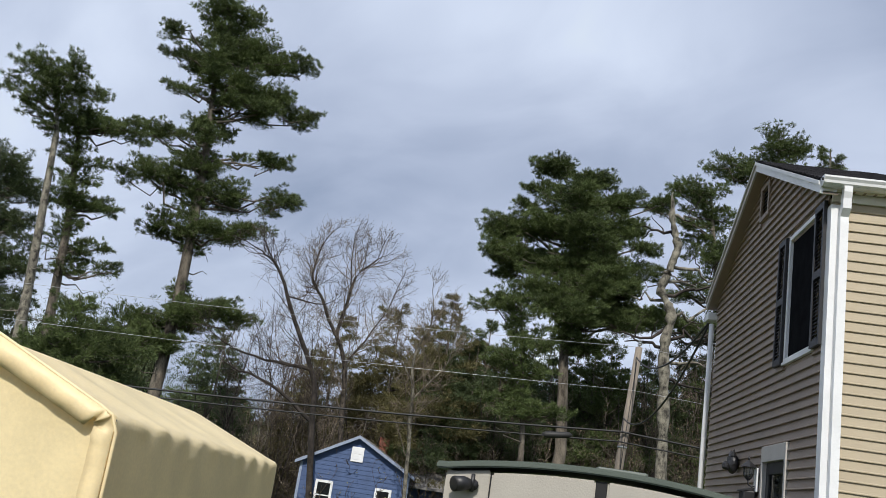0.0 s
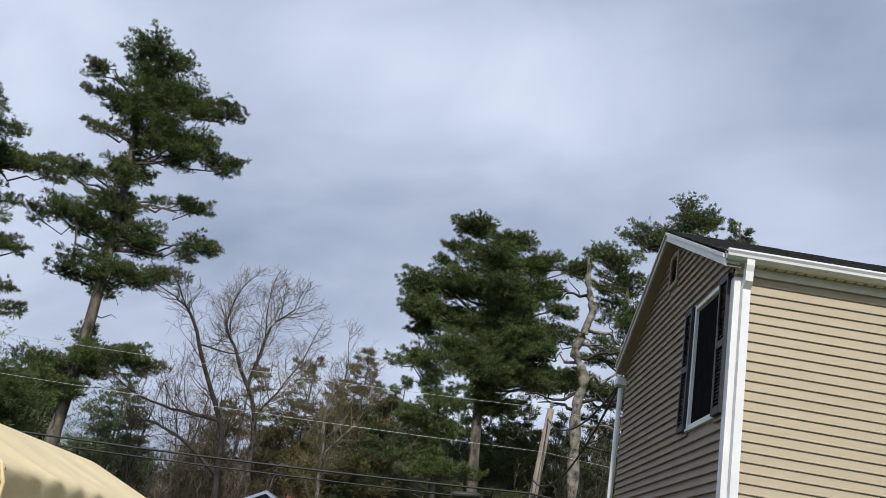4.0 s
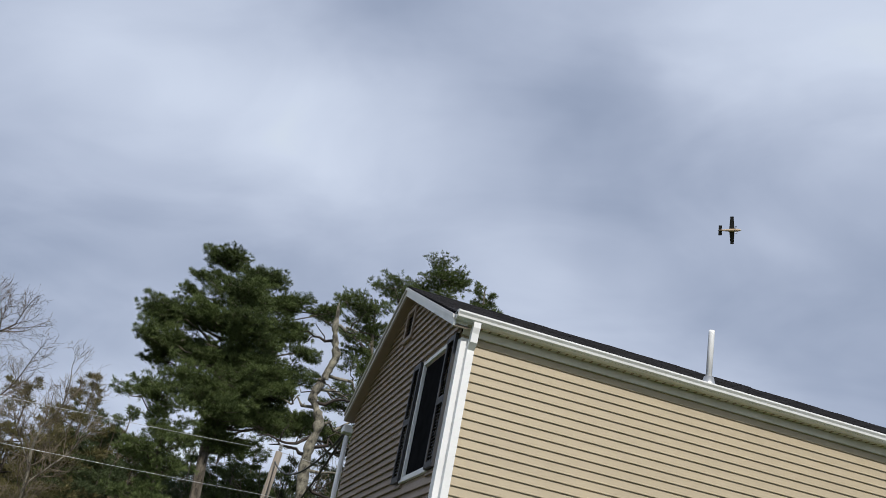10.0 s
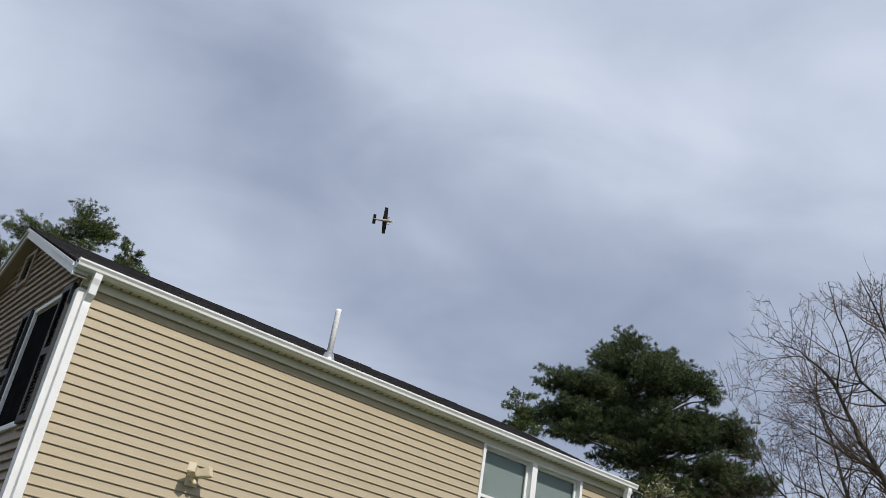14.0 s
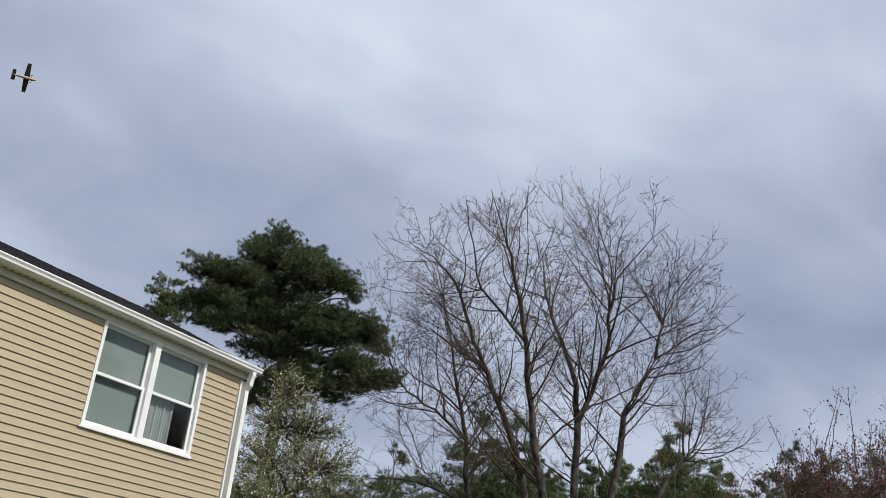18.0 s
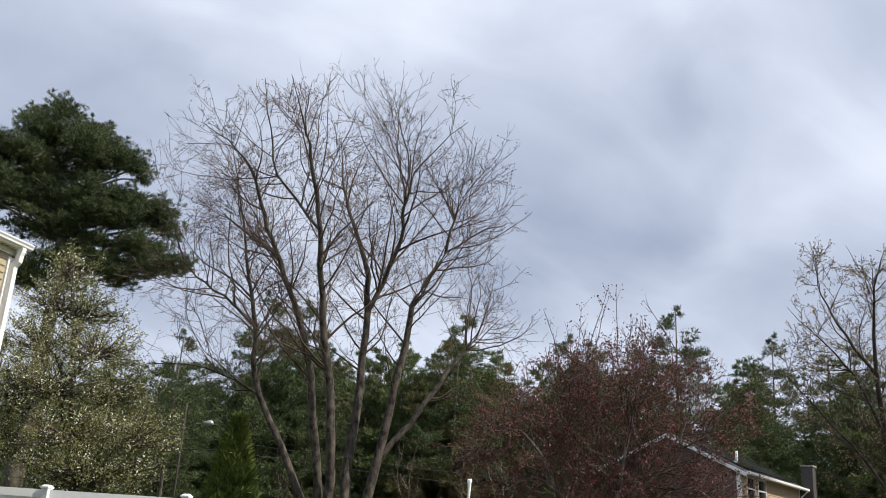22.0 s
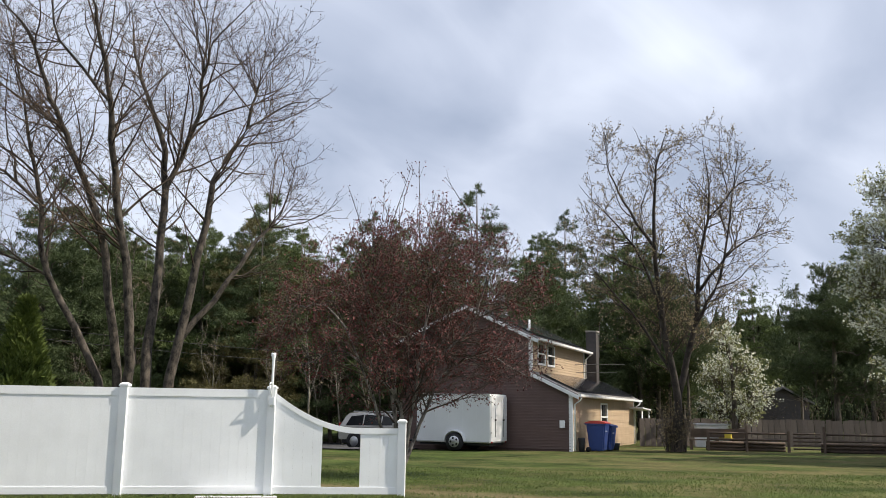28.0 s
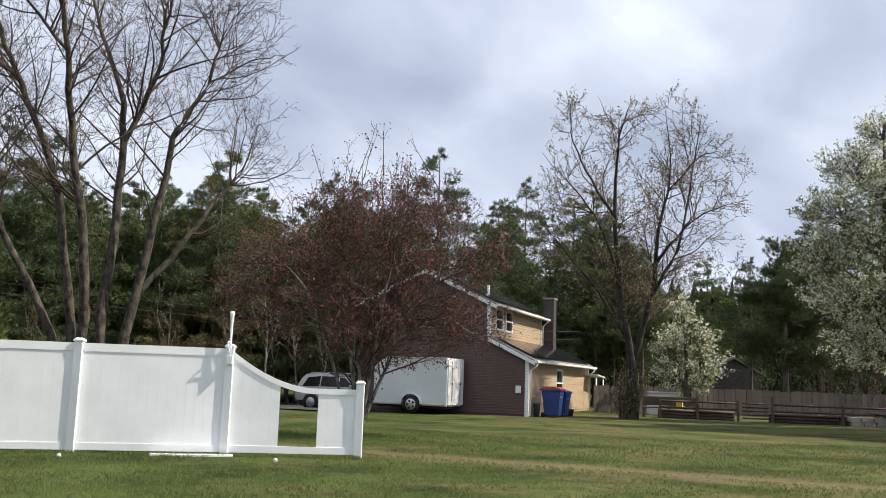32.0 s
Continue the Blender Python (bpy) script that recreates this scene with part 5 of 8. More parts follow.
# ---- blue house by the road ----
bh = thing("blue_house", "small blue shingled house with white trim", "house", (-10.6, 45.0, ground_z(0, 45) - 0.3), 4.0)
BW, BE, BP = 5.2, 3.35, 4.75
fw = prism("front_gable", [(0, 0), (BW, 0), (BW, BE), (BW / 2, BP), (0, BE)], "y", 0, 7.0, BLUE, bh)
for k in range(22):
    z = 0.15 + k * 0.21
    w = BW if z < BE else max(0.0, BW * (BP - z) / (BP - BE))
    if w > 0.3:
        a = (BW - w) / 2
        prism("shingle_course", [(-0.03, z), (-0.012, z + 0.2), (-0.002, z + 0.2), (-0.002, z)], "x", a + 0.02, a + w - 0.02, BLUE, bh)
for s in (0, 1):
    xa, xb = (-0.3, BW / 2) if s == 0 else (BW + 0.3, BW / 2)
    zl = BE - 0.3 * (BP - BE) / (BW / 2)
    prism("roof", [(xa, zl + 0.02), (xb, BP + 0.02), (xb, BP + 0.16), (xa, zl + 0.16)], "y", -0.25, 7.2, GREY_ROOF, bh)
    prism("rake_board", [(xa, zl + 0.0), (xb, BP - 0.0), (xb, BP + 0.15), (xa, zl + 0.15)], "y", -0.29, -0.255, PALE_BLUE, bh)
for cx, z0, z1, w in ((1.25, 1.3, 2.5, 0.65), (4.1, 1.2, 2.5, 0.6), (BW / 2, 3.75, 4.25, 0.4)):
    wn_ = new("window")
    wn_.parent = bh
    box("frame", (cx - w / 2 - 0.1, -0.07, z0 - 0.1), (cx + w / 2 + 0.1, -0.035, z1 + 0.1), WHITE, wn_, 0.01)
    box("pane", (cx - w / 2 + 0.02, -0.08, z0 + 0.02), (cx + w / 2 - 0.02, -0.071, (z0 + z1) / 2 - 0.03), CAR_GLASS if w > 0.5 else WHITE, wn_)
    box("pane", (cx - w / 2 + 0.02, -0.08, (z0 + z1) / 2 + 0.03), (cx + w / 2 - 0.02, -0.071, z1 - 0.02), CAR_GLASS if w > 0.5 else WHITE, wn_)
for x in (0.0, BW):
    box("corner_board", (x - 0.06, -0.05, 0), (x + 0.06, 0.05, BE - 0.05), PALE_BLUE, bh)
prism("side_roof", [(0.6, BE - 0.5), (4.2, BE + 0.75), (4.2, BE + 0.87), (0.6, BE - 0.38)], "x", BW + 0.02, BW + 2.5, GREY_ROOF, bh)
box("porch_wall", (BW, 1.4, 0), (BW + 2.3, 6.0, BE - 0.5), BLUE, bh)
for x in (BW + 0.5, BW + 1.2, BW + 1.9):
    box("porch_post", (x, 1.15, 0), (x + 0.1, 1.25, BE - 0.42), DARK, bh)
box("chimney", (BW / 2 + 0.6, 4.0, BP - 0.6), (BW / 2 + 1.1, 4.5, BP + 0.4), BRICK, bh, 0.02)

# ---- road to the north ----
rd = solid("road", [(-200, 29.5, ground_z(0, 29.5) + 0.03), (200, 34.5, ground_z(0, 34) + 0.03), (200, 40.5, ground_z(0, 40) + 0.03), (-200, 35.5, ground_z(0, 35.5) + 0.03)], [(0, 1, 2, 3)], ASPHALT)
tagged(rd, "grey asphalt road behind the trees", "road", kind="structure")

# ---- white vinyl fence ----
fence = thing("vinyl_fence", "white vinyl privacy fence with a swooped end panel", "fence", (0, 0, 0))
FP = [(13.85, 16.2), (14.45, 13.75), (15.05, 11.3), (15.66, 8.85), (16.27, 6.42), (16.83, 3.96), (17.22, 1.66)]


def fence_post(p, h):
    x, y = p
    ob = box("post", (x - 0.07, y - 0.07, 0.0), (x + 0.07, y + 0.07, h), VINYL, fence, 0.006)
    bm = bmesh.new()
    bbox((x - 0.085, y - 0.085, h), (x + 0.085, y + 0.085, h + 0.035), 0.006, bm)
    bmesh.ops.create_cone(bm, cap_ends=True, segments=4, radius1=0.105, radius2=0.06, depth=0.03, matrix=Matrix.Translation((x, y, h + 0.05)) @ pose(0, 0, 0, 0, 0, 45))
    part("post_cap", bm, VINYL, ob)
    return ob


def along(a, b, s, off=0.0):
    d = Vector((b[0] - a[0], b[1] - a[1])).normalized()
    q = Vector(a).lerp(Vector(b), s)
    return q + Vector((d.y, -d.x)) * off


def board(name, a, b, s0, s1, z0, z1, thick, parent, z0b=None, z1b=None):
    V = []
    for s, zl, zh in ((s0, z0, z1), (s1, z0 if z0b is None else z0b, z1 if z1b is None else z1b)):
        for off in (-thick / 2, thick / 2):
            p = along(a, b, s, off)
            V += [(p.x, p.y, zl), (p.x, p.y, zh)]
    return solid(name, V, [(0, 1, 3, 2), (4, 6, 7, 5), (0, 4, 5, 1), (2, 3, 7, 6), (1, 5, 7, 3), (0, 2, 6, 4)], VINYL, parent)


for i, (a, b) in enumerate(zip(FP, FP[1:])):
    L = (Vector(b) - Vector(a)).length
    g0, g1 = 0.07 / L, 1 - 0.07 / L
    pan = new("panel")
    pan.parent = fence
    last = i == len(FP) - 2

    def top(s):
        if not last:
            return 1.81
        return 1.20 + 0.65 * (1 - min(1.0, s / 0.66)) ** 1.9

    if not last:
        board("top_rail", a, b, g0, g1, 1.71, 1.85, 0.05, pan)
        board("bottom_rail", a, b, g0, g1, 0.05, 0.17, 0.05, pan)
        n = 15
        for k in range(n):
            s0, s1 = g0 + (g1 - g0) * k / n, g0 + (g1 - g0) * (k + 1) / n
            gap = 0.0005 / L
            board("picket", a, b, s0 + gap, s1 - gap, 0.15, 1.75, 0.024, pan)
    else:
        board("bottom_rail", a, b, g0, g1, 0.05, 0.17, 0.05, pan)
        m = 26
        for k in range(m):
            s0, s1 = g0 + (g1 - g0) * k / m, g0 + (g1 - g0) * (k + 1) / m
            board("swoop_rail", a, b, s0, s1, top(s0) - 0.10, top(s0), 0.055, pan, top(s1) - 0.10, top(s1))
        for k in range(13):
            s0, s1 = g0 + (g1 - g0) * k / 13, g0 + (g1 - g0) * (k + 1) / 13
            if 0.42 < (s0 + s1) / 2 < 0.66:
                continue
            board("picket", a, b, s0 + 0.0003, s1 - 0.0003, 0.15, top(s0) - 0.06, 0.024, pan, 0.15, top(s1) - 0.06)
for i, p in enumerate(FP):
    fence_post(p, 1.87 if i < len(FP) - 1 else 1.30)

# pole with a bracket on the tall post
fx, fy = FP[5]
fd = thing("bird_pole", "white turned finial pole with a hook clamped to the fence post", "garden pole", (fx - 0.115, fy - 0.02, 0))
tube("shaft", [(0, 0, 1.55), (0, 0, 2.0), (0, 0, 2.25), (0, 0, 2.42), (0, 0, 2.46), (0, 0, 2.50)], [0.022, 0.022, 0.024, 0.034, 0.046, 0.04], VINYL, fd, 12)
box("clamp", (-0.03, -0.05, 1.58), (0.05, 0.05, 1.72), VINYL, fd, 0.006)
tube("hook_arm", [(0, 0, 1.95), (-0.04, 0.02, 1.97), (-0.08, 0.03, 1.94)], 0.014, VINYL, fd, 8)
tube("hook_brace", [(0, 0, 1.72), (-0.04, 0.02, 1.84), (-0.07, 0.03, 1.93)], 0.012, VINYL, fd, 8)
# plank on the grass, two balls
pl = board("loose_plank", (16.35, 5.1), (16.62, 3.75), 0, 1, 0.0, 0.03, 0.26, None)
tagged(pl, "loose white vinyl plank lying in front of the fence", "plank")
for k, (x, y) in enumerate(((15.37, 6.23), (15.9, 2.88))):
    bm = bmesh.new()
    bmesh.ops.create_uvsphere(bm, u_segments=18, v_segments=12, radius=0.036)
    bl = part("ball", bm, BALL, None, smooth=True)
    bl.location = (x, y, 0.034)
    tagged(bl, "small white ball lying on the grass", "ball", "balls on the lawn")

# ---- neighbour's brown house ----
nb = thing("brown_house", "brown and tan sided house with solar panels on its roofs", "house", (38.35, -3.2, 0.0), -19.5)
# the tall part is NU long, the low front part runs on to NL; both roofs share one pitch
NL, NU, NP, UY, UE, UA = 13.0, 9.0, 0.47, 1.7, 4.65, 4.6
low_z = lambda y: 2.34 + NP * y
up_z = lambda y: UE + NP * (min(y, 2 * UA - y) - UY)
OUT = [(0, -0.3), (7.6, -0.3), (7.6, up_z(7.6) - 0.02), (UA, up_z(UA) - 0.02), (UY, UE - 0.02), (UY, low_z(UY) - 0.02), (0, 2.32)]
gw = prism("gable_wall", OUT, "x", 0.0, 0.14, BROWN, nb)
prism("gable_wall", OUT, "x", NU - 0.14, NU, BROWN, nb)
prism("end_wall", [(0, -0.6), (5.6, -0.6), (5.6, 2.3), (2.8, low_z(2.8) - 0.02), (0, 2.32)], "x", NL - 0.14, NL, BROWN, nb)


def nb_span(z):
    lo, hi = 0.06 if z < 2.3 else (z - 2.32) / NP + 0.06, 7.54
    if z > low_z(UY) - 0.05:
        lo = UY + 0.06
    if z > UE - 0.05:
        lo = UY + (z - UE) / NP + 0.06
        hi = 2 * UA - lo
    elif z > up_z(7.6):
        hi = 7.5
    return lo, max(lo + 0.02, min(hi, 7.54))


clapboards(gw, BROWN, "x", 0.0, -1, 0.1, up_z(UA) - 0.15, 0.115, nb_span)
NW = (5.2, 6.4, 0.85, 1.95)
tw = wall_with_holes("south_wall", "y", 0.0, 0.14, (0.142, NL - 0.142), (-0.6, 2.32), [NW], TAN, nb)
clapboards(tw, TAN, "y", 0.0, -1, 0.1, 2.25, 0.115, lambda z: (0.15, NL - 0.1), [grown(NW, 0.09)])
UW = [(0.9, 1.9, 3.65, 4.45), (2.4, 3.4, 3.65, 4.45)]
uw = wall_with_holes("upper_wall", "y", UY, 0.14, (0.142, NU - 0.142), (2.9, UE), UW, TAN, nb)
clapboards(uw, TAN, "y", UY, -1, 3.3, UE - 0.05, 0.115, lambda z: (0.15, NU - 0.1), [grown(h, 0.09) for h in UW])
box("room", (0.3, 2.4, 0), (NU - 0.3, 6.0, 4.2), DARK, nb)
box("back_wall", (0.142, 7.46, -0.4), (NU - 0.142, 7.6, up_z(7.6) - 0.05), BROWN, nb)
for y, h in ((-0.0, NW), (UY, UW[0]), (UY, UW[1])):
    w_ = new("window")
    w_.parent = nb
    for a, b, c, d in ((h[0] - 0.09, h[0], h[2] - 0.09, h[3] + 0.09), (h[1], h[1] + 0.09, h[2] - 0.09, h[3] + 0.09), (h[0], h[1], h[3], h[3] + 0.09), (h[0], h[1], h[2] - 0.09, h[2]), (h[0], h[1], (h[2] + h[3]) / 2 - 0.03, (h[2] + h[3]) / 2 + 0.03)):
        box("frame", (a, y - 0.04, c), (b, y + 0.05, d), WHITE, w_)
    box("pane", (h[0], y + 0.06, h[2]), (h[1], y + 0.07, h[3]), CAR_GLASS, w_)
for x in (-0.03, NL - 0.09):
    box("corner_board", (x, -0.035, 0.0), (x + 0.12, 0.12, 2.33), WHITE, nb)
for x in (-0.03, NU - 0.09):
    box("corner_board", (x, UY - 0.035, low_z(UY) + 0.14), (x + 0.12, UY + 0.12, UE - 0.03), WHITE, nb)


def pitched(name, y0, z0, y1, z1, t, mat, x0=-0.2, x1=NL + 0.2):
    return prism(name, [(y0, z0), (y1, z1), (y1, z1 + t), (y0, z0 + t)], "x", x0, x1, mat, nb)


pitched("lower_roof", -0.32, low_z(-0.32), UY - 0.01, low_z(UY - 0.01), 0.12, GREY_ROOF)
pitched("lower_roof", UY, low_z(UY), 2.8, low_z(2.8), 0.12, GREY_ROOF, NU + 0.005)
pitched("lower_roof", 5.9, low_z(2.8) - NP * 3.1, 2.8, low_z(2.8), 0.12, GREY_ROOF, NU + 0.005)
pitched("upper_roof", UY - 0.32, up_z(UY - 0.32), UA, up_z(UA), 0.12, GREY_ROOF, x1=NU + 0.2)
pitched("upper_roof", 7.9, up_z(7.9), UA, up_z(UA), 0.12, GREY_ROOF, x1=NU + 0.2)
for y0, y1, f in ((-0.34, UY - 0.02, low_z), (UY - 0.34, UA, up_z), (7.9, UA, up_z)):
    pitched("rake_board", y0, f(y0) - 0.09, y1, f(y1) - 0.09, 0.16, WHITE, -0.235, -0.205)
for y, f, x1 in ((0.0, low_z, NL), (UY, up_z, NU)):
    z = f(y - 0.33)
    prism("gutter", [(y - 0.33, z), (y - 0.45, z + 0.03), (y - 0.45, z + 0.12), (y - 0.33, z + 0.12)], "x", -0.2, x1 + 0.2, WHITE, nb)
for x in (0.12, NL - 0.05):
    tube("downspout", [(x, -0.38, 2.2), (x, -0.3, 2.05), (x, -0.09, 1.9), (x, -0.09, 0.05)], 0.04, WHITE, nb, 8)
tube("downspout", [(NU - 0.05, UY - 0.4, UE - 0.15), (NU - 0.05, UY - 0.12, UE - 0.42), (NU - 0.05, UY - 0.1, 3.3)], 0.04, WHITE, nb, 8)


def solar(f, y0, y1, cols, rows, x0, x1):
    for i in range(cols):
        for j in range(rows):
            a, b = x0 + (x1 - x0) * i / cols + 0.015, x0 + (x1 - x0) * (i + 1) / cols - 0.015
            ya, yb = y0 + (y1 - y0) * (j / rows + 0.008), y0 + (y1 - y0) * ((j + 1) / rows - 0.008)
            prism("solar_panel", [(ya, f(ya) + 0.17), (yb, f(yb) + 0.17), (yb, f(yb) + 0.21), (ya, f(ya) + 0.21)], "x", a, b, SOLAR, nb)


solar(low_z, -0.15, 1.5, 11, 1, 0.4, NL - 0.5)
solar(up_z, UY - 0.1, UA - 0.2, 8, 2, 0.4, NU - 0.3)
box("chimney", (9.22, 1.1, 0), (9.82, 1.62, 5.65), CHIMNEY, nb, 0.02)
box("chimney_cap", (9.18, 1.06, 5.65), (9.86, 1.66, 5.73), STONE, nb, 0.02)
tube("roof_pipe", [(2.6, 2.6, up_z(2.6)), (2.6, 2.6, up_z(2.6) + 0.6)], 0.06, WHITE, nb, 8)
box("meter_box", (-0.09, 0.28, 0.95), (-0.026, 0.5, 1.25), WHITE, nb, 0.01)

# ---- cargo trailer on the neighbour's drive ----
tl = thing("cargo_trailer", "white enclosed cargo trailer with a closed rear door", "trailer", (37.45, 0.12, 0.0), -23.0)
box("body", (0, 0, 0.32), (1.75, 3.3, 2.26), TRAILER_WHITE, tl, 0.05)
prism("nose", [(0.05, 3.3), (0.875, 3.72), (1.7, 3.3)], "z", 0.36, 1.95, TRAILER_WHITE, tl, bevel=0.03)
for z in (0.33, 2.2):
    box("trim_rail", (-0.012, 0.03, z), (-0.001, 3.27, z + 0.05), ALLOY, tl)
for k in range(1, 5):
    box("side_seam", (-0.006, k * 0.61 - 0.008, 0.39), (-0.0005, k * 0.61 + 0.008, 2.19), TRAILER_WHITE, tl)
rear = box("rear_door", (0.06, -0.035, 0.38), (1.69, -0.002, 2.18), TRAILER_WHITE, tl, 0.01)
for x in (0.45, 1.3):
    tube("lock_bar", [(x, -0.05, 0.55), (x, -0.05, 2.1)], 0.014, METAL, rear, 6)
    box("latch", (x - 0.06, -0.07, 1.2), (x + 0.06, -0.04, 1.26), RUBBER, rear)
for z in (0.7, 1.3, 1.9):
    box("hinge", (0.02, -0.045, z), (0.12, -0.036, z + 0.06), METAL, rear)
for x in (0.12, 1.55):
    box("tail_light", (x, -0.025, 0.325), (x + 0.1, -0.001, 0.375), RED_LENS, tl)
box("chassis", (0.15, 0.1, 0.22), (1.6, 3.2, 0.315), RUBBER, tl)


def wheel(parent, x, y, z, r, w, s):
    wh = tube("wheel", [(x, y, z), (x + w, y, z)], r * 0.92, RUBBER, parent, 28)
    tube("tyre", [(x + 0.01, y, z), (x + 0.0, y, z), (x + w, y, z), (x + w - 0.01, y, z)], [r * 0.9, r, r, r * 0.9], RUBBER, wh, 28)
    xo = x - 0.005 if s < 0 else x + w + 0.005
    tube("rim", [(xo, y, z), (xo - s * 0.02, y, z)], [r * 0.62, r * 0.66], ALLOY, wh, 24)
    for k in range(5):
        a = k * 2 * math.pi / 5
        tube("rim_hole", [(xo + s * 0.004, y + r * 0.4 * math.cos(a), z + r * 0.4 * math.sin(a)), (xo - s * 0.01, y + r * 0.4 * math.cos(a), z + r * 0.4 * math.sin(a))], r * 0.13, RUBBER, wh, 10)
    return wh


wheel(tl, -0.18, 1.5, 0.36, 0.36, 0.2, -1)
wheel(tl, 1.73, 1.5, 0.36, 0.36, 0.2, 1)
for x in (-0.2, 1.72):
    pts = [(1.5 + 0.45 * math.cos(a), 0.38 + 0.43 * math.sin(a)) for a in np.linspace(0, math.pi, 13)]
    prism("mudguard", pts + [(1.5 + 0.42 * math.cos(a), 0.38 + 0.40 * math.sin(a)) for a in np.linspace(math.pi, 0, 13)], "x", x, x + 0.23, TRAILER_WHITE, tl)
tube("tongue", [(0.875, 3.6, 0.33), (0.875, 4.7, 0.36)], 0.05, RUBBER, tl, 8)
tube("jack", [(0.875, 4.3, 0.0), (0.875, 4.3, 0.75)], 0.04, METAL, tl, 8)


# ---- parked estate car ----
def estate_car():
    car = thing("parked_car", "champagne suv parked on the drive", "car", (44.48, 4.93, ground_z(44.48, 4.93) + 0.045), -112.0)
    # side outline along x (front at +x), half width 0.9
    prof = [(-2.2, 0.45), (-2.25, 0.75), (-2.18, 1.05), (-1.95, 1.5), (-1.75, 1.66), (-0.6, 1.72), (0.35, 1.66), (1.15, 1.12), (1.9, 1.0), (2.18, 0.82), (2.22, 0.45)]
    bm = bmesh.new()
    rings = []
    for w, s in ((-0.92, 0.0), (-0.90, 1.0), (0.90, 1.0), (0.92, 0.0)):
        ring = []
        for x, z in prof:
            tuck = max(0.0, z - 1.05) * 0.34
            ring.append(bm.verts.new((x, math.copysign(abs(w) - tuck, w), z if s else z - 0.02)))
        rings.append(ring)
    n = len(prof)
    for a, b in zip(rings, rings[1:]):
        for i in range(n - 1):
            bm.faces.new((a[i], a[i + 1], b[i + 1], b[i]))
    bm.faces.new(rings[0]), bm.faces.new(rings[-1][::-1])
    bmesh.ops.recalc_face_normals(bm, faces=bm.faces)
    bmesh.ops.bevel(bm, geom=list(bm.edges), offset=0.03, segments=2, affect="EDGES")
    body = part("body", bm, CAR_PAINT, car, smooth=False)
    for s in (-1, 1):
        for pts in ([(-1.85, 1.08), (-1.62, 1.5), (-0.95, 1.58), (-0.95, 1.1)], [(-0.88, 1.1), (-0.88, 1.58), (0.02, 1.56), (0.02, 1.1)], [(0.09, 1.1), (0.09, 1.55), (0.35, 1.52), (0.92, 1.12)]):
            V = []
            for x, z in pts:
                yy = 0.915 - max(0.0, z - 1.05) * 0.34
                V += [(x, s * (yy + 0.012), z), (x, s * (yy - 0.01), z)]
            solid("side_window", V, [(0, 2, 4, 6), (7, 5, 3, 1), (0, 1, 3, 2), (2, 3, 5, 4), (4, 5, 7, 6), (6, 7, 1, 0)], CAR_GLASS, car)
        box("roof_rail", (-1.6, s * 0.62 - 0.02, 1.72), (0.2, s * 0.62 + 0.02, 1.76), ALLOY, car, 0.01)
        box("door_handle", (-0.75, s * 0.93 - 0.02, 1.0), (-0.55, s * 0.93 + 0.02, 1.03), CAR_PAINT, car)
        box("sill", (-1.0, s * 0.90 - 0.03, 0.32), (1.0, s * 0.90 + 0.03, 0.46), RUBBER, car, 0.02)
        box("headlight", (1.98, s * 0.68 - 0.16, 0.78), (2.2, s * 0.68 + 0.16, 0.92), ALLOY, car, 0.03)
        box("tail_light", (-2.27, s * 0.74 - 0.1, 0.9), (-2.12, s * 0.74 + 0.1, 1.2), RED_LENS, car, 0.03)
        box("mirror", (0.75, s * 0.93, 1.08), (0.9, s * 1.1, 1.22), CAR_PAINT, car, 0.03)
        for x in (-1.35, 1.38):
            tube("wheel_arch", [(x, s * 0.80, 0.36), (x, s * 0.935, 0.36)], 0.42, RUBBER, car, 24)
            wh = tube("wheel", [(x, s * 0.74, 0.35), (x, s * 0.945, 0.35), (x, s * 0.95, 0.35)], [0.35, 0.35, 0.3], RUBBER, car, 24)
            tube("rim", [(x, s * 0.945, 0.35), (x, s * 0.965, 0.35)], [0.24, 0.21], ALLOY, wh, 20)
    box("underbody", (-2.1, -0.8, 0.25), (2.1, 0.8, 0.46), RUBBER, car)
    solid("windscreen", [(0.42, -0.66, 1.64), (0.42, 0.66, 1.64), (1.16, 0.84, 1.15), (1.16, -0.84, 1.15), (0.44, -0.66, 1.655), (0.44, 0.66, 1.655), (1.18, 0.84, 1.165), (1.18, -0.84, 1.165)], [(0, 1, 2, 3), (7, 6, 5, 4), (0, 4, 5, 1), (1, 5, 6, 2), (2, 6, 7, 3), (3, 7, 4, 0)], CAR_GLASS, car)
    return car


estate_car()
A, B, V, F = [(36.2, 3.2), (37.6, 9.5), (60, 20)], [(41.5, 3.2), (44.5, 5.6), (60, 12)], [], []
for i in range(21):
    u = i / 10
    k = min(1, int(u))
    pa, pb = (Vector(e[k]).lerp(Vector(e[k + 1]), u - k) for e in (A, B))
    for j in range(7):
        p = pa.lerp(pb, j / 6)
        V.append((p.x, p.y, ground_z(p.x, p.y) + 0.05))
F = [(i * 7 + j, i * 7 + j + 1, i * 7 + j + 8, i * 7 + j + 7) for i in range(20) for j in range(6)]
dv = solid("driveway", V, F, ASPHALT)
tagged(dv, "grey asphalt driveway beside the brown house", "driveway", kind="structure")


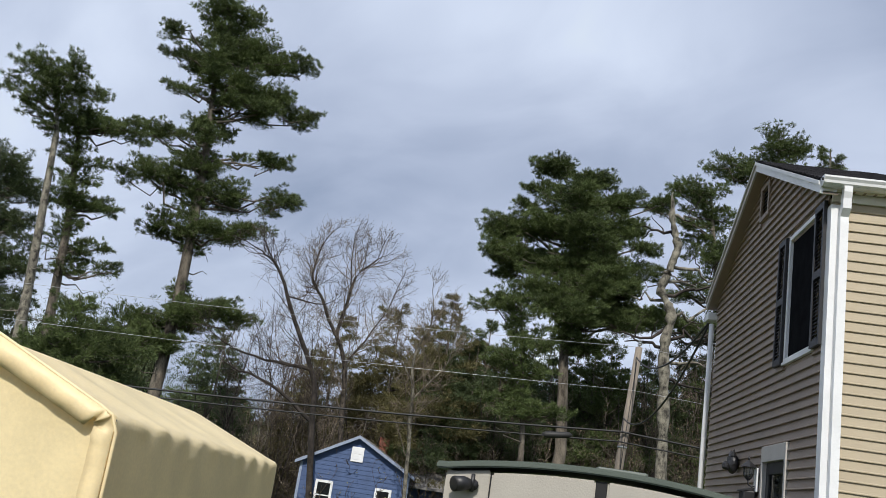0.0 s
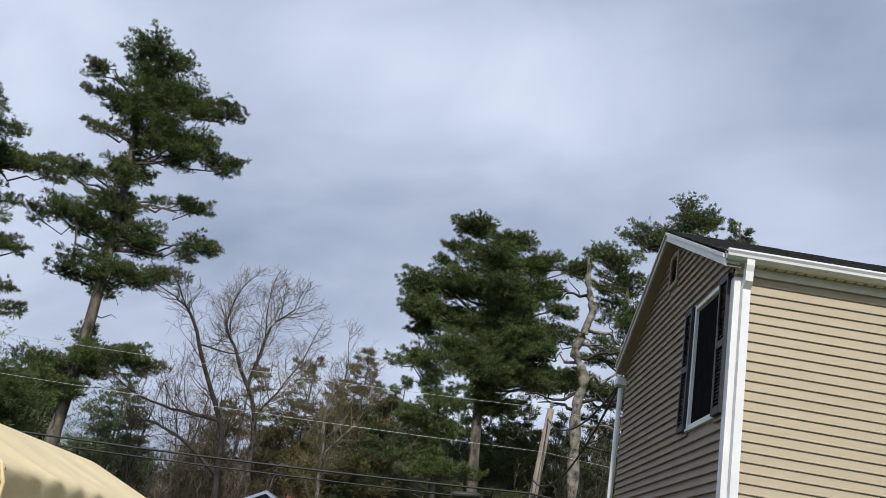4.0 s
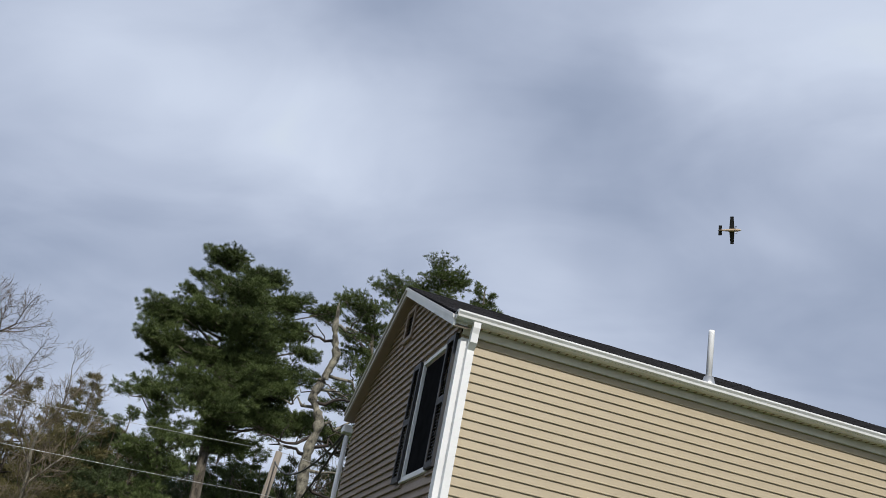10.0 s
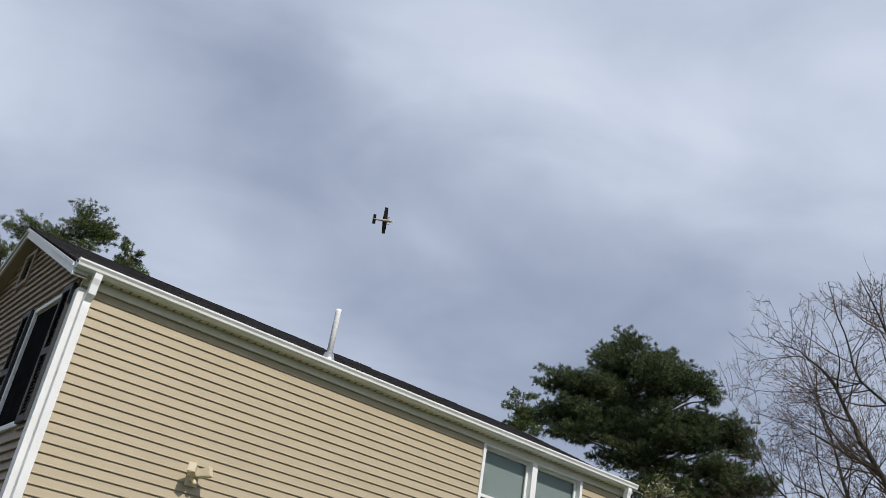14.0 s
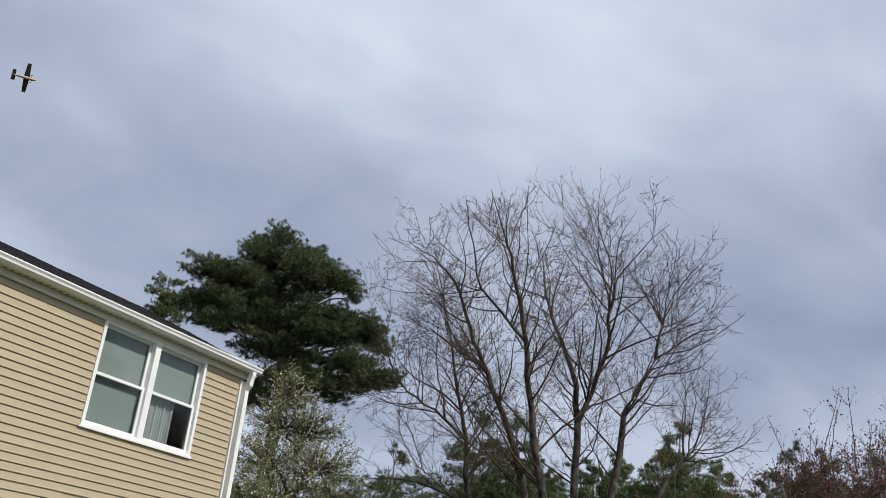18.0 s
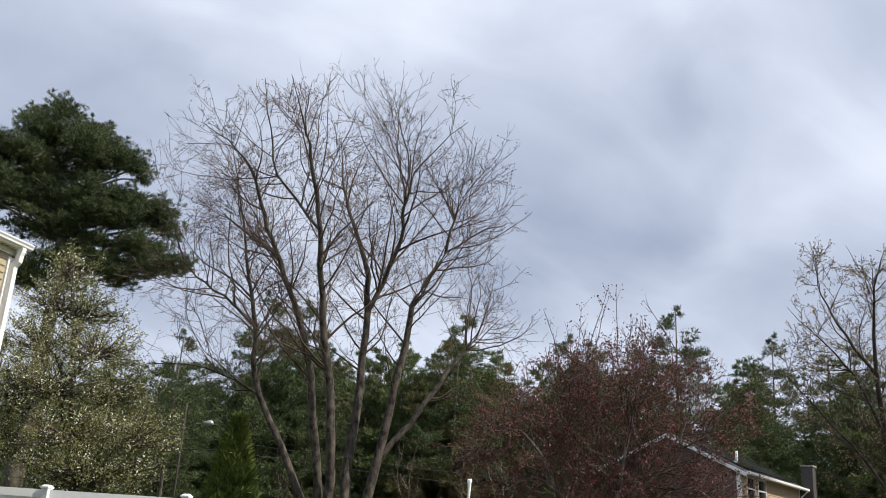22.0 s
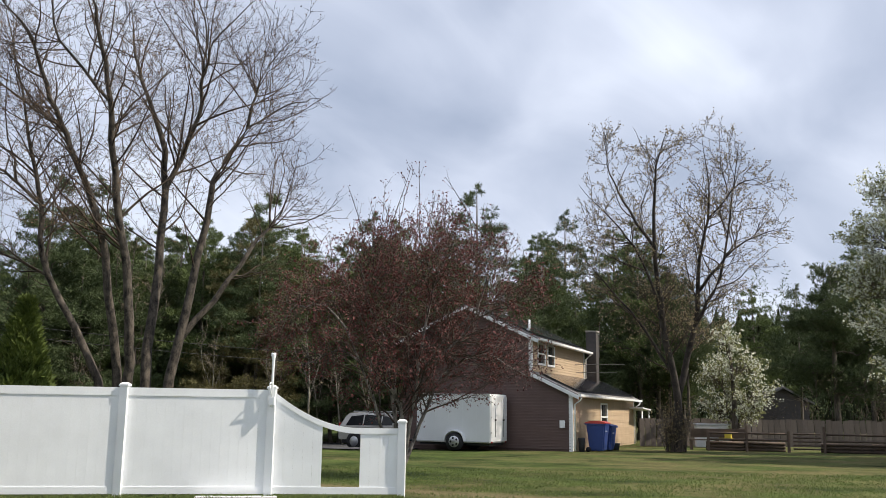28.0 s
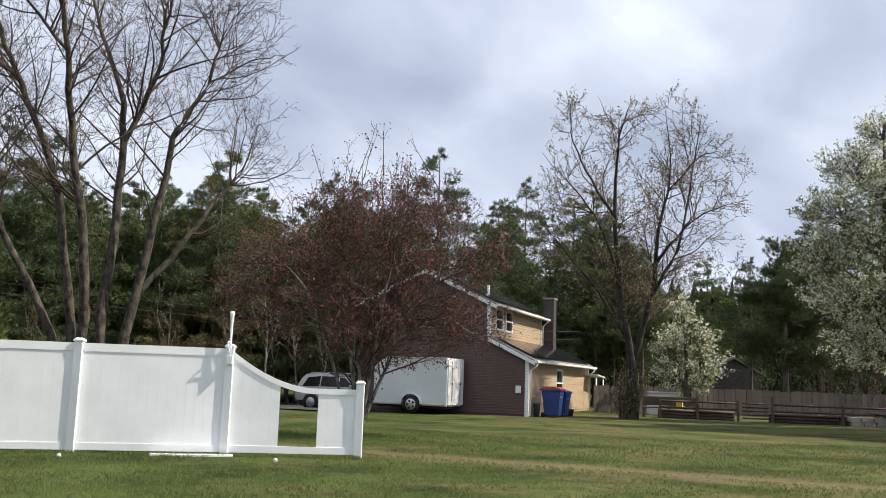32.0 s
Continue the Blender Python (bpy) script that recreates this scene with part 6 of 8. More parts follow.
# ---- wheeled bins and pots at the tan wall ----
def wheeled_bin(at, turn, body_mat, lid_mat, label, s=1.0):
    b = thing("wheeled_bin", label, "bin", at, turn, "bins by the wall")
    bm = bmesh.new()
    lo, hi = [(-0.23, -0.26), (0.23, -0.26), (0.23, 0.26), (-0.23, 0.26)], [(-0.30, -0.36), (0.30, -0.36), (0.30, 0.36), (-0.30, 0.36)]
    va, vb = [bm.verts.new((x * s, y * s, 0.06)) for x, y in lo], [bm.verts.new((x * s, y * s, 1.0 * s)) for x, y in hi]
    bm.faces.new(va[::-1]), bm.faces.new(vb)
    for i in range(4):
        bm.faces.new((va[i], va[(i + 1) % 4], vb[(i + 1) % 4], vb[i]))
    bmesh.ops.bevel(bm, geom=list(bm.edges), offset=0.04, segments=2, affect="EDGES")
    part("body", bm, body_mat, b)
    box("rim", (-0.33 * s, -0.39 * s, 0.97 * s), (0.33 * s, 0.39 * s, 1.02 * s), body_mat, b, 0.01)
    lid_ = prism("lid", [(-0.40 * s, 1.02 * s), (0.40 * s, 1.02 * s), (0.40 * s, 1.05 * s), (0.2 * s, 1.11 * s), (-0.2 * s, 1.11 * s), (-0.40 * s, 1.05 * s)], "x", -0.34 * s, 0.34 * s, lid_mat, b, bevel=0.012)
    tube("handle", [(-0.25 * s, 0.43 * s, 1.0 * s), (0.25 * s, 0.43 * s, 1.0 * s)], 0.018, body_mat, b, 8)
    for x in (-0.29, 0.25):
        tube("wheel", [(x * s, 0.28 * s, 0.1), (x * s + 0.05, 0.28 * s, 0.1)], 0.1, RUBBER, b, 18)
    box("white_mark", (-0.15 * s, -0.335 * s, 0.74 * s), (0.10 * s, -0.322 * s, 0.79 * s), BALL, b)
    return b


wheeled_bin((38.95, -4.30, 0.0), -23.0, BIN_BLUE, BIN_RED, "blue wheeled bin with a red lid by the tan wall", 1.12)
wheeled_bin((39.9, -4.75, 0.0), -30.0, BIN_BLUE, BIN_BLUE, "plain blue wheeled bin by the tan wall")
for k, (x, y, r, h) in enumerate(((38.75, -3.62, 0.14, 0.55), (40.6, -5.0, 0.2, 0.35), (41.1, -5.25, 0.24, 0.30))):
    pt = thing("garden_pot", "dark plastic pot standing by the tan wall", "pot", (x, y, 0.0), 0, "pots by the wall")
    tube("vessel", [(0, 0, 0), (0, 0, h * 0.9), (0, 0, h)], [r * 0.75, r, r * 1.08], BIN_DARK, pt, 16)
    tube("soil", [(0, 0, h * 0.9), (0, 0, h * 0.97)], [r * 0.9, r * 0.85], BARK_DARK, pt, 16)

# ---- old board fence and garden rails beyond the lawn ----
bf = thing("board_fence", "weathered grey wooden board fence", "fence", (0, 0, 0))
FB = [(47.3, -7.3), (48.4, -10.0), (49.6, -14.0), (50.5, -24.0), (49.5, -38.0)]
rb = random.Random(3)
for a, b in zip(FB, FB[1:]):
    va, vb = Vector(a), Vector(b)
    L = (vb - va).length
    n = int(L / 0.3)
    ang = math.atan2(vb.y - va.y, vb.x - va.x)
    for k in range(n):
        q = va.lerp(vb, (k + 0.5) / n)
        h = 1.42 + rb.uniform(-0.04, 0.04)
        me = bpy.data.meshes.get("fence_board") or bbox((-0.143, -0.012, 0), (0.143, 0.012, 1.0))
        if not isinstance(me, bpy.types.Mesh):
            bm0, me = me, bpy.data.meshes.new("fence_board")
            bm0.to_mesh(me)
            bm0.free()
        ob = link("board", me, OLD_WOOD, bf)
        ob.matrix_local = pose(q.x, q.y, -0.15, 0, rb.uniform(-0.8, 0.8), math.degrees(ang)) @ Matrix.Diagonal((1, 1, h + 0.1, 1))
    for z in (0.35, 1.15):
        tube("rail", [(va.x + 0.05, va.y, z), (vb.x + 0.05, vb.y, z)], 0.04, OLD_WOOD, bf, 4)

gr = thing("garden_rail", "brown post and rail garden fence with raised bed boards", "fence", (0, 0, 0))
RP = [(42.6, -9.6), (42.3, -11.2), (41.9, -12.9), (41.5, -14.3), (41.0, -17.2), (40.4, -20.3), (39.8, -23.5), (39.2, -27.0)]
for i, (x, y) in enumerate(RP):
    hp = 1.12 if i in (1, 3) else 0.9
    box("post", (x - 0.05, y - 0.05, -0.05), (x + 0.05, y + 0.05, hp), RAIL_WOOD, gr, 0.008)
for i, (a, b) in enumerate(zip(RP, RP[1:])):
    if i == 2:
        continue
    for z in (0.78, 0.5):
        tube("rail", [(a[0], a[1], z), (b[0], b[1], z)], 0.045, RAIL_WOOD, gr, 4)
    for z in (0.06, 0.2, 0.34):
        tube("bed_board", [(a[0] + 0.5, a[1], z), (b[0] + 0.5, b[1], z)], 0.07, RAIL_WOOD, gr, 4)
for k in range(5):
    tube("gate_slat", [(41.75, -13.05 - 0.0, 0.15 + k * 0.16), (41.55, -14.15, 0.15 + k * 0.16)], 0.035, RAIL_WOOD, gr, 4)
bb = thing("garden_bench", "long weathered garden bench in front of the board fence", "bench", (43.6, -9.6, 0), 88)
box("seat", (-1.9, -0.2, 0.42), (0.6, 0.2, 0.47), RAIL_WOOD, bb, 0.01)
box("backrest", (-1.9, 0.2, 0.55), (0.6, 0.24, 0.95), RAIL_WOOD, bb, 0.01)
for x in (-1.8, -0.65, 0.5):
    box("leg", (x, -0.18, -0.05), (x + 0.08, 0.22, 0.42), RAIL_WOOD, bb)
gb = thing("garden_box", "pale grey storage box by the board fence", "box", (47.0, -10.9, 0), 85)
box("body", (-0.9, -0.4, 0), (0.9, 0.4, 1.05), TRAILER_WHITE, gb, 0.03)
box("lid", (-0.95, -0.45, 1.05), (0.95, 0.45, 1.15), METAL, gb, 0.02)
yb = thing("yellow_crate", "yellow plastic crate on the garden bench", "crate", (43.5, -10.6, 0.47), 60)
box("tub", (-0.28, -0.2, 0.0), (0.28, 0.2, 0.26), YELLOW, yb, 0.03)
box("rim", (-0.31, -0.23, 0.26), (0.31, 0.23, 0.31), YELLOW, yb, 0.01)
sp = thing("block_stack", "stack of pale concrete blocks on the lawn edge", "blocks", (40.4, -18.6, 0.0), 80)
for k in range(12):
    q = k % 5
    r = k // 5
    box("block", (-1.2 + q * 0.5 + 0.1 * r, -0.2, r * 0.2), (-0.73 + q * 0.5 + 0.1 * r, 0.2, r * 0.2 + 0.19), STONE, sp, 0.012)
tp = solid("tarp", [(-0.7 + 1.5 * i / 8, -0.3 + 0.6 * j / 4, 0.63 + 0.07 * noise.noise((i * 0.7, j * 0.9, 0)) - 0.08 * (j in (0, 4))) for j in range(5) for i in range(9)], [(j * 9 + i, j * 9 + i + 1, (j + 1) * 9 + i + 1, (j + 1) * 9 + i) for j in range(4) for i in range(8)], RUBBER)
tp.location = (40.4, -18.7, 0.0)
tp.modifiers.new("thick", "SOLIDIFY").thickness = 0.02
tagged(tp, "black tarp crumpled over the concrete blocks", "tarp")
# far shed between the trees
fs = thing("far_shed", "small grey shed with a pale gable far among the trees", "shed", (72.0, -23.0, -0.2), 85)
prism("wall_shell", [(0, -0.2), (3.6, -0.2), (3.6, 2.7), (1.8, 3.7), (0, 2.7)], "y", 0, 4, CHIMNEY, fs)
for s in (0, 1):
    xa = -0.3 if s == 0 else 3.9
    prism("roof", [(xa, 2.62), (1.8, 3.78), (1.8, 3.92), (xa, 2.76)], "y", -0.3, 4.3, GREY_ROOF, fs)
    prism("rake_board", [(xa, 2.55), (1.8, 3.7), (1.8, 3.9), (xa, 2.75)], "y", -0.34, -0.305, OLD_WOOD, fs)
# pale roof of a small outbuilding behind the tan wall
pr = thing("pale_canopy", "low white canopy roof behind the brown house", "canopy", (49.6, -7.0, -0.15), -23)
prism("roof", [(0, 2.0), (1.7, 1.9), (1.7, 1.97), (0, 2.07)], "y", -0.9, 0.9, TRAILER_WHITE, pr)
for x, y in ((0.1, -0.8), (1.6, -0.8), (0.1, 0.8), (1.6, 0.8)):
    tube("post", [(x, y, -0.3), (x, y, 1.9)], 0.04, METAL, pr, 6)
# street lamp in the trees beyond the fence
sl = thing("street_lamp", "grey street lamp arm on a wooden pole among trees", "street lamp", (33.2, 19.6, ground_z(33.2, 19.6)), 0)
tube("pole", [(0, 0, -0.2), (0, 0, 6.2)], [0.05, 0.045], BARK_DARK, sl, 10)
tube("arm", [(0, 0, 5.06), (0.1, -0.4, 5.36), (0.2, -0.8, 5.46)], 0.025, CHIMNEY, sl, 8)
tube("lamp_head", [(0.2, -0.75, 5.46), (0.25, -1.05, 5.46), (0.25, -1.15, 5.43)], [0.06, 0.12, 0.05], METAL, sl, 10)
for z in (4.2, 4.6):
    cable("power_line", "thin line through the trees beyond the fence", [(28, 40, z + 0.5), (34.5, 18.6, z), (47, -2 - z, z - 0.6)], 0.012, 0.4, CABLE)


# ---- trees: outlines in metres, across the sight line and up ----
PINE_TALL = dict(at=(-18.6, 45.0), yaw=23,
    trunk=[(-0.1, 2.3, 0.47), (0, 4.9, 0.42), (0.1, 8.9, 0.38), (0, 13.1, 0.33), (-0.2, 17.0, 0.27), (-0.6, 21.4, 0.18), (-0.5, 25.3, 0.09), (-0.6, 26.3, 0.04)],
    masses=[(-0.6, 25.3, 1.6, 1.1), (-3.1, 23, 0.9, 0.5), (0.1, 23.7, 1.8, 1), (-2.6, 22, 0.9, 0.4), (-2.1, 20.2, 0.9, 0.4), (-0.7, 21.7, 1.5, 1), (1.7, 22.9, 1.5, 0.9), (3.6, 22.9, 1, 0.5), (1.1, 20.9, 1.8, 0.9), (2.9, 20.7, 1.4, 0.7), (4.5, 20.2, 0.9, 0.7), (1.3, 19.6, 1.6, 0.6), (-0.2, 18, 1, 0.9), (-2.7, 17.6, 1.1, 0.5), (-1.9, 15.3, 1.5, 0.7), (-3.2, 14.6, 0.9, 0.7), (-0.5, 16.4, 1.2, 0.9), (3.2, 17.1, 1, 0.5), (4, 15.1, 1.2, 0.7), (0.8, 14.6, 1.5, 0.9), (-1.2, 12.5, 1.2, 0.6), (1.5, 12.7, 1.8, 0.5), (0.1, 8, 2.2, 0.8), (2.3, 8.6, 1.4, 0.7), (-0.9, 6.8, 1.4, 0.9)])
PINE_PALE = dict(at=(-23.1, 39.4), yaw=31,
    trunk=[(0.1, 3.7, 0.35), (-0.1, 7.4, 0.29), (-0.4, 11.4, 0.23), (-0.7, 15, 0.17), (-1.3, 17.9, 0.06)],
    masses=[(-2.2, 17.5, 0.9, 0.8), (-1.1, 18.2, 1.2, 0.7), (-1.7, 15.6, 0.8, 0.6), (-1.1, 16.7, 1.1, 0.7), (-2.6, 16.4, 0.8, 0.6)])
PINE_DARK = dict(at=(-22.6, 40.8), yaw=29,
    trunk=[(0.1, 4.3, 0.36), (0, 5.8, 0.32), (-0.3, 11, 0.24), (-0.9, 15.6, 0.14), (-1.3, 17.7, 0.06)],
    masses=[(-1, 17.5, 0.9, 0.9), (0.1, 16.4, 1, 0.7), (-1, 16, 1, 0.6), (1.2, 16.1, 1.2, 0.5), (-0.2, 12.3, 1.3, 0.6), (1.1, 12.1, 0.6, 0.4), (1, 10.2, 0.7, 0.6), (1.8, 9.2, 0.6, 0.6), (-0.2, 14.3, 0.9, 0.4)])
PINE_EDGE = dict(at=(-26.9, 42.9), yaw=33,
    trunk=[(0.4, 4.3, 0.36), (-0.4, 8.1, 0.26), (-1.4, 12.9, 0.16), (-1.6, 14.9, 0.07)],
    masses=[(-1.2, 13.8, 1.5, 1.2), (-0.3, 12.9, 1.5, 1), (-0.6, 11.3, 1.5, 1.2), (0, 9.4, 1.5, 1.3), (0.4, 7.1, 1.3, 1.1)])
PINE_LOW = dict(at=(-16.5, 32.7), yaw=27,
    trunk=[(0.2, 3.1, 0.16), (-0.2, 4.9, 0.1), (-0.6, 6.6, 0.04)],
    masses=[(-0.5, 6, 0.6, 0.5), (-0.1, 5.1, 1.5, 0.8), (-1.2, 4.3, 1.1, 0.6), (1, 4.7, 1.1, 0.7), (0.2, 3.8, 1.9, 0.7)])
PINE_BROAD = dict(at=(1.5, 45.7), yaw=-2,
    trunk=[(0, 2.8, 0.43), (0.1, 4.3, 0.38), (-0.4, 10.5, 0.28), (-0.5, 14.3, 0.2), (-0.5, 17.2, 0.1), (-0.6, 18.4, 0.05)],
    masses=[(-1.7, 18.6, 1, 0.5), (-2.5, 17.5, 0.6, 0.4), (0, 17.9, 1, 0.6), (-0.5, 16.7, 1.6, 0.7), (1.5, 17, 1, 0.6), (-2.9, 16.1, 0.6, 0.4), (-3.8, 15.3, 1.1, 0.8), (-4.1, 13.8, 0.8, 0.7), (-3.1, 13.4, 1.2, 0.9), (-1.9, 15.1, 1.2, 0.7), (0.3, 15.4, 1.6, 0.9), (2.3, 15.6, 0.7, 0.7), (-1, 13.5, 1.4, 0.9), (1.1, 13.6, 1.6, 1), (-1.5, 12, 1.2, 0.9), (0.7, 12, 1.7, 0.9), (2.2, 12.5, 0.9, 0.7), (-0.2, 10.8, 1.4, 0.7), (1.7, 10.8, 1.4, 0.7), (3.5, 11.3, 0.9, 0.6), (3.6, 17.1, 0.8, 0.4), (3.1, 14.7, 0.7, 0.4), (0.4, 9.4, 1.2, 0.5)])
PINE_THIN = dict(at=(-0.5, 42.7), yaw=1,
    trunk=[(0.3, 3, 0.19), (0.2, 4.7, 0.16), (-0.4, 9.2, 0.1), (-0.7, 11, 0.04)],
    masses=[(-0.8, 10.4, 1.3, 0.5), (-2, 10.3, 0.7, 0.4), (-0.2, 9.1, 0.9, 0.6), (-1, 7.8, 1.0, 0.5), (0, 7.2, 1, 0.6), (0.4, 8.5, 0.9, 0.5), (-0.6, 5.9, 1.1, 0.5), (0.9, 5.6, 1.0, 0.5)])
SNAG = dict(at=(6.0, 44.3), yaw=-8,
    trunk=[(0.1, 2.7, 0.5), (0, 4.5, 0.48), (-0.3, 9.6, 0.44), (-0.1, 11.2, 0.42), (-0.6, 12.3, 0.4), (-0.3, 13.5, 0.36), (0, 14.6, 0.34), (-0.4, 15.8, 0.27), (-0.6, 17.3, 0.18)])
PINE_BEHIND = dict(at=(9.8, 49.7), yaw=-11,
    trunk=[(0.1, 5.6, 0.36), (-0.3, 11.5, 0.26), (-1, 16.2, 0.16), (-1.5, 20.1, 0.07)],
    masses=[(-1.8, 19.8, 1.2, 0.7), (-3.1, 19.5, 0.9, 0.5), (-1, 18.4, 1, 0.7), (-1.4, 16.3, 1.3, 0.9), (-4.3, 18.6, 0.8, 0.4), (-4.2, 14.7, 1, 0.4), (-4.6, 12.3, 1.3, 0.7), (-2.4, 17.8, 0.9, 0.4), (-2.7, 12, 1.5, 0.7), (-1.7, 13.9, 1.3, 0.6)])
PINE_ROOF = dict(at=(13.4, 55.1), yaw=-14,
    trunk=[(0.2, 9.6, 0.37), (-0.1, 19.9, 0.21), (-0.3, 26.1, 0.05)],
    masses=[(-0.2, 24.8, 1.5, 1.1), (-2.3, 24, 1.5, 0.7), (-3.8, 23.5, 0.9, 0.5), (0.5, 25.5, 0.9, 0.8), (-1.5, 23.1, 1.6, 0.7), (0, 22.5, 2, 1.1)])
PINE_TIP = dict(at=(16.3, 54.3), yaw=-17,
    trunk=[(0.3, 10, 0.29), (-0.1, 20.1, 0.17), (-0.3, 25, 0.05)],
    masses=[(-0.3, 24.3, 0.7, 0.7), (0, 23.2, 0.9, 0.6), (-0.1, 22, 1.5, 0.8)])
PINE_EAST = dict(at=(32.9, 27.0), yaw=-51,
    trunk=[(0.2, 4.8, 0.47), (0.4, 11.5, 0.33), (-0.3, 14.9, 0.2), (-1.2, 19.3, 0.05)],
    masses=[(-1.2, 18.8, 0.8, 0.6), (-1.2, 17.8, 1.1, 0.6), (0.8, 18.1, 1, 0.6), (-0.1, 17.3, 1.3, 0.5), (-3.2, 16.4, 1.2, 0.7), (-1.9, 16.5, 1.1, 0.6), (-3.7, 15.1, 1, 0.5), (-2.6, 15, 1.2, 0.6), (-1, 15.7, 1.2, 0.6), (0.9, 16.5, 1.5, 0.6), (1.9, 17.3, 0.7, 0.4), (2.8, 16.5, 0.5, 0.6), (2.4, 15.4, 1.2, 0.5), (0.6, 15, 1.5, 0.6), (-1.1, 14.3, 1.6, 0.6), (-3, 14.1, 1, 0.4), (3.5, 14.6, 1.2, 0.4), (4.4, 14.2, 0.8, 0.4), (1.6, 14, 1.6, 0.5), (-0.3, 13.2, 1.6, 0.5), (3, 13.1, 1.3, 0.5), (4.2, 12.3, 1.3, 0.4), (2.7, 11.8, 1.3, 0.5), (0.6, 12.2, 1.3, 0.6), (-1.4, 11.2, 1.5, 0.6)])
PINE_EAST_SMALL = dict(at=(40.5, 42.3), yaw=-44,
    trunk=[(0.2, 8.1, 0.26), (-0.2, 14.6, 0.16), (-0.7, 21.2, 0.06)],
    masses=[(-0.7, 20.8, 0.7, 0.4), (-1, 20, 0.7, 0.4), (-0.2, 19.5, 1, 0.5), (-0.4, 18.7, 1.1, 0.5)])
MAPLE = dict(at=(24.8, 9.6), yaw=-69,
    stems=[[(-0.1, 0, 0.28), (-0.2, 2.3, 0.24), (-0.4, 3.9, 0.22), (-0.6, 5.8, 0.19), (-0.9, 7.7, 0.16), (-1.1, 9.5, 0.13), (-1.6, 11.4, 0.1), (-2, 12.7, 0.07), (-2.7, 14.5, 0.03)],
        [(-0.6, 0, 0.24), (-1, 2.2, 0.2), (-2.4, 5, 0.15), (-2.7, 6.9, 0.12), (-3.2, 8.6, 0.09), (-3.7, 10.7, 0.07), (-4.6, 14, 0.03)],
        [(-0.3, 0, 0.25), (-0.5, 2.3, 0.22), (-1.5, 6.2, 0.17), (-2.3, 8, 0.14), (-3, 9.3, 0.11), (-3.5, 10.7, 0.09), (-4.4, 11.6, 0.06), (-6.2, 12.5, 0.03)],
        [(0.2, 0, 0.3), (0.2, 2.3, 0.27), (0.5, 6.5, 0.2), (0.4, 9.2, 0.16), (-0.3, 11.5, 0.1), (-0.7, 13.2, 0.07), (-0.8, 15.3, 0.03)],
        [(0.6, 0, 0.28), (0.8, 2.2, 0.25), (1.5, 6.6, 0.17), (1.8, 8.1, 0.14), (2.6, 9.6, 0.1), (2.9, 11, 0.07), (4.2, 13, 0.03)],
        [(0.5, 8, 0.15), (1.2, 9.8, 0.12), (1.4, 11.3, 0.09), (1.8, 12.4, 0.07), (3.5, 14.1, 0.03)],
        [(1, 3.4, 0.17), (2.6, 5.7, 0.12), (3.5, 7.1, 0.09), (4.2, 8.3, 0.05)],
        [(1.4, 11.3, 0.08), (1.2, 13, 0.05), (0.7, 14.8, 0.025)],
        [(2.6, 9.6, 0.08), (3.8, 10.4, 0.05), (4.6, 10.9, 0.025)],
        [(-2.7, 6.9, 0.09), (-3.8, 7.7, 0.07), (-4.9, 8.5, 0.05), (-5.8, 10.4, 0.025)],
        [(-1.1, 9.5, 0.09), (-2.5, 10.8, 0.06), (-2.9, 12.6, 0.04), (-3.4, 14.5, 0.025)],
        [(-2.4, 5.2, 0.1), (-4, 5.6, 0.08), (-6.2, 5.5, 0.025)]],
    dome=(-0.5, 9.4, 6.0, 6.15))
PLUM = dict(at=(22.2, 2.12), yaw=-85,
    stems=[[(0, 0, 0.127), (-0.1, 1, 0.106), (0, 1.6, 0.085), (-0.7, 2.3, 0.064), (-1.5, 2.8, 0.042), (-2.4, 2.4, 0.021)],
        [(0, 1.5, 0.085), (-0.4, 2.8, 0.064), (-0.9, 4.3, 0.042), (-1.3, 6.1, 0.021)],
        [(0, 1.5, 0.092), (0.4, 3.4, 0.068), (0.8, 5.1, 0.045), (0.9, 7.2, 0.021)],
        [(-0.1, 1.1, 0.085), (0.9, 2.3, 0.064), (2, 2.9, 0.042), (3, 2.4, 0.021)],
        [(0.1, 2.1, 0.078), (0.6, 2.9, 0.059), (1.7, 4.1, 0.04), (2.6, 5.2, 0.021)],
        [(-0.1, 1.8, 0.071), (-1.3, 3.3, 0.054), (-2.1, 4, 0.038), (-2.7, 3.3, 0.021)],
        [(-0.1, 1.8, 0.071), (-0.3, 3.6, 0.054), (0, 5, 0.038), (-0.3, 6, 0.021)],
        [(0.7, 2.6, 0.064), (1.4, 3.4, 0.05), (1.8, 4.8, 0.035), (1.9, 5.8, 0.021)]],
    dome=(0, 3.9, 3.7, 2.5))
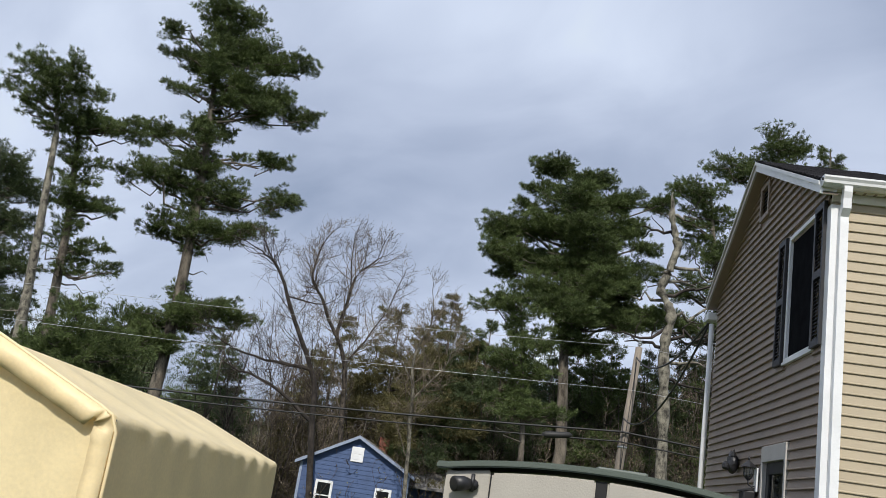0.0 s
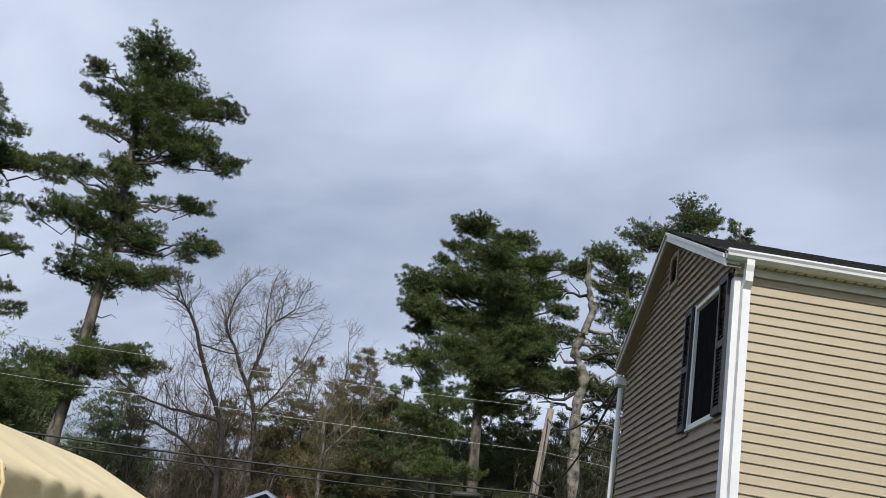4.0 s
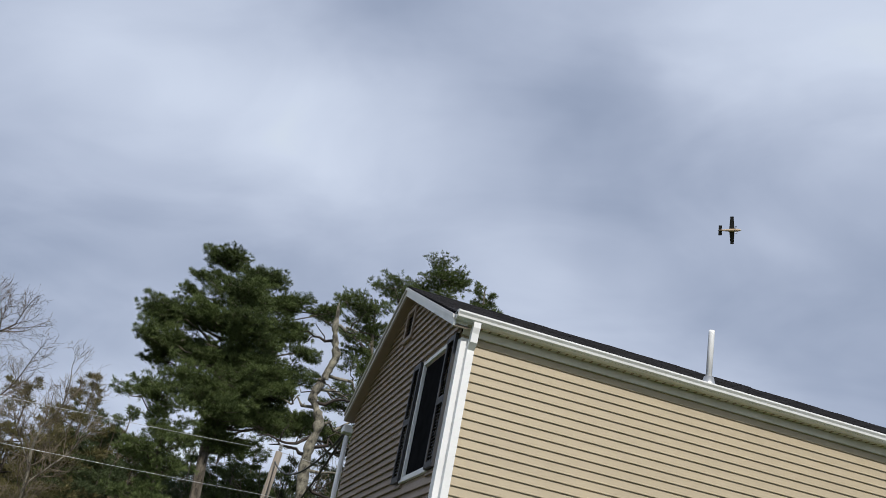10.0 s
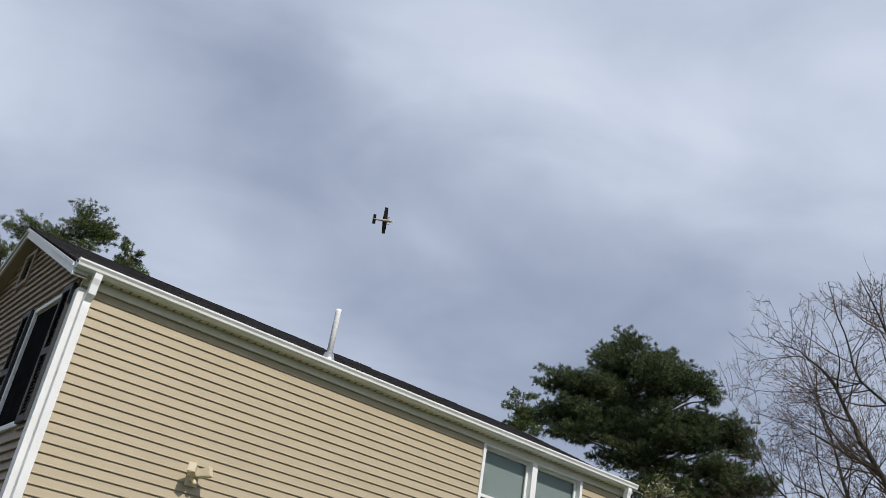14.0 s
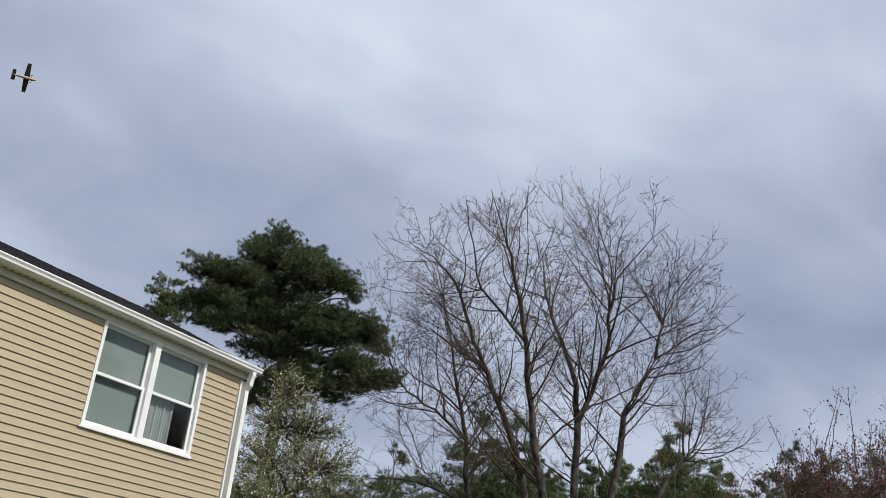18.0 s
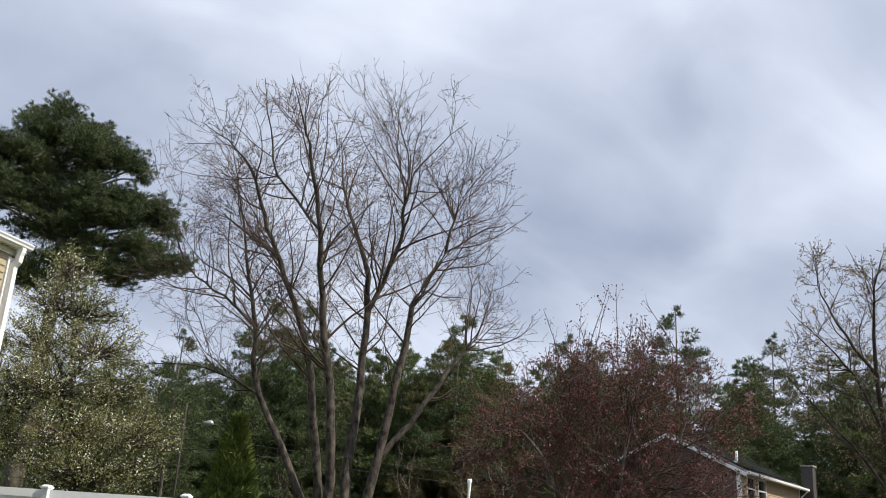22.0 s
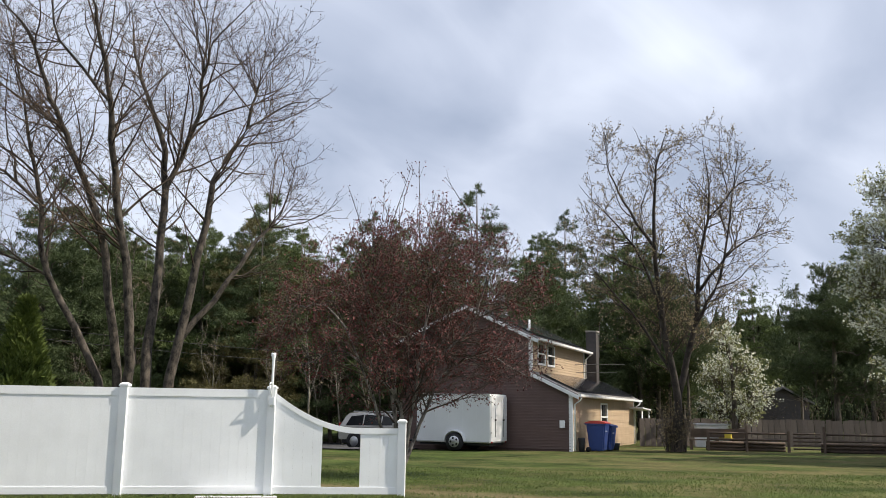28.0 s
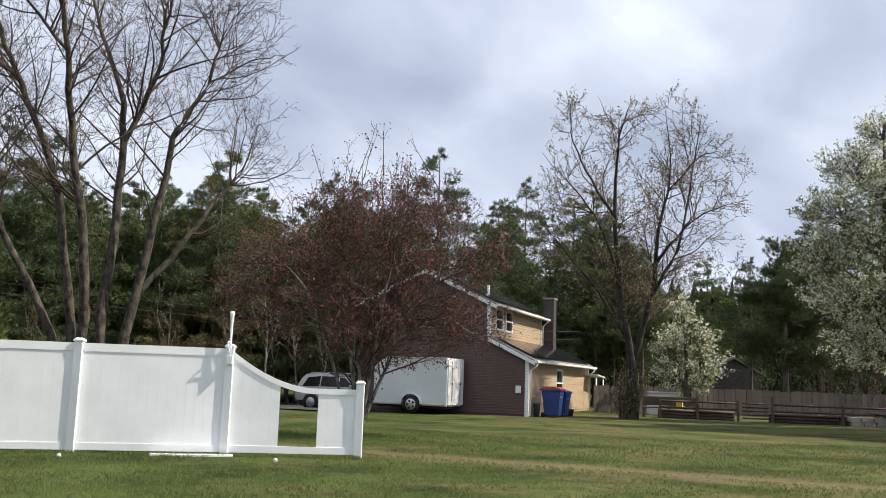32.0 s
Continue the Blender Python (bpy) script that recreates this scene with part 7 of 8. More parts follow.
TREE_LAWN = dict(at=(40.1, -7.7), yaw=-101,
    stems=[[(0, -0.2, 0.341), (0.1, 1.9, 0.291), (-0.2, 4.4, 0.24), (-0.5, 7.1, 0.19), (-0.7, 10.1, 0.14), (-0.4, 12.4, 0.09), (0.4, 14.2, 0.039)],
        [(0, -0.2, 0.315), (0.2, 2.4, 0.26), (0.9, 5.4, 0.205), (1.2, 8.3, 0.149), (1.8, 10.9, 0.094), (1.5, 14.7, 0.039)],
        [(-0.2, 4.4, 0.131), (-1.1, 7.8, 0.098), (-2.6, 9.9, 0.066), (-4.3, 11.7, 0.033)],
        [(1.1, 6.8, 0.131), (2.3, 8.3, 0.098), (3.5, 9.1, 0.066), (5.2, 9.6, 0.033)],
        [(0.9, 5.4, 0.157), (2.1, 7.4, 0.116), (2.8, 10.8, 0.074), (3.4, 14.2, 0.033)],
        [(-0.1, 3.4, 0.118), (-1.3, 5.3, 0.09), (-2.8, 7.1, 0.061), (-4.1, 8.6, 0.033)],
        [(-0.6, 8.3, 0.131), (-1.6, 10.1, 0.098), (-2.4, 11.9, 0.066), (-2.6, 13.8, 0.033)],
        [(1.8, 10.1, 0.105), (3, 11.3, 0.069), (4.2, 11.6, 0.033)]],
    dome=(0.0, 9.5, 5.1, 5.5))
OAK_ROAD = dict(at=(-9.4, 44.7), yaw=12,
    stems=[[(-0.3, -0.1, 0.3), (-0.9, 3.7, 0.26), (-1.3, 6.1, 0.22), (-2.8, 8.8, 0.17), (-3.8, 10.6, 0.13), (-4.7, 11.3, 0.09), (-6, 11.8, 0.05)],
        [(-1.3, 6, 0.18), (-3.2, 6.4, 0.13), (-5.1, 6.6, 0.09), (-6.6, 7.6, 0.04)],
        [(-0.9, 3.8, 0.18), (-3.3, 5.2, 0.13), (-5.3, 5.6, 0.09), (-6.4, 6.6, 0.04)],
        [(-2.9, 9.4, 0.13), (-1.4, 9.4, 0.09), (-0.4, 10.6, 0.05)],
        [(-3.4, 10, 0.12), (-4.6, 12, 0.08), (-5, 13.4, 0.04)]],
    dome=(-4.1, 9.2, 4.0, 4.8))
ASH_ROAD = dict(at=(-8.8, 46.9), yaw=11,
    stems=[[(-0.2, -0.1, 0.3), (-0.6, 4.1, 0.25), (-0.9, 7.1, 0.21), (-2.3, 9.7, 0.15), (-3.3, 11.2, 0.11), (-2.9, 13.2, 0.08), (-1.8, 14.6, 0.05)],
        [(-1.2, 8.2, 0.17), (-1.1, 11.4, 0.12), (-0.2, 12.6, 0.08), (0.2, 14.2, 0.04)],
        [(-3.2, 11, 0.12), (-4.2, 12.8, 0.08), (-4.3, 14.4, 0.04)],
        [(-0.8, 6.8, 0.14), (0.6, 9.6, 0.1), (1.4, 12, 0.05)],
        [(-1.1, 10.8, 0.1), (-1.6, 13.2, 0.07), (-1.3, 15, 0.04)]],
    dome=(-1.6, 10.8, 3.9, 4.1))
BIRCH_ROAD = dict(at=(-4.9, 43.4), yaw=7,
    stems=[[(-0.2, -0.2, 0.19), (-0.6, 4.5, 0.15), (-0.9, 7.3, 0.12), (-0.4, 8.8, 0.09), (-0.6, 10.8, 0.05)],
        [(-0.6, 5.6, 0.1), (0.7, 7.4, 0.067), (0.9, 10, 0.035)],
        [(-0.8, 6.4, 0.1), (-2.2, 8.2, 0.067), (-2.6, 10.4, 0.035)]],
    dome=(-0.7, 8.2, 2.9, 3.9))
PEAR_HEDGE = dict(at=(21.1, 15.2), yaw=-54,
    trunk=[(0.1, 1.4, 0.13), (-0.3, 3.6, 0.08), (-1, 7.7, 0.02)],
    masses=[(-1, 7.8, 0.7, 0.6), (-1.2, 6.9, 1.2, 0.7), (-0.4, 6.8, 1, 0.7), (-1.5, 5.8, 1.2, 0.7), (0, 5.7, 1.3, 0.8), (-1, 4.7, 1.5, 0.8), (0.7, 4.7, 1.2, 0.8), (-1.9, 4.4, 1, 0.8), (-0.5, 3.6, 1.7, 0.8), (1.3, 3.6, 1.2, 0.8), (-2, 3.3, 1, 0.8), (0.2, 2.6, 2, 0.8)])
PEAR_WHITE = dict(at=(39.3, -18.7), yaw=-116,
    trunk=[(0, 0, 0.28), (-0.1, 3.7, 0.21), (-0.2, 8.6, 0.13), (-0.1, 13.1, 0.06)],
    masses=[(-0.3, 13, 1.1, 1.1), (-1.4, 11.4, 1.5, 1.3), (0.3, 10.3, 2, 1.7), (-2.2, 9.4, 1.7, 1.1), (-0.8, 8.1, 2.2, 1.4), (-2.9, 7.4, 1.4, 1.1), (-1.4, 5.7, 2.5, 1.4), (0.8, 6.1, 1.7, 1.7), (-0.5, 3.7, 2.5, 1.4)])
PEAR_BUSH = dict(at=(46.1, -11.7), yaw=-105,
    trunk=[(0, 1, 0.15), (0, 2.7, 0.1), (-0.1, 4.9, 0.05)],
    masses=[(-0.3, 5.3, 1, 0.8), (0.3, 4.1, 1.4, 1), (-0.8, 3.5, 1.2, 1), (0.8, 2.7, 1.3, 1), (-0.5, 2.1, 1.5, 1), (0.5, 1.9, 1.4, 0.8)])
SPRUCE_DARK = dict(at=(55.1, -19.9), yaw=-110,
    trunk=[(0, 1.1, 0.26), (0, 5.8, 0.15), (0, 10.4, 0.04)],
    masses=[(0.1, 9.9, 1.1, 0.8), (0.4, 8.5, 1.9, 1), (-0.4, 7.1, 2.1, 1.1), (0.7, 5.8, 2.5, 1.2), (-0.6, 4.4, 2.6, 1.3), (0.7, 3.1, 2.8, 1.4)])

pine(PINE_TALL, "very tall white pine with layered boughs over a bare mottled trunk", NEEDLE, seed=11, stubs=9, dense=1.9, swell=1.15)
pine(PINE_PALE, "tall pine with a pale lichened trunk and a tufted crown", NEEDLE, BARK_PALE, 12, stubs=8)
pine(PINE_DARK, "tall pine with a dark leaning trunk and sparse boughs", NEEDLE, seed=13, stubs=12)
pine(PINE_EDGE, "dark pine at the edge of the woods", NEEDLE_BLUE, seed=14)
pine(PINE_LOW, "low bushy young pine behind the shelter", NEEDLE, seed=15)
pine(PINE_BROAD, "broad dense white pine with a round deep green crown", NEEDLE, seed=16, dense=2.5, swell=1.38)
pine(PINE_THIN, "thin young pine with open boughs", NEEDLE, seed=17, stubs=6)
pine(PINE_BEHIND, "white pine with dark boughs behind the dead trunk", NEEDLE, seed=18)
pine(PINE_ROOF, "pine top showing over the house ridge", NEEDLE, seed=19)
pine(PINE_TIP, "small pine tip showing over the house ridge", NEEDLE, seed=20)
pine(PINE_EAST, "large spreading white pine beside the house", NEEDLE_BLUE, seed=21, dense=2.0, swell=1.38)
pine(PINE_EAST_SMALL, "small pine top beyond the house roof", NEEDLE, seed=22)
pine(SPRUCE_DARK, "dark spruce beyond the garden fence", NEEDLE_BLUE, seed=23, name="spruce_tree")


def snag():
    """The dead broken trunk with bare crooked limbs."""
    rng = np.random.default_rng(31)
    x, y = SNAG["at"]
    gz = ground_z(x, y)
    ob = thing("dead_tree", "dead broken-topped pine with bare crooked limbs", "tree", (x, y, gz), SNAG["yaw"])
    T = [(SNAG["trunk"][0][0], -0.1, 0.55)] + [(u, z - gz, r) for u, z, r in SNAG["trunk"][1:]]
    P = np.array([(u, 0, z) for u, z, _ in T])
    s = np.linspace(0, len(P) - 1, 60)
    fine = np.stack([np.interp(s, np.arange(len(P)), P[:, c]) for c in range(3)], 1)
    fine[1:, :2] += np.cumsum(rng.normal(0, 0.06, (59, 2)), axis=0) * 0.6
    r = np.interp(s, np.arange(len(P)), [t[2] for t in T]) * 0.50 * rng.uniform(0.7, 1.35, 60)
    r[-3:] *= [0.8, 0.55, 0.2]
    tube("trunk", fine, r, BARK_PALE, ob, 9)
    top = P[-1, 2]
    for k, (h, ln, a, rise) in enumerate(((0.80, 3.4, 0.2, -0.3), (0.72, 2.8, -0.3, 0.2), (0.66, 2.6, 0.4, 0.9), (0.60, 3.2, 0.1, 0.5), (0.55, 2.4, -0.2, -0.2), (0.88, 2.2, 2.7, 0.6), (0.70, 2.0, 2.9, 0.4), (0.62, 2.6, 3.3, -0.3), (0.94, 1.3, 0.3, -0.1), (0.50, 2.2, 0.3, -0.4), (0.76, 2.6, 0.9, 0.1), (0.58, 1.9, 3.0, 0.2))):
        z = h * top
        b = np.array([np.interp(z, fine[:, 2], fine[:, 0]), 0, z])
        tip = b + [ln * math.cos(a), ln * math.sin(a), rise * ln * 0.5]
        p, rr = shoot(b, tip, 0.10, 0.025, rng, 7, -0.15)
        for f in (0.45, 0.75):
            q = p[0][int(f * 6)]
            fork = shoot(q, q + rng.normal(0, 0.5, 3) + [0.5 * math.cos(a), 0, 0.35], 0.04, 0.012, rng, 5)
            tube("fork", fork[0][0], fork[1][0], BARK_DARK, ob, 5)
        tube("limb", p[0], rr[0], BARK_DARK if k % 2 else BARK_PALE, ob, 6)
    return ob


snag()

bare_tree(MAPLE, "large many-stemmed bare maple with a domed crown of budding twigs", BARK_GREY, TWIG_RED, 41, (3.4, 3.0, 3.8), 0.60, 1.0, tips=BUD_RED, tip_size=0.024, tip_share=0.8, depth=3.6, twig_r=0.0053, low=0.3, up=0.08)
bare_tree(PLUM, "purple-leaved plum tree with a wide low crown", BARK_PLUM, TWIG, 42, (6.0, 5.0, 5.5), 0.62, 0.9, tips=PLUM_LEAF, tip_size=0.028, tip_per=2, tip_spread=0.05, depth=2.6, twig_r=0.0058, name="plum_tree", low=0.16, sprouts=18, up=0.03)
bare_tree(TREE_LAWN, "budding multi-stemmed tree at the far edge of the lawn", BARK_DARK, TWIG, 43, (3.4, 3.6, 4.4), 0.55, 0.85, tips=BUD, tip_size=0.036, tip_per=2, tip_share=0.8, depth=3.0, twig_r=0.0070, suckers=90, low=0.22, up=0.05)
bare_tree(OAK_ROAD, "bare dark oak leaning over the road", BARK_DARK, TWIG, 44, (3.4, 3.4, 4.0), 0.6, depth=1.5, twig_r=0.0065, low=0.2)
bare_tree(ASH_ROAD, "bare grey tree with fine upright twigs by the road", BARK_GREY, TWIG_PALE, 45, (5.0, 4.0, 4.4), 0.6, depth=2.2, twig_r=0.0065, up=0.08)
bare_tree(BIRCH_ROAD, "slender pale bare tree by the blue house", BARK_PALE, TWIG_PALE, 46, (5.0, 4.2, 4.4), 0.6, tips=BUD, tip_size=0.02, tip_share=0.4, depth=1.5, twig_r=0.0060)
bushy(PEAR_HEDGE, "tall shrubby tree in pale greenish blossom", NEW_LEAF, TWIG, 51, 0.030, 4.4, "flowering_tree", BLOSSOM, 0.82)
bushy(PEAR_WHITE, "pear tree in full white blossom with young leaves", BLOSSOM, TWIG, 52, 0.055, 2.0, "pear_tree", NEW_LEAF, 0.6)
bushy(PEAR_BUSH, "round white-blossomed pear behind the board fence", BLOSSOM, TWIG, 53, 0.05, 1.6, "pear_tree", NEW_LEAF, 0.5)


def arborvitae(at, h, r, seed):
    rng = np.random.default_rng(seed)
    x, y = at
    ob = thing("arborvitae", "narrow bright green arborvitae behind the fence", "tree", (x, y, ground_z(x, y)))
    tube("trunk", [(0, 0, -0.1), (0, 0, h * 0.9)], [0.09, 0.02], BARK, ob, 8)
    n = 2600
    s = rng.random(n) ** 0.8
    a = rng.random(n) * 2 * np.pi
    rad = r * np.minimum(1, (1 - s) * 1.5 + 0.05) * np.minimum(1, 0.5 + s * 4) * rng.uniform(0.55, 1.05, n)
    P = np.stack([rad * np.cos(a), rad * np.sin(a), 0.1 + s * (h - 0.1)], 1)
    D = np.stack([0.5 * np.cos(a), 0.5 * np.sin(a), np.ones(n)], 1)
    V, F = flakes(P, D, 0.26, 0.05, 7, rng, spray=0.45)
    arrays("crown", V, F, CEDAR, ob)


arborvitae((24.6, 12.7), 4.4, 0.85, 61)


# ---- woods round the place ----
def forest_spec(rng, h, bare=0.25, width=1.0):
    masses = []
    z = h * bare
    while z < h - 0.3:
        k = (z - h * bare) / (h * (1 - bare))
        reach = width * (0.35 + 2.6 * (1 - k) ** 0.75) * rng.uniform(0.75, 1.15)
        a0 = rng.uniform(0, 6.28)
        for j in range(4 if k < 0.75 else 2):
            a = a0 + j * 6.28 / 4 + rng.uniform(-0.4, 0.4)
            q = reach * rng.uniform(0.5, 0.85)
            masses.append((q * math.cos(a), z + rng.uniform(-0.3, 0.3), reach * 0.6, 0.26 + 0.09 * reach, q * math.sin(a)))
        z += rng.uniform(0.7, 1.05)
    masses.append((0, h - 0.4, 0.25 * width, 0.6, 0))
    return dict(at=(0, 0), yaw=0, trunk=[(0, 0.6, 0.20), (0.1, h * 0.5, 0.13), (0, h, 0.03)], masses=masses)


def forest():
    rng = np.random.default_rng(77)
    kinds = []
    for k in range(5):
        h = (13.0, 14.5, 12.0, 15.5, 13.5)[k]
        needle = (NEEDLE_BLUE, NEEDLE, NEEDLE_BLUE, NEEDLE_BLUE, NEEDLE)[k]
        ob = pine(forest_spec(rng, h, (0.3, 0.4, 0.2, 0.45, 0.3)[k], (1.0, 0.95, 1.1, 0.9, 0.85)[k]), "pine in the woods behind", needle, seed=80 + k, dense=1.3, blade=(0.30, 0.028), per=7, stubs=5, split=False, swell=1.15, step=0.36)
        tagged(ob, "", "", "woods")
        kinds.append((ob, h))
    olive = []
    for k in range(2):
        ob = pine(forest_spec(rng, (12.5, 14.0)[k], (0.12, 0.2)[k], 1.05), "olive-brown pine among bare twigs", NEEDLE_OLD, seed=86 + k, dense=1.5, blade=(0.28, 0.026), per=8, stubs=8, split=False, swell=1.15, step=0.34)
        olive.append((tagged(ob, "", "", "woods"), 13))
    stems = lambda h, r: dict(at=(0, 0), yaw=0, stems=[[(0, 0.1, r), (0.1, h * 0.4, r * 0.7), (-0.2, h * 0.7, r * 0.4), (0.1, h, 0.02)], [(0.05, h * 0.35, r * 0.6), (0.9, h * 0.6, r * 0.35), (1.3, h * 0.9, 0.015)], [(0, h * 0.4, r * 0.6), (-0.9, h * 0.62, r * 0.3), (-1.2, h * 0.88, 0.015)]], dome=(0, h * 0.66, h * 0.27, h * 0.36))
    bares = []
    for k in range(3):
        ob = bare_tree(stems((11, 9.5, 12.5)[k], 0.14), "bare grey-brown tree in the woods behind", (BARK_GREY, BARK_PALE, BARK_GREY)[k], (TWIG, TWIG_PALE, TWIG_PALE)[k], 90 + k, (2.0, 2.2, 1.8), 0.5, 1.5, depth=2.0, twig_r=0.011, tips=(None, BUD, BUD)[k], tip_size=0.035, tip_share=0.4, twig_sides=2)
        tagged(ob, "", "", "woods")
        bares.append((ob, 11))
    shrubs = []
    for k in range(2):
        sp = dict(at=(0, 0), yaw=0, stems=[[(0.3 * j - 0.6, 0.05, 0.03), (0.55 * j - 1.1, 1.6, 0.02), (0.85 * j - 1.7, 3.6 + (j % 2), 0.008)] for j in range(5)], dome=(0, 2.3, 2.1, 2.2))
        ob = bare_tree(sp, "thicket of bare brown undergrowth", TWIG, TWIG, 95 + k, (2.4, 2.0, 1.8), 0.6, 1.4, depth=2.4, twig_r=0.011, twig_sides=2, name="bare_shrub", tips=(BUD, NEW_LEAF)[k], tip_size=0.035, tip_share=0.5, category="shrub", low=0.1)
        tagged(ob, "", "", "undergrowth")
        shrubs.append((ob, 4))
    tall = []
    for k in range(3):
        h = (8.0, 9.0, 7.0)[k]
        sp = dict(at=(0, 0), yaw=0, stems=[[(0.5 * j - 1.2, 0.05, 0.06), (0.7 * j - 1.7, h * 0.4, 0.045), (0.95 * j - 2.3 + 0.3 * (j % 2), h * (0.85 + 0.15 * ((j + k) % 2)), 0.012)] for j in range(6)], dome=(0, h * 0.55, 2.9, h * 0.5))
        ob = bare_tree(sp, "tall thicket of slender tan saplings", BARK_GREY, (TWIG_PALE, TWIG, TWIG_PALE)[k], 101 + k, (2.6, 2.4, 2.4), 0.55, 1.1, depth=2.2, twig_r=0.0085, twig_sides=2, name="sapling_thicket", tips=(BUD, BUD, NEW_LEAF)[k], tip_size=0.03, tip_share=0.3, category="shrub", low=0.08, up=0.1)
        tagged(ob, "", "", "undergrowth")
        tall.append((ob, 8))
    used = set()

    def put(stock, x, y, s, turn):
        i = int(rng.integers(0, len(stock)))
        ob = stock[i][0]
        m = pose(x, y, ground_z(x, y) - 0.05, 0, 0, turn)
        if id(ob) not in used:
            used.add(id(ob))
            ob.matrix_world = m
            ob.scale = (s, s, s)
            return
        c = copy_thing(ob, m)
        c.scale = (s, s, s)

    # east woods, behind the brown house
    for k in range(64):
        x, y = rng.uniform(56, 84), rng.uniform(-50, 44)
        low = 0.78 if -0.34 < y / x < -0.19 else 1.0
        put(kinds, x, y, low * rng.uniform(0.8, 1.08) * (x / 62) ** 0.6, rng.uniform(0, 360))
    # south edge of the lawn, whose shade falls on the grass
    for x, y in ((32.6, -20.5), (34.6, -21.6), (31.0, -24.0)):
        put(kinds, x, y, 1.08, rng.uniform(0, 360))
    # north-east, behind the maple
    for k in range(16):
        a = radians(rng.uniform(22, 52))
        d = rng.uniform(48, 66)
        put(kinds, d * math.cos(a), d * math.sin(a), rng.uniform(0.7, 1.0), rng.uniform(0, 360))
    for k in range(34):
        a = radians(rng.uniform(2, 27))
        d = rng.uniform(46, 64)
        put(kinds, d * math.cos(a) + 3, d * math.sin(a) + 3, rng.uniform(0.68, 0.98), rng.uniform(0, 360))
    # north woods beyond the road
    for k in range(30):
        x, y = rng.uniform(-48, 24), rng.uniform(53, 78)
        put(kinds, x, y, rng.uniform(0.62, 0.98) * (0.55 if -0.34 < x / y < -0.13 else 1.0), rng.uniform(0, 360))
    for k in range(40):
        put(kinds, rng.uniform(-8, 17), rng.uniform(49, 60), rng.uniform(0.66, 0.92), rng.uniform(0, 360))
    for k in range(30):
        put(bares, rng.uniform(-36, 16), rng.uniform(47, 62), rng.uniform(0.7, 1.1), rng.uniform(0, 360))
    for k in range(16):
        put(bares[1:2], rng.uniform(44, 52), rng.uniform(4, 24), rng.uniform(0.6, 0.85), rng.uniform(0, 360))
    for k in range(12):
        put(bares, rng.uniform(46, 60), rng.uniform(0, 34), rng.uniform(0.7, 1.0), rng.uniform(0, 360))
    for x, y, s in ((-11.5, 52, 0.95), (-8.3, 53, 1.04), (-5.0, 50, 0.96), (-13.4, 54, 0.72), (-3.0, 52.5, 0.82), (-9.8, 56, 0.9), (-6.6, 56.5, 0.92), (-1.4, 54.5, 0.8), (4.0, 56, 0.8), (50.0, 13.5, 1.0)):
        put(olive, x, y, s, rng.uniform(0, 360))
    # twiggy growth round the blue house
    for k in range(16):
        put(bares, rng.uniform(-17, 5), rng.uniform(46.5, 57), rng.uniform(0.55, 0.8), rng.uniform(0, 360))
    for k in range(20):
        put(tall, rng.uniform(-15, 11), rng.uniform(46.5, 53), rng.uniform(0.75, 1.05), rng.uniform(0, 360))
    for k in range(26):
        put(tall, rng.uniform(-18, 9), rng.uniform(52.5, 62), rng.uniform(0.75, 1.0), rng.uniform(0, 360))
    for k in range(10):
        a = radians(rng.uniform(3, 27))
        d = rng.uniform(54, 68)
        put(kinds, d * math.cos(a), d * math.sin(a), rng.uniform(0.85, 1.05), rng.uniform(0, 360))
    for k in range(30):
        put(shrubs, rng.uniform(-34, 16), rng.uniform(41.5, 52), rng.uniform(0.8, 1.3), rng.uniform(0, 360))
    for x, y, k, s in ((4.2, 50.5, 1, 0.78), (5.6, 52.5, 2, 0.85), (7.4, 51.0, 0, 0.78), (3.0, 53.5, 4, 0.8), (8.8, 54.0, 2, 0.9), (6.4, 56.0, 1, 0.85), (1.2, 55.0, 2, 0.8)):
        put(kinds[k:k + 1], x, y, s, rng.uniform(0, 360))
    for x, y, s in ((3.6, 48.6, 1.1), (5.2, 49.2, 1.15), (6.9, 48.4, 1.05), (8.4, 49.5, 1.15), (2.2, 49.0, 1.0), (4.4, 51.5, 1.3), (7.8, 52.5, 1.3), (0.4, 48.5, 1.0), (-1.8, 49.0, 0.95)):
        put(tall, x, y, s, rng.uniform(0, 360))
    for x, y, k, s in ((6.2, 52.5, 2, 1.0), (8.0, 53.0, 0, 1.0), (9.6, 52.0, 4, 0.95), (11.2, 53.5, 2, 1.0)):
        put(kinds[k:k + 1], x, y, s, rng.uniform(0, 360))
    for x, y, s in ((5.6, 50.0, 1.5), (7.2, 49.6, 1.55), (8.8, 50.6, 1.5), (10.2, 50.0, 1.5), (4.2, 50.4, 1.35)):
        put(tall, x, y, s, rng.uniform(0, 360))
    for k in range(14):
        a = radians(rng.uniform(29, 50))
        d = rng.uniform(44, 60)
        put(kinds, d * math.cos(a), d * math.sin(a), rng.uniform(0.65, 0.85), rng.uniform(0, 360))
    # brown thicket that closes the gaps under the northern crowns
    for k in range(34):
        put(bares, rng.uniform(-15, 14), rng.uniform(49, 60), rng.uniform(0.6, 0.9), rng.uniform(0, 360))
    for k in range(34):
        put(tall, rng.uniform(-16, 14), rng.uniform(48, 60), rng.uniform(0.85, 1.15), rng.uniform(0, 360))
    # second rows that close the eastern woods
    for k in range(30):
        a = radians(rng.uniform(1, 30))
        d = rng.uniform(50, 70)
        put(kinds, d * math.cos(a), d * math.sin(a), rng.uniform(0.72, 0.98), rng.uniform(0, 360))
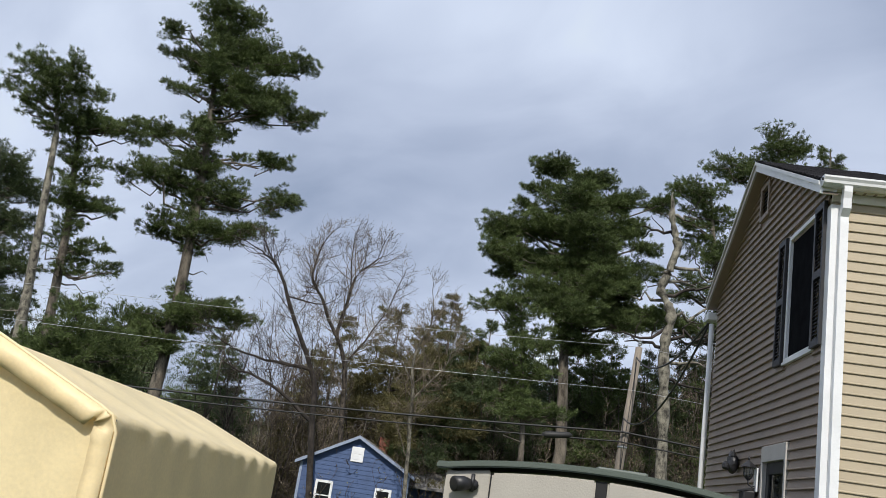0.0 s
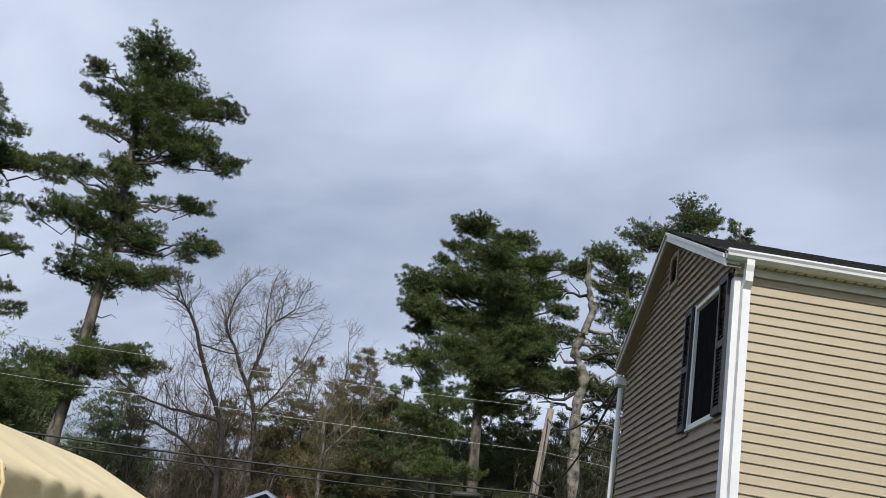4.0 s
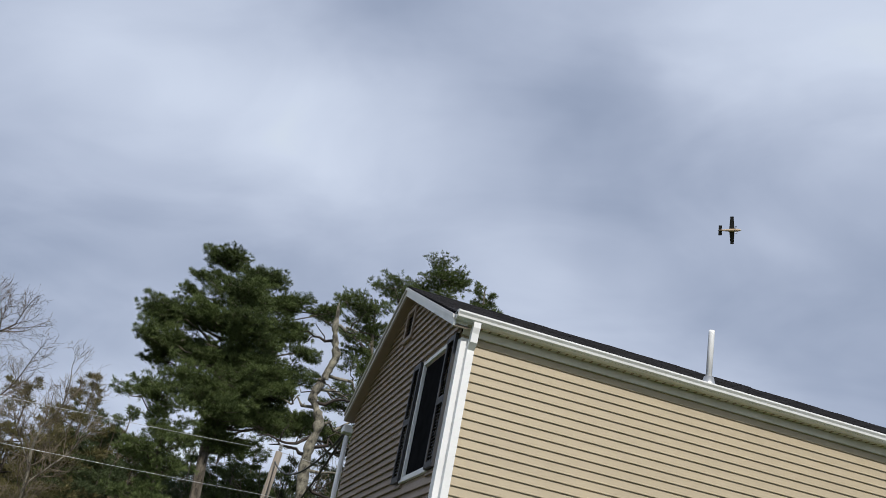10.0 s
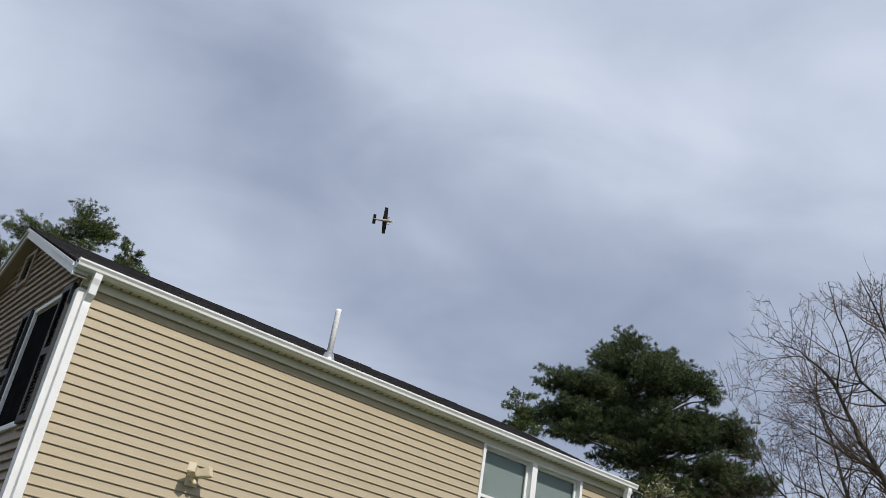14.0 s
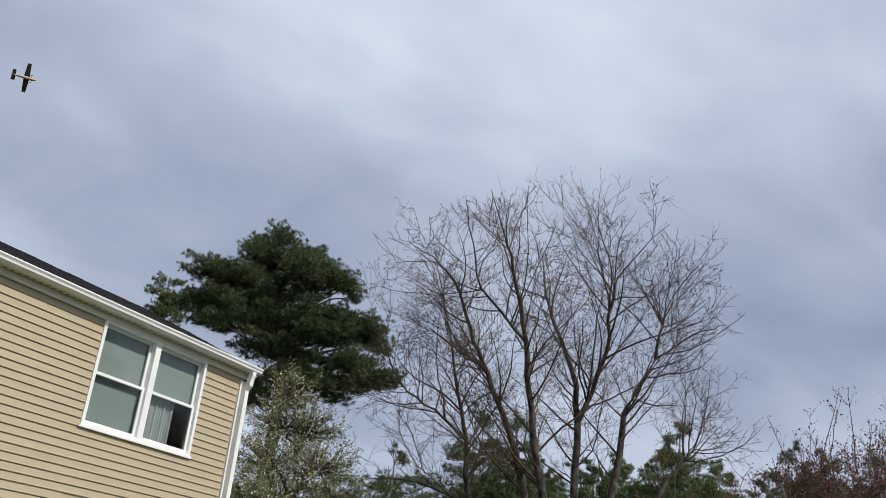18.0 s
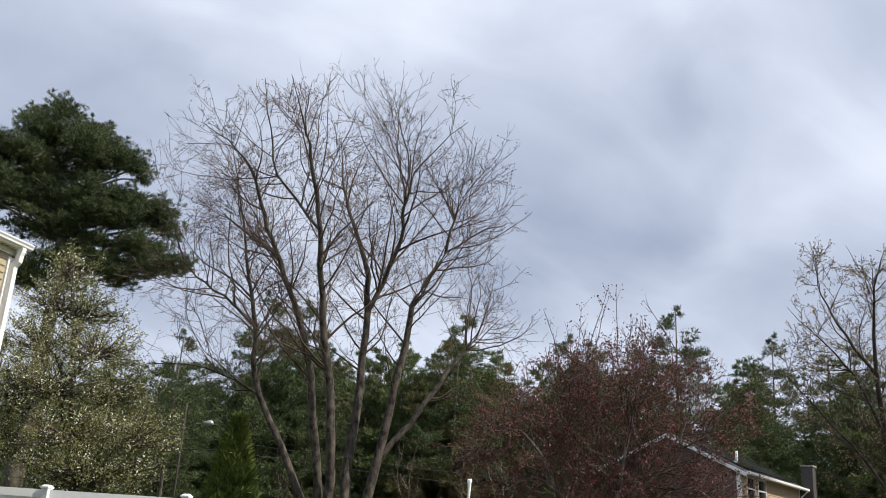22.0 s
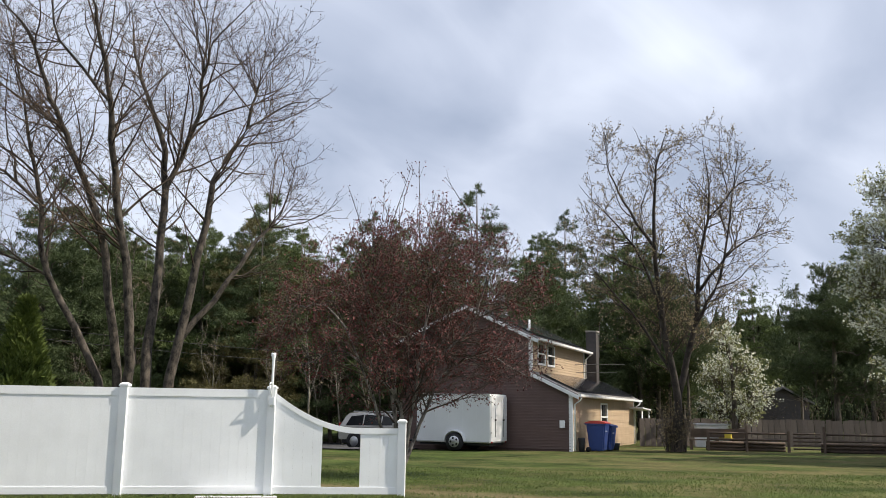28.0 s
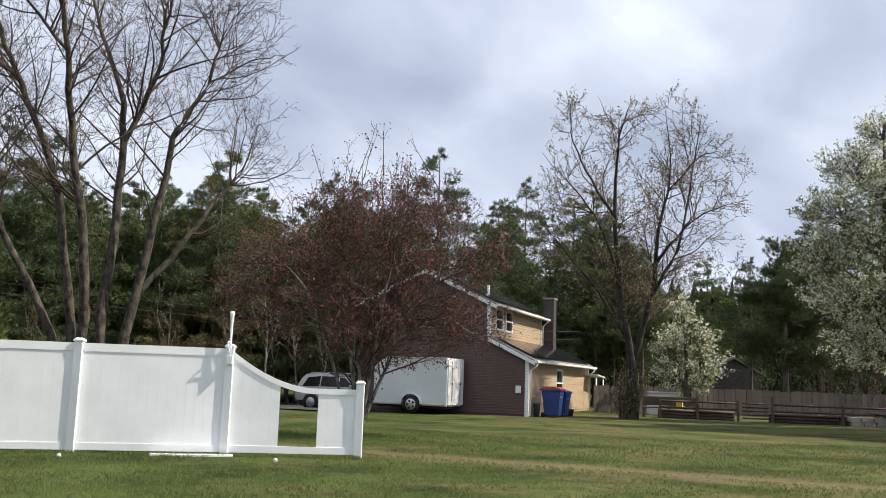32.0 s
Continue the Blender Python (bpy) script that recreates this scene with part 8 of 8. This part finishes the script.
    for k in range(24):
        a = radians(rng.uniform(-12, 3))
        d = rng.uniform(57, 74)
        put(kinds, d * math.cos(a), d * math.sin(a), rng.uniform(0.62, 0.85), rng.uniform(0, 360))
    for k in range(30):
        put(shrubs, rng.uniform(50, 60), rng.uniform(-30, 34), rng.uniform(0.7, 1.2), rng.uniform(0, 360))


def tree_line():
    """The far woods, closed behind the nearer trees."""
    rng = np.random.default_rng(99)
    n = 66000
    a = np.radians(rng.uniform(-50, 125, n))
    d = rng.uniform(86, 112, n)
    edge = np.array([1.0 + 0.35 * noise.noise((q * 22, 0, 0)) + 0.25 * noise.noise((q * 70, 5, 0)) for q in a])
    z = -1.5 + np.where((a > 1.70) & (a < 1.92), 8.0, 15.0) * edge * rng.random(n) ** 0.8
    P = np.stack([d * np.cos(a), d * np.sin(a), z], 1)
    D = np.tile([0, 0, 0.6], (n, 1))
    V, F = flakes(P, D, 0.5, 0.06, 3, rng)
    return tagged(arrays("far_woods", V, F, NEEDLE_BLUE), "distant dark mixed woods beyond the gardens", "woods", kind="stuff")


def wooded_rise():
    """The closed dark wall of distant woods, with a ragged top."""
    nc, nr = 1500, 12
    V, F = [], []
    for i in range(nc + 1):
        a = radians(-60 + 195 * i / nc)
        top = (7.0 if 1.66 < a < 1.96 else 13.5) * (1 + 0.30 * noise.noise((a * 22, 0, 0)) + 0.22 * noise.noise((a * 90, 5, 0)) + 0.18 * noise.noise((a * 260, 8, 0)))
        for j in range(nr + 1):
            h = j / nr
            d = 116 + 5 * h + 3.0 * noise.noise((a * 60, h * 6, 2)) + 1.2 * noise.noise((a * 240, h * 16, 7))
            V.append((d * math.cos(a), d * math.sin(a), -2.5 + (top + 2.5) * h))
    n = nr + 1
    F = [(i * n + j, (i + 1) * n + j, (i + 1) * n + j + 1, i * n + j + 1) for i in range(nc) for j in range(nr)]
    m = material("distant_woods", (0.010, 0.015, 0.008), 0.95, 0.5, 0.35, 1.6, 1.0, 2.0, second=(0.05, 0.058, 0.03), spec=0.0, stretch=(1, 1, 0.5))
    tagged(solid("wooded_rise", V, F, m), "distant dark wooded rise", "woods", kind="stuff")


forest()
wooded_rise()
tree_line()


# ---- model aeroplane ----
PLANE, PLANE_TURN = (18.10, 28.99, 19.41), (-63, -4, -32)
def aeroplane():
    m = pose(PLANE[0], PLANE[1], PLANE[2], *PLANE_TURN)
    ob = new("model_aeroplane")
    ob.matrix_world = m
    tagged(ob, "tan and black high-wing model aeroplane in flight", "aeroplane")
    tube("fuselage", [(-0.45, 0, 0), (-0.3, 0, 0), (0.0, 0, 0), (0.25, 0, 0), (0.36, 0, 0)], [0.02, 0.035, 0.06, 0.06, 0.03], TAN, ob, 12)
    V = []
    for y, c in ((-0.55, 0.10), (0, 0.16), (0.55, 0.10)):
        V += [(0.05 + c * 0.6, y, 0.055), (0.05 - c * 0.7, y, 0.05), (0.05 + c * 0.1, y, 0.08)]
    solid("wing", V, [(0, 1, 4, 3), (3, 4, 7, 6), (1, 2, 5, 4), (4, 5, 8, 7), (2, 0, 3, 5), (5, 3, 6, 8), (0, 2, 1), (6, 7, 8)], BLACK, ob)
    V = [(-0.34, -0.2, 0.0), (-0.46, -0.2, 0.0), (-0.48, 0.2, 0.0), (-0.34, 0.2, 0.0), (-0.34, -0.2, 0.012), (-0.46, -0.2, 0.012), (-0.48, 0.2, 0.012), (-0.34, 0.2, 0.012)]
    Q = [(0, 1, 2, 3), (7, 6, 5, 4), (0, 4, 5, 1), (1, 5, 6, 2), (2, 6, 7, 3), (3, 7, 4, 0)]
    solid("tailplane", V, Q, BLACK, ob)
    solid("fin", [(-0.34, -0.006, 0.02), (-0.48, -0.006, 0.02), (-0.50, -0.006, 0.17), (-0.42, -0.006, 0.17), (-0.34, 0.006, 0.02), (-0.48, 0.006, 0.02), (-0.50, 0.006, 0.17), (-0.42, 0.006, 0.17)], Q, BLACK, ob)
    tube("spinner", [(0.36, 0, 0), (0.40, 0, 0)], [0.03, 0.006], WHITE, ob, 10)
    for s in (-1, 1):
        tube("wheel", [(0.2, s * 0.13, -0.13), (0.2, s * 0.15, -0.13)], 0.035, RUBBER, ob, 12)
        tube("gear_leg", [(0.15, s * 0.03, -0.04), (0.2, s * 0.13, -0.13)], 0.008, METAL, ob, 6)


aeroplane()


# ---- grass on the near lawn ----
def worn_path(x, y):
    """Where feet have worn the grass away."""
    return np.abs(x - PATH_X - PATH_SLOPE * y) < 0.35


def grass():
    rng = np.random.default_rng(7)
    n = 80000
    x = 9.0 + 17.0 * rng.random(n) ** 1.25
    y = rng.uniform(-12.0, 10.0, n)
    keep = np.array([noise.noise((a * 0.9, b * 0.9, 4)) + 0.5 * noise.noise((a * 3.1, b * 3.1, 9)) > -0.5 + 0.5 * rng.random() for a, b in zip(x, y)])
    near = (np.abs(x - np.interp(y, [1.66, 3.96, 6.42, 8.85], [17.22, 16.83, 16.27, 15.66])) < 0.16) & (y > 1.5)
    keep &= ~worn_path(x, y)
    keep |= near
    P = np.stack([x, y, np.zeros(n)], 1)[keep]
    D = np.tile([0, 0, 1.0], (len(P), 1))
    V, F = flakes(P, D, 0.055, 0.006, 3, rng, spray=0.5)
    # longer tufts left by the mower along the foot of the fence
    m = 1300
    fy = rng.uniform(-0.2, 9.0, m)
    fx = np.interp(fy, [1.66, 3.96, 6.42, 8.85], [17.22, 16.83, 16.27, 15.66]) - 0.09 - np.abs(rng.normal(0, 0.09, m))
    tall = np.array([noise.noise((q * 2.3, 0, 1)) > -0.25 for q in fy]) & (fy > 1.6)
    Q = np.stack([fx, fy, np.full(m, -0.01)], 1)[tall]
    V2, F2 = flakes(Q, np.tile([0, 0, 1.0], (len(Q), 1)), 0.075, 0.007, 4, rng, spray=0.45)
    V, F = gather([(V, F), (V2, F2)])
    m = material("grass_blades", (0.045, 0.085, 0.018), 0.8, 0.4, 0.6, 8, island=0.5, second=(0.135, 0.175, 0.05), trans=0.3)
    tagged(arrays("grass", V, F, m), "short spring grass blades on the lawn", "grass", kind="stuff")


grass()
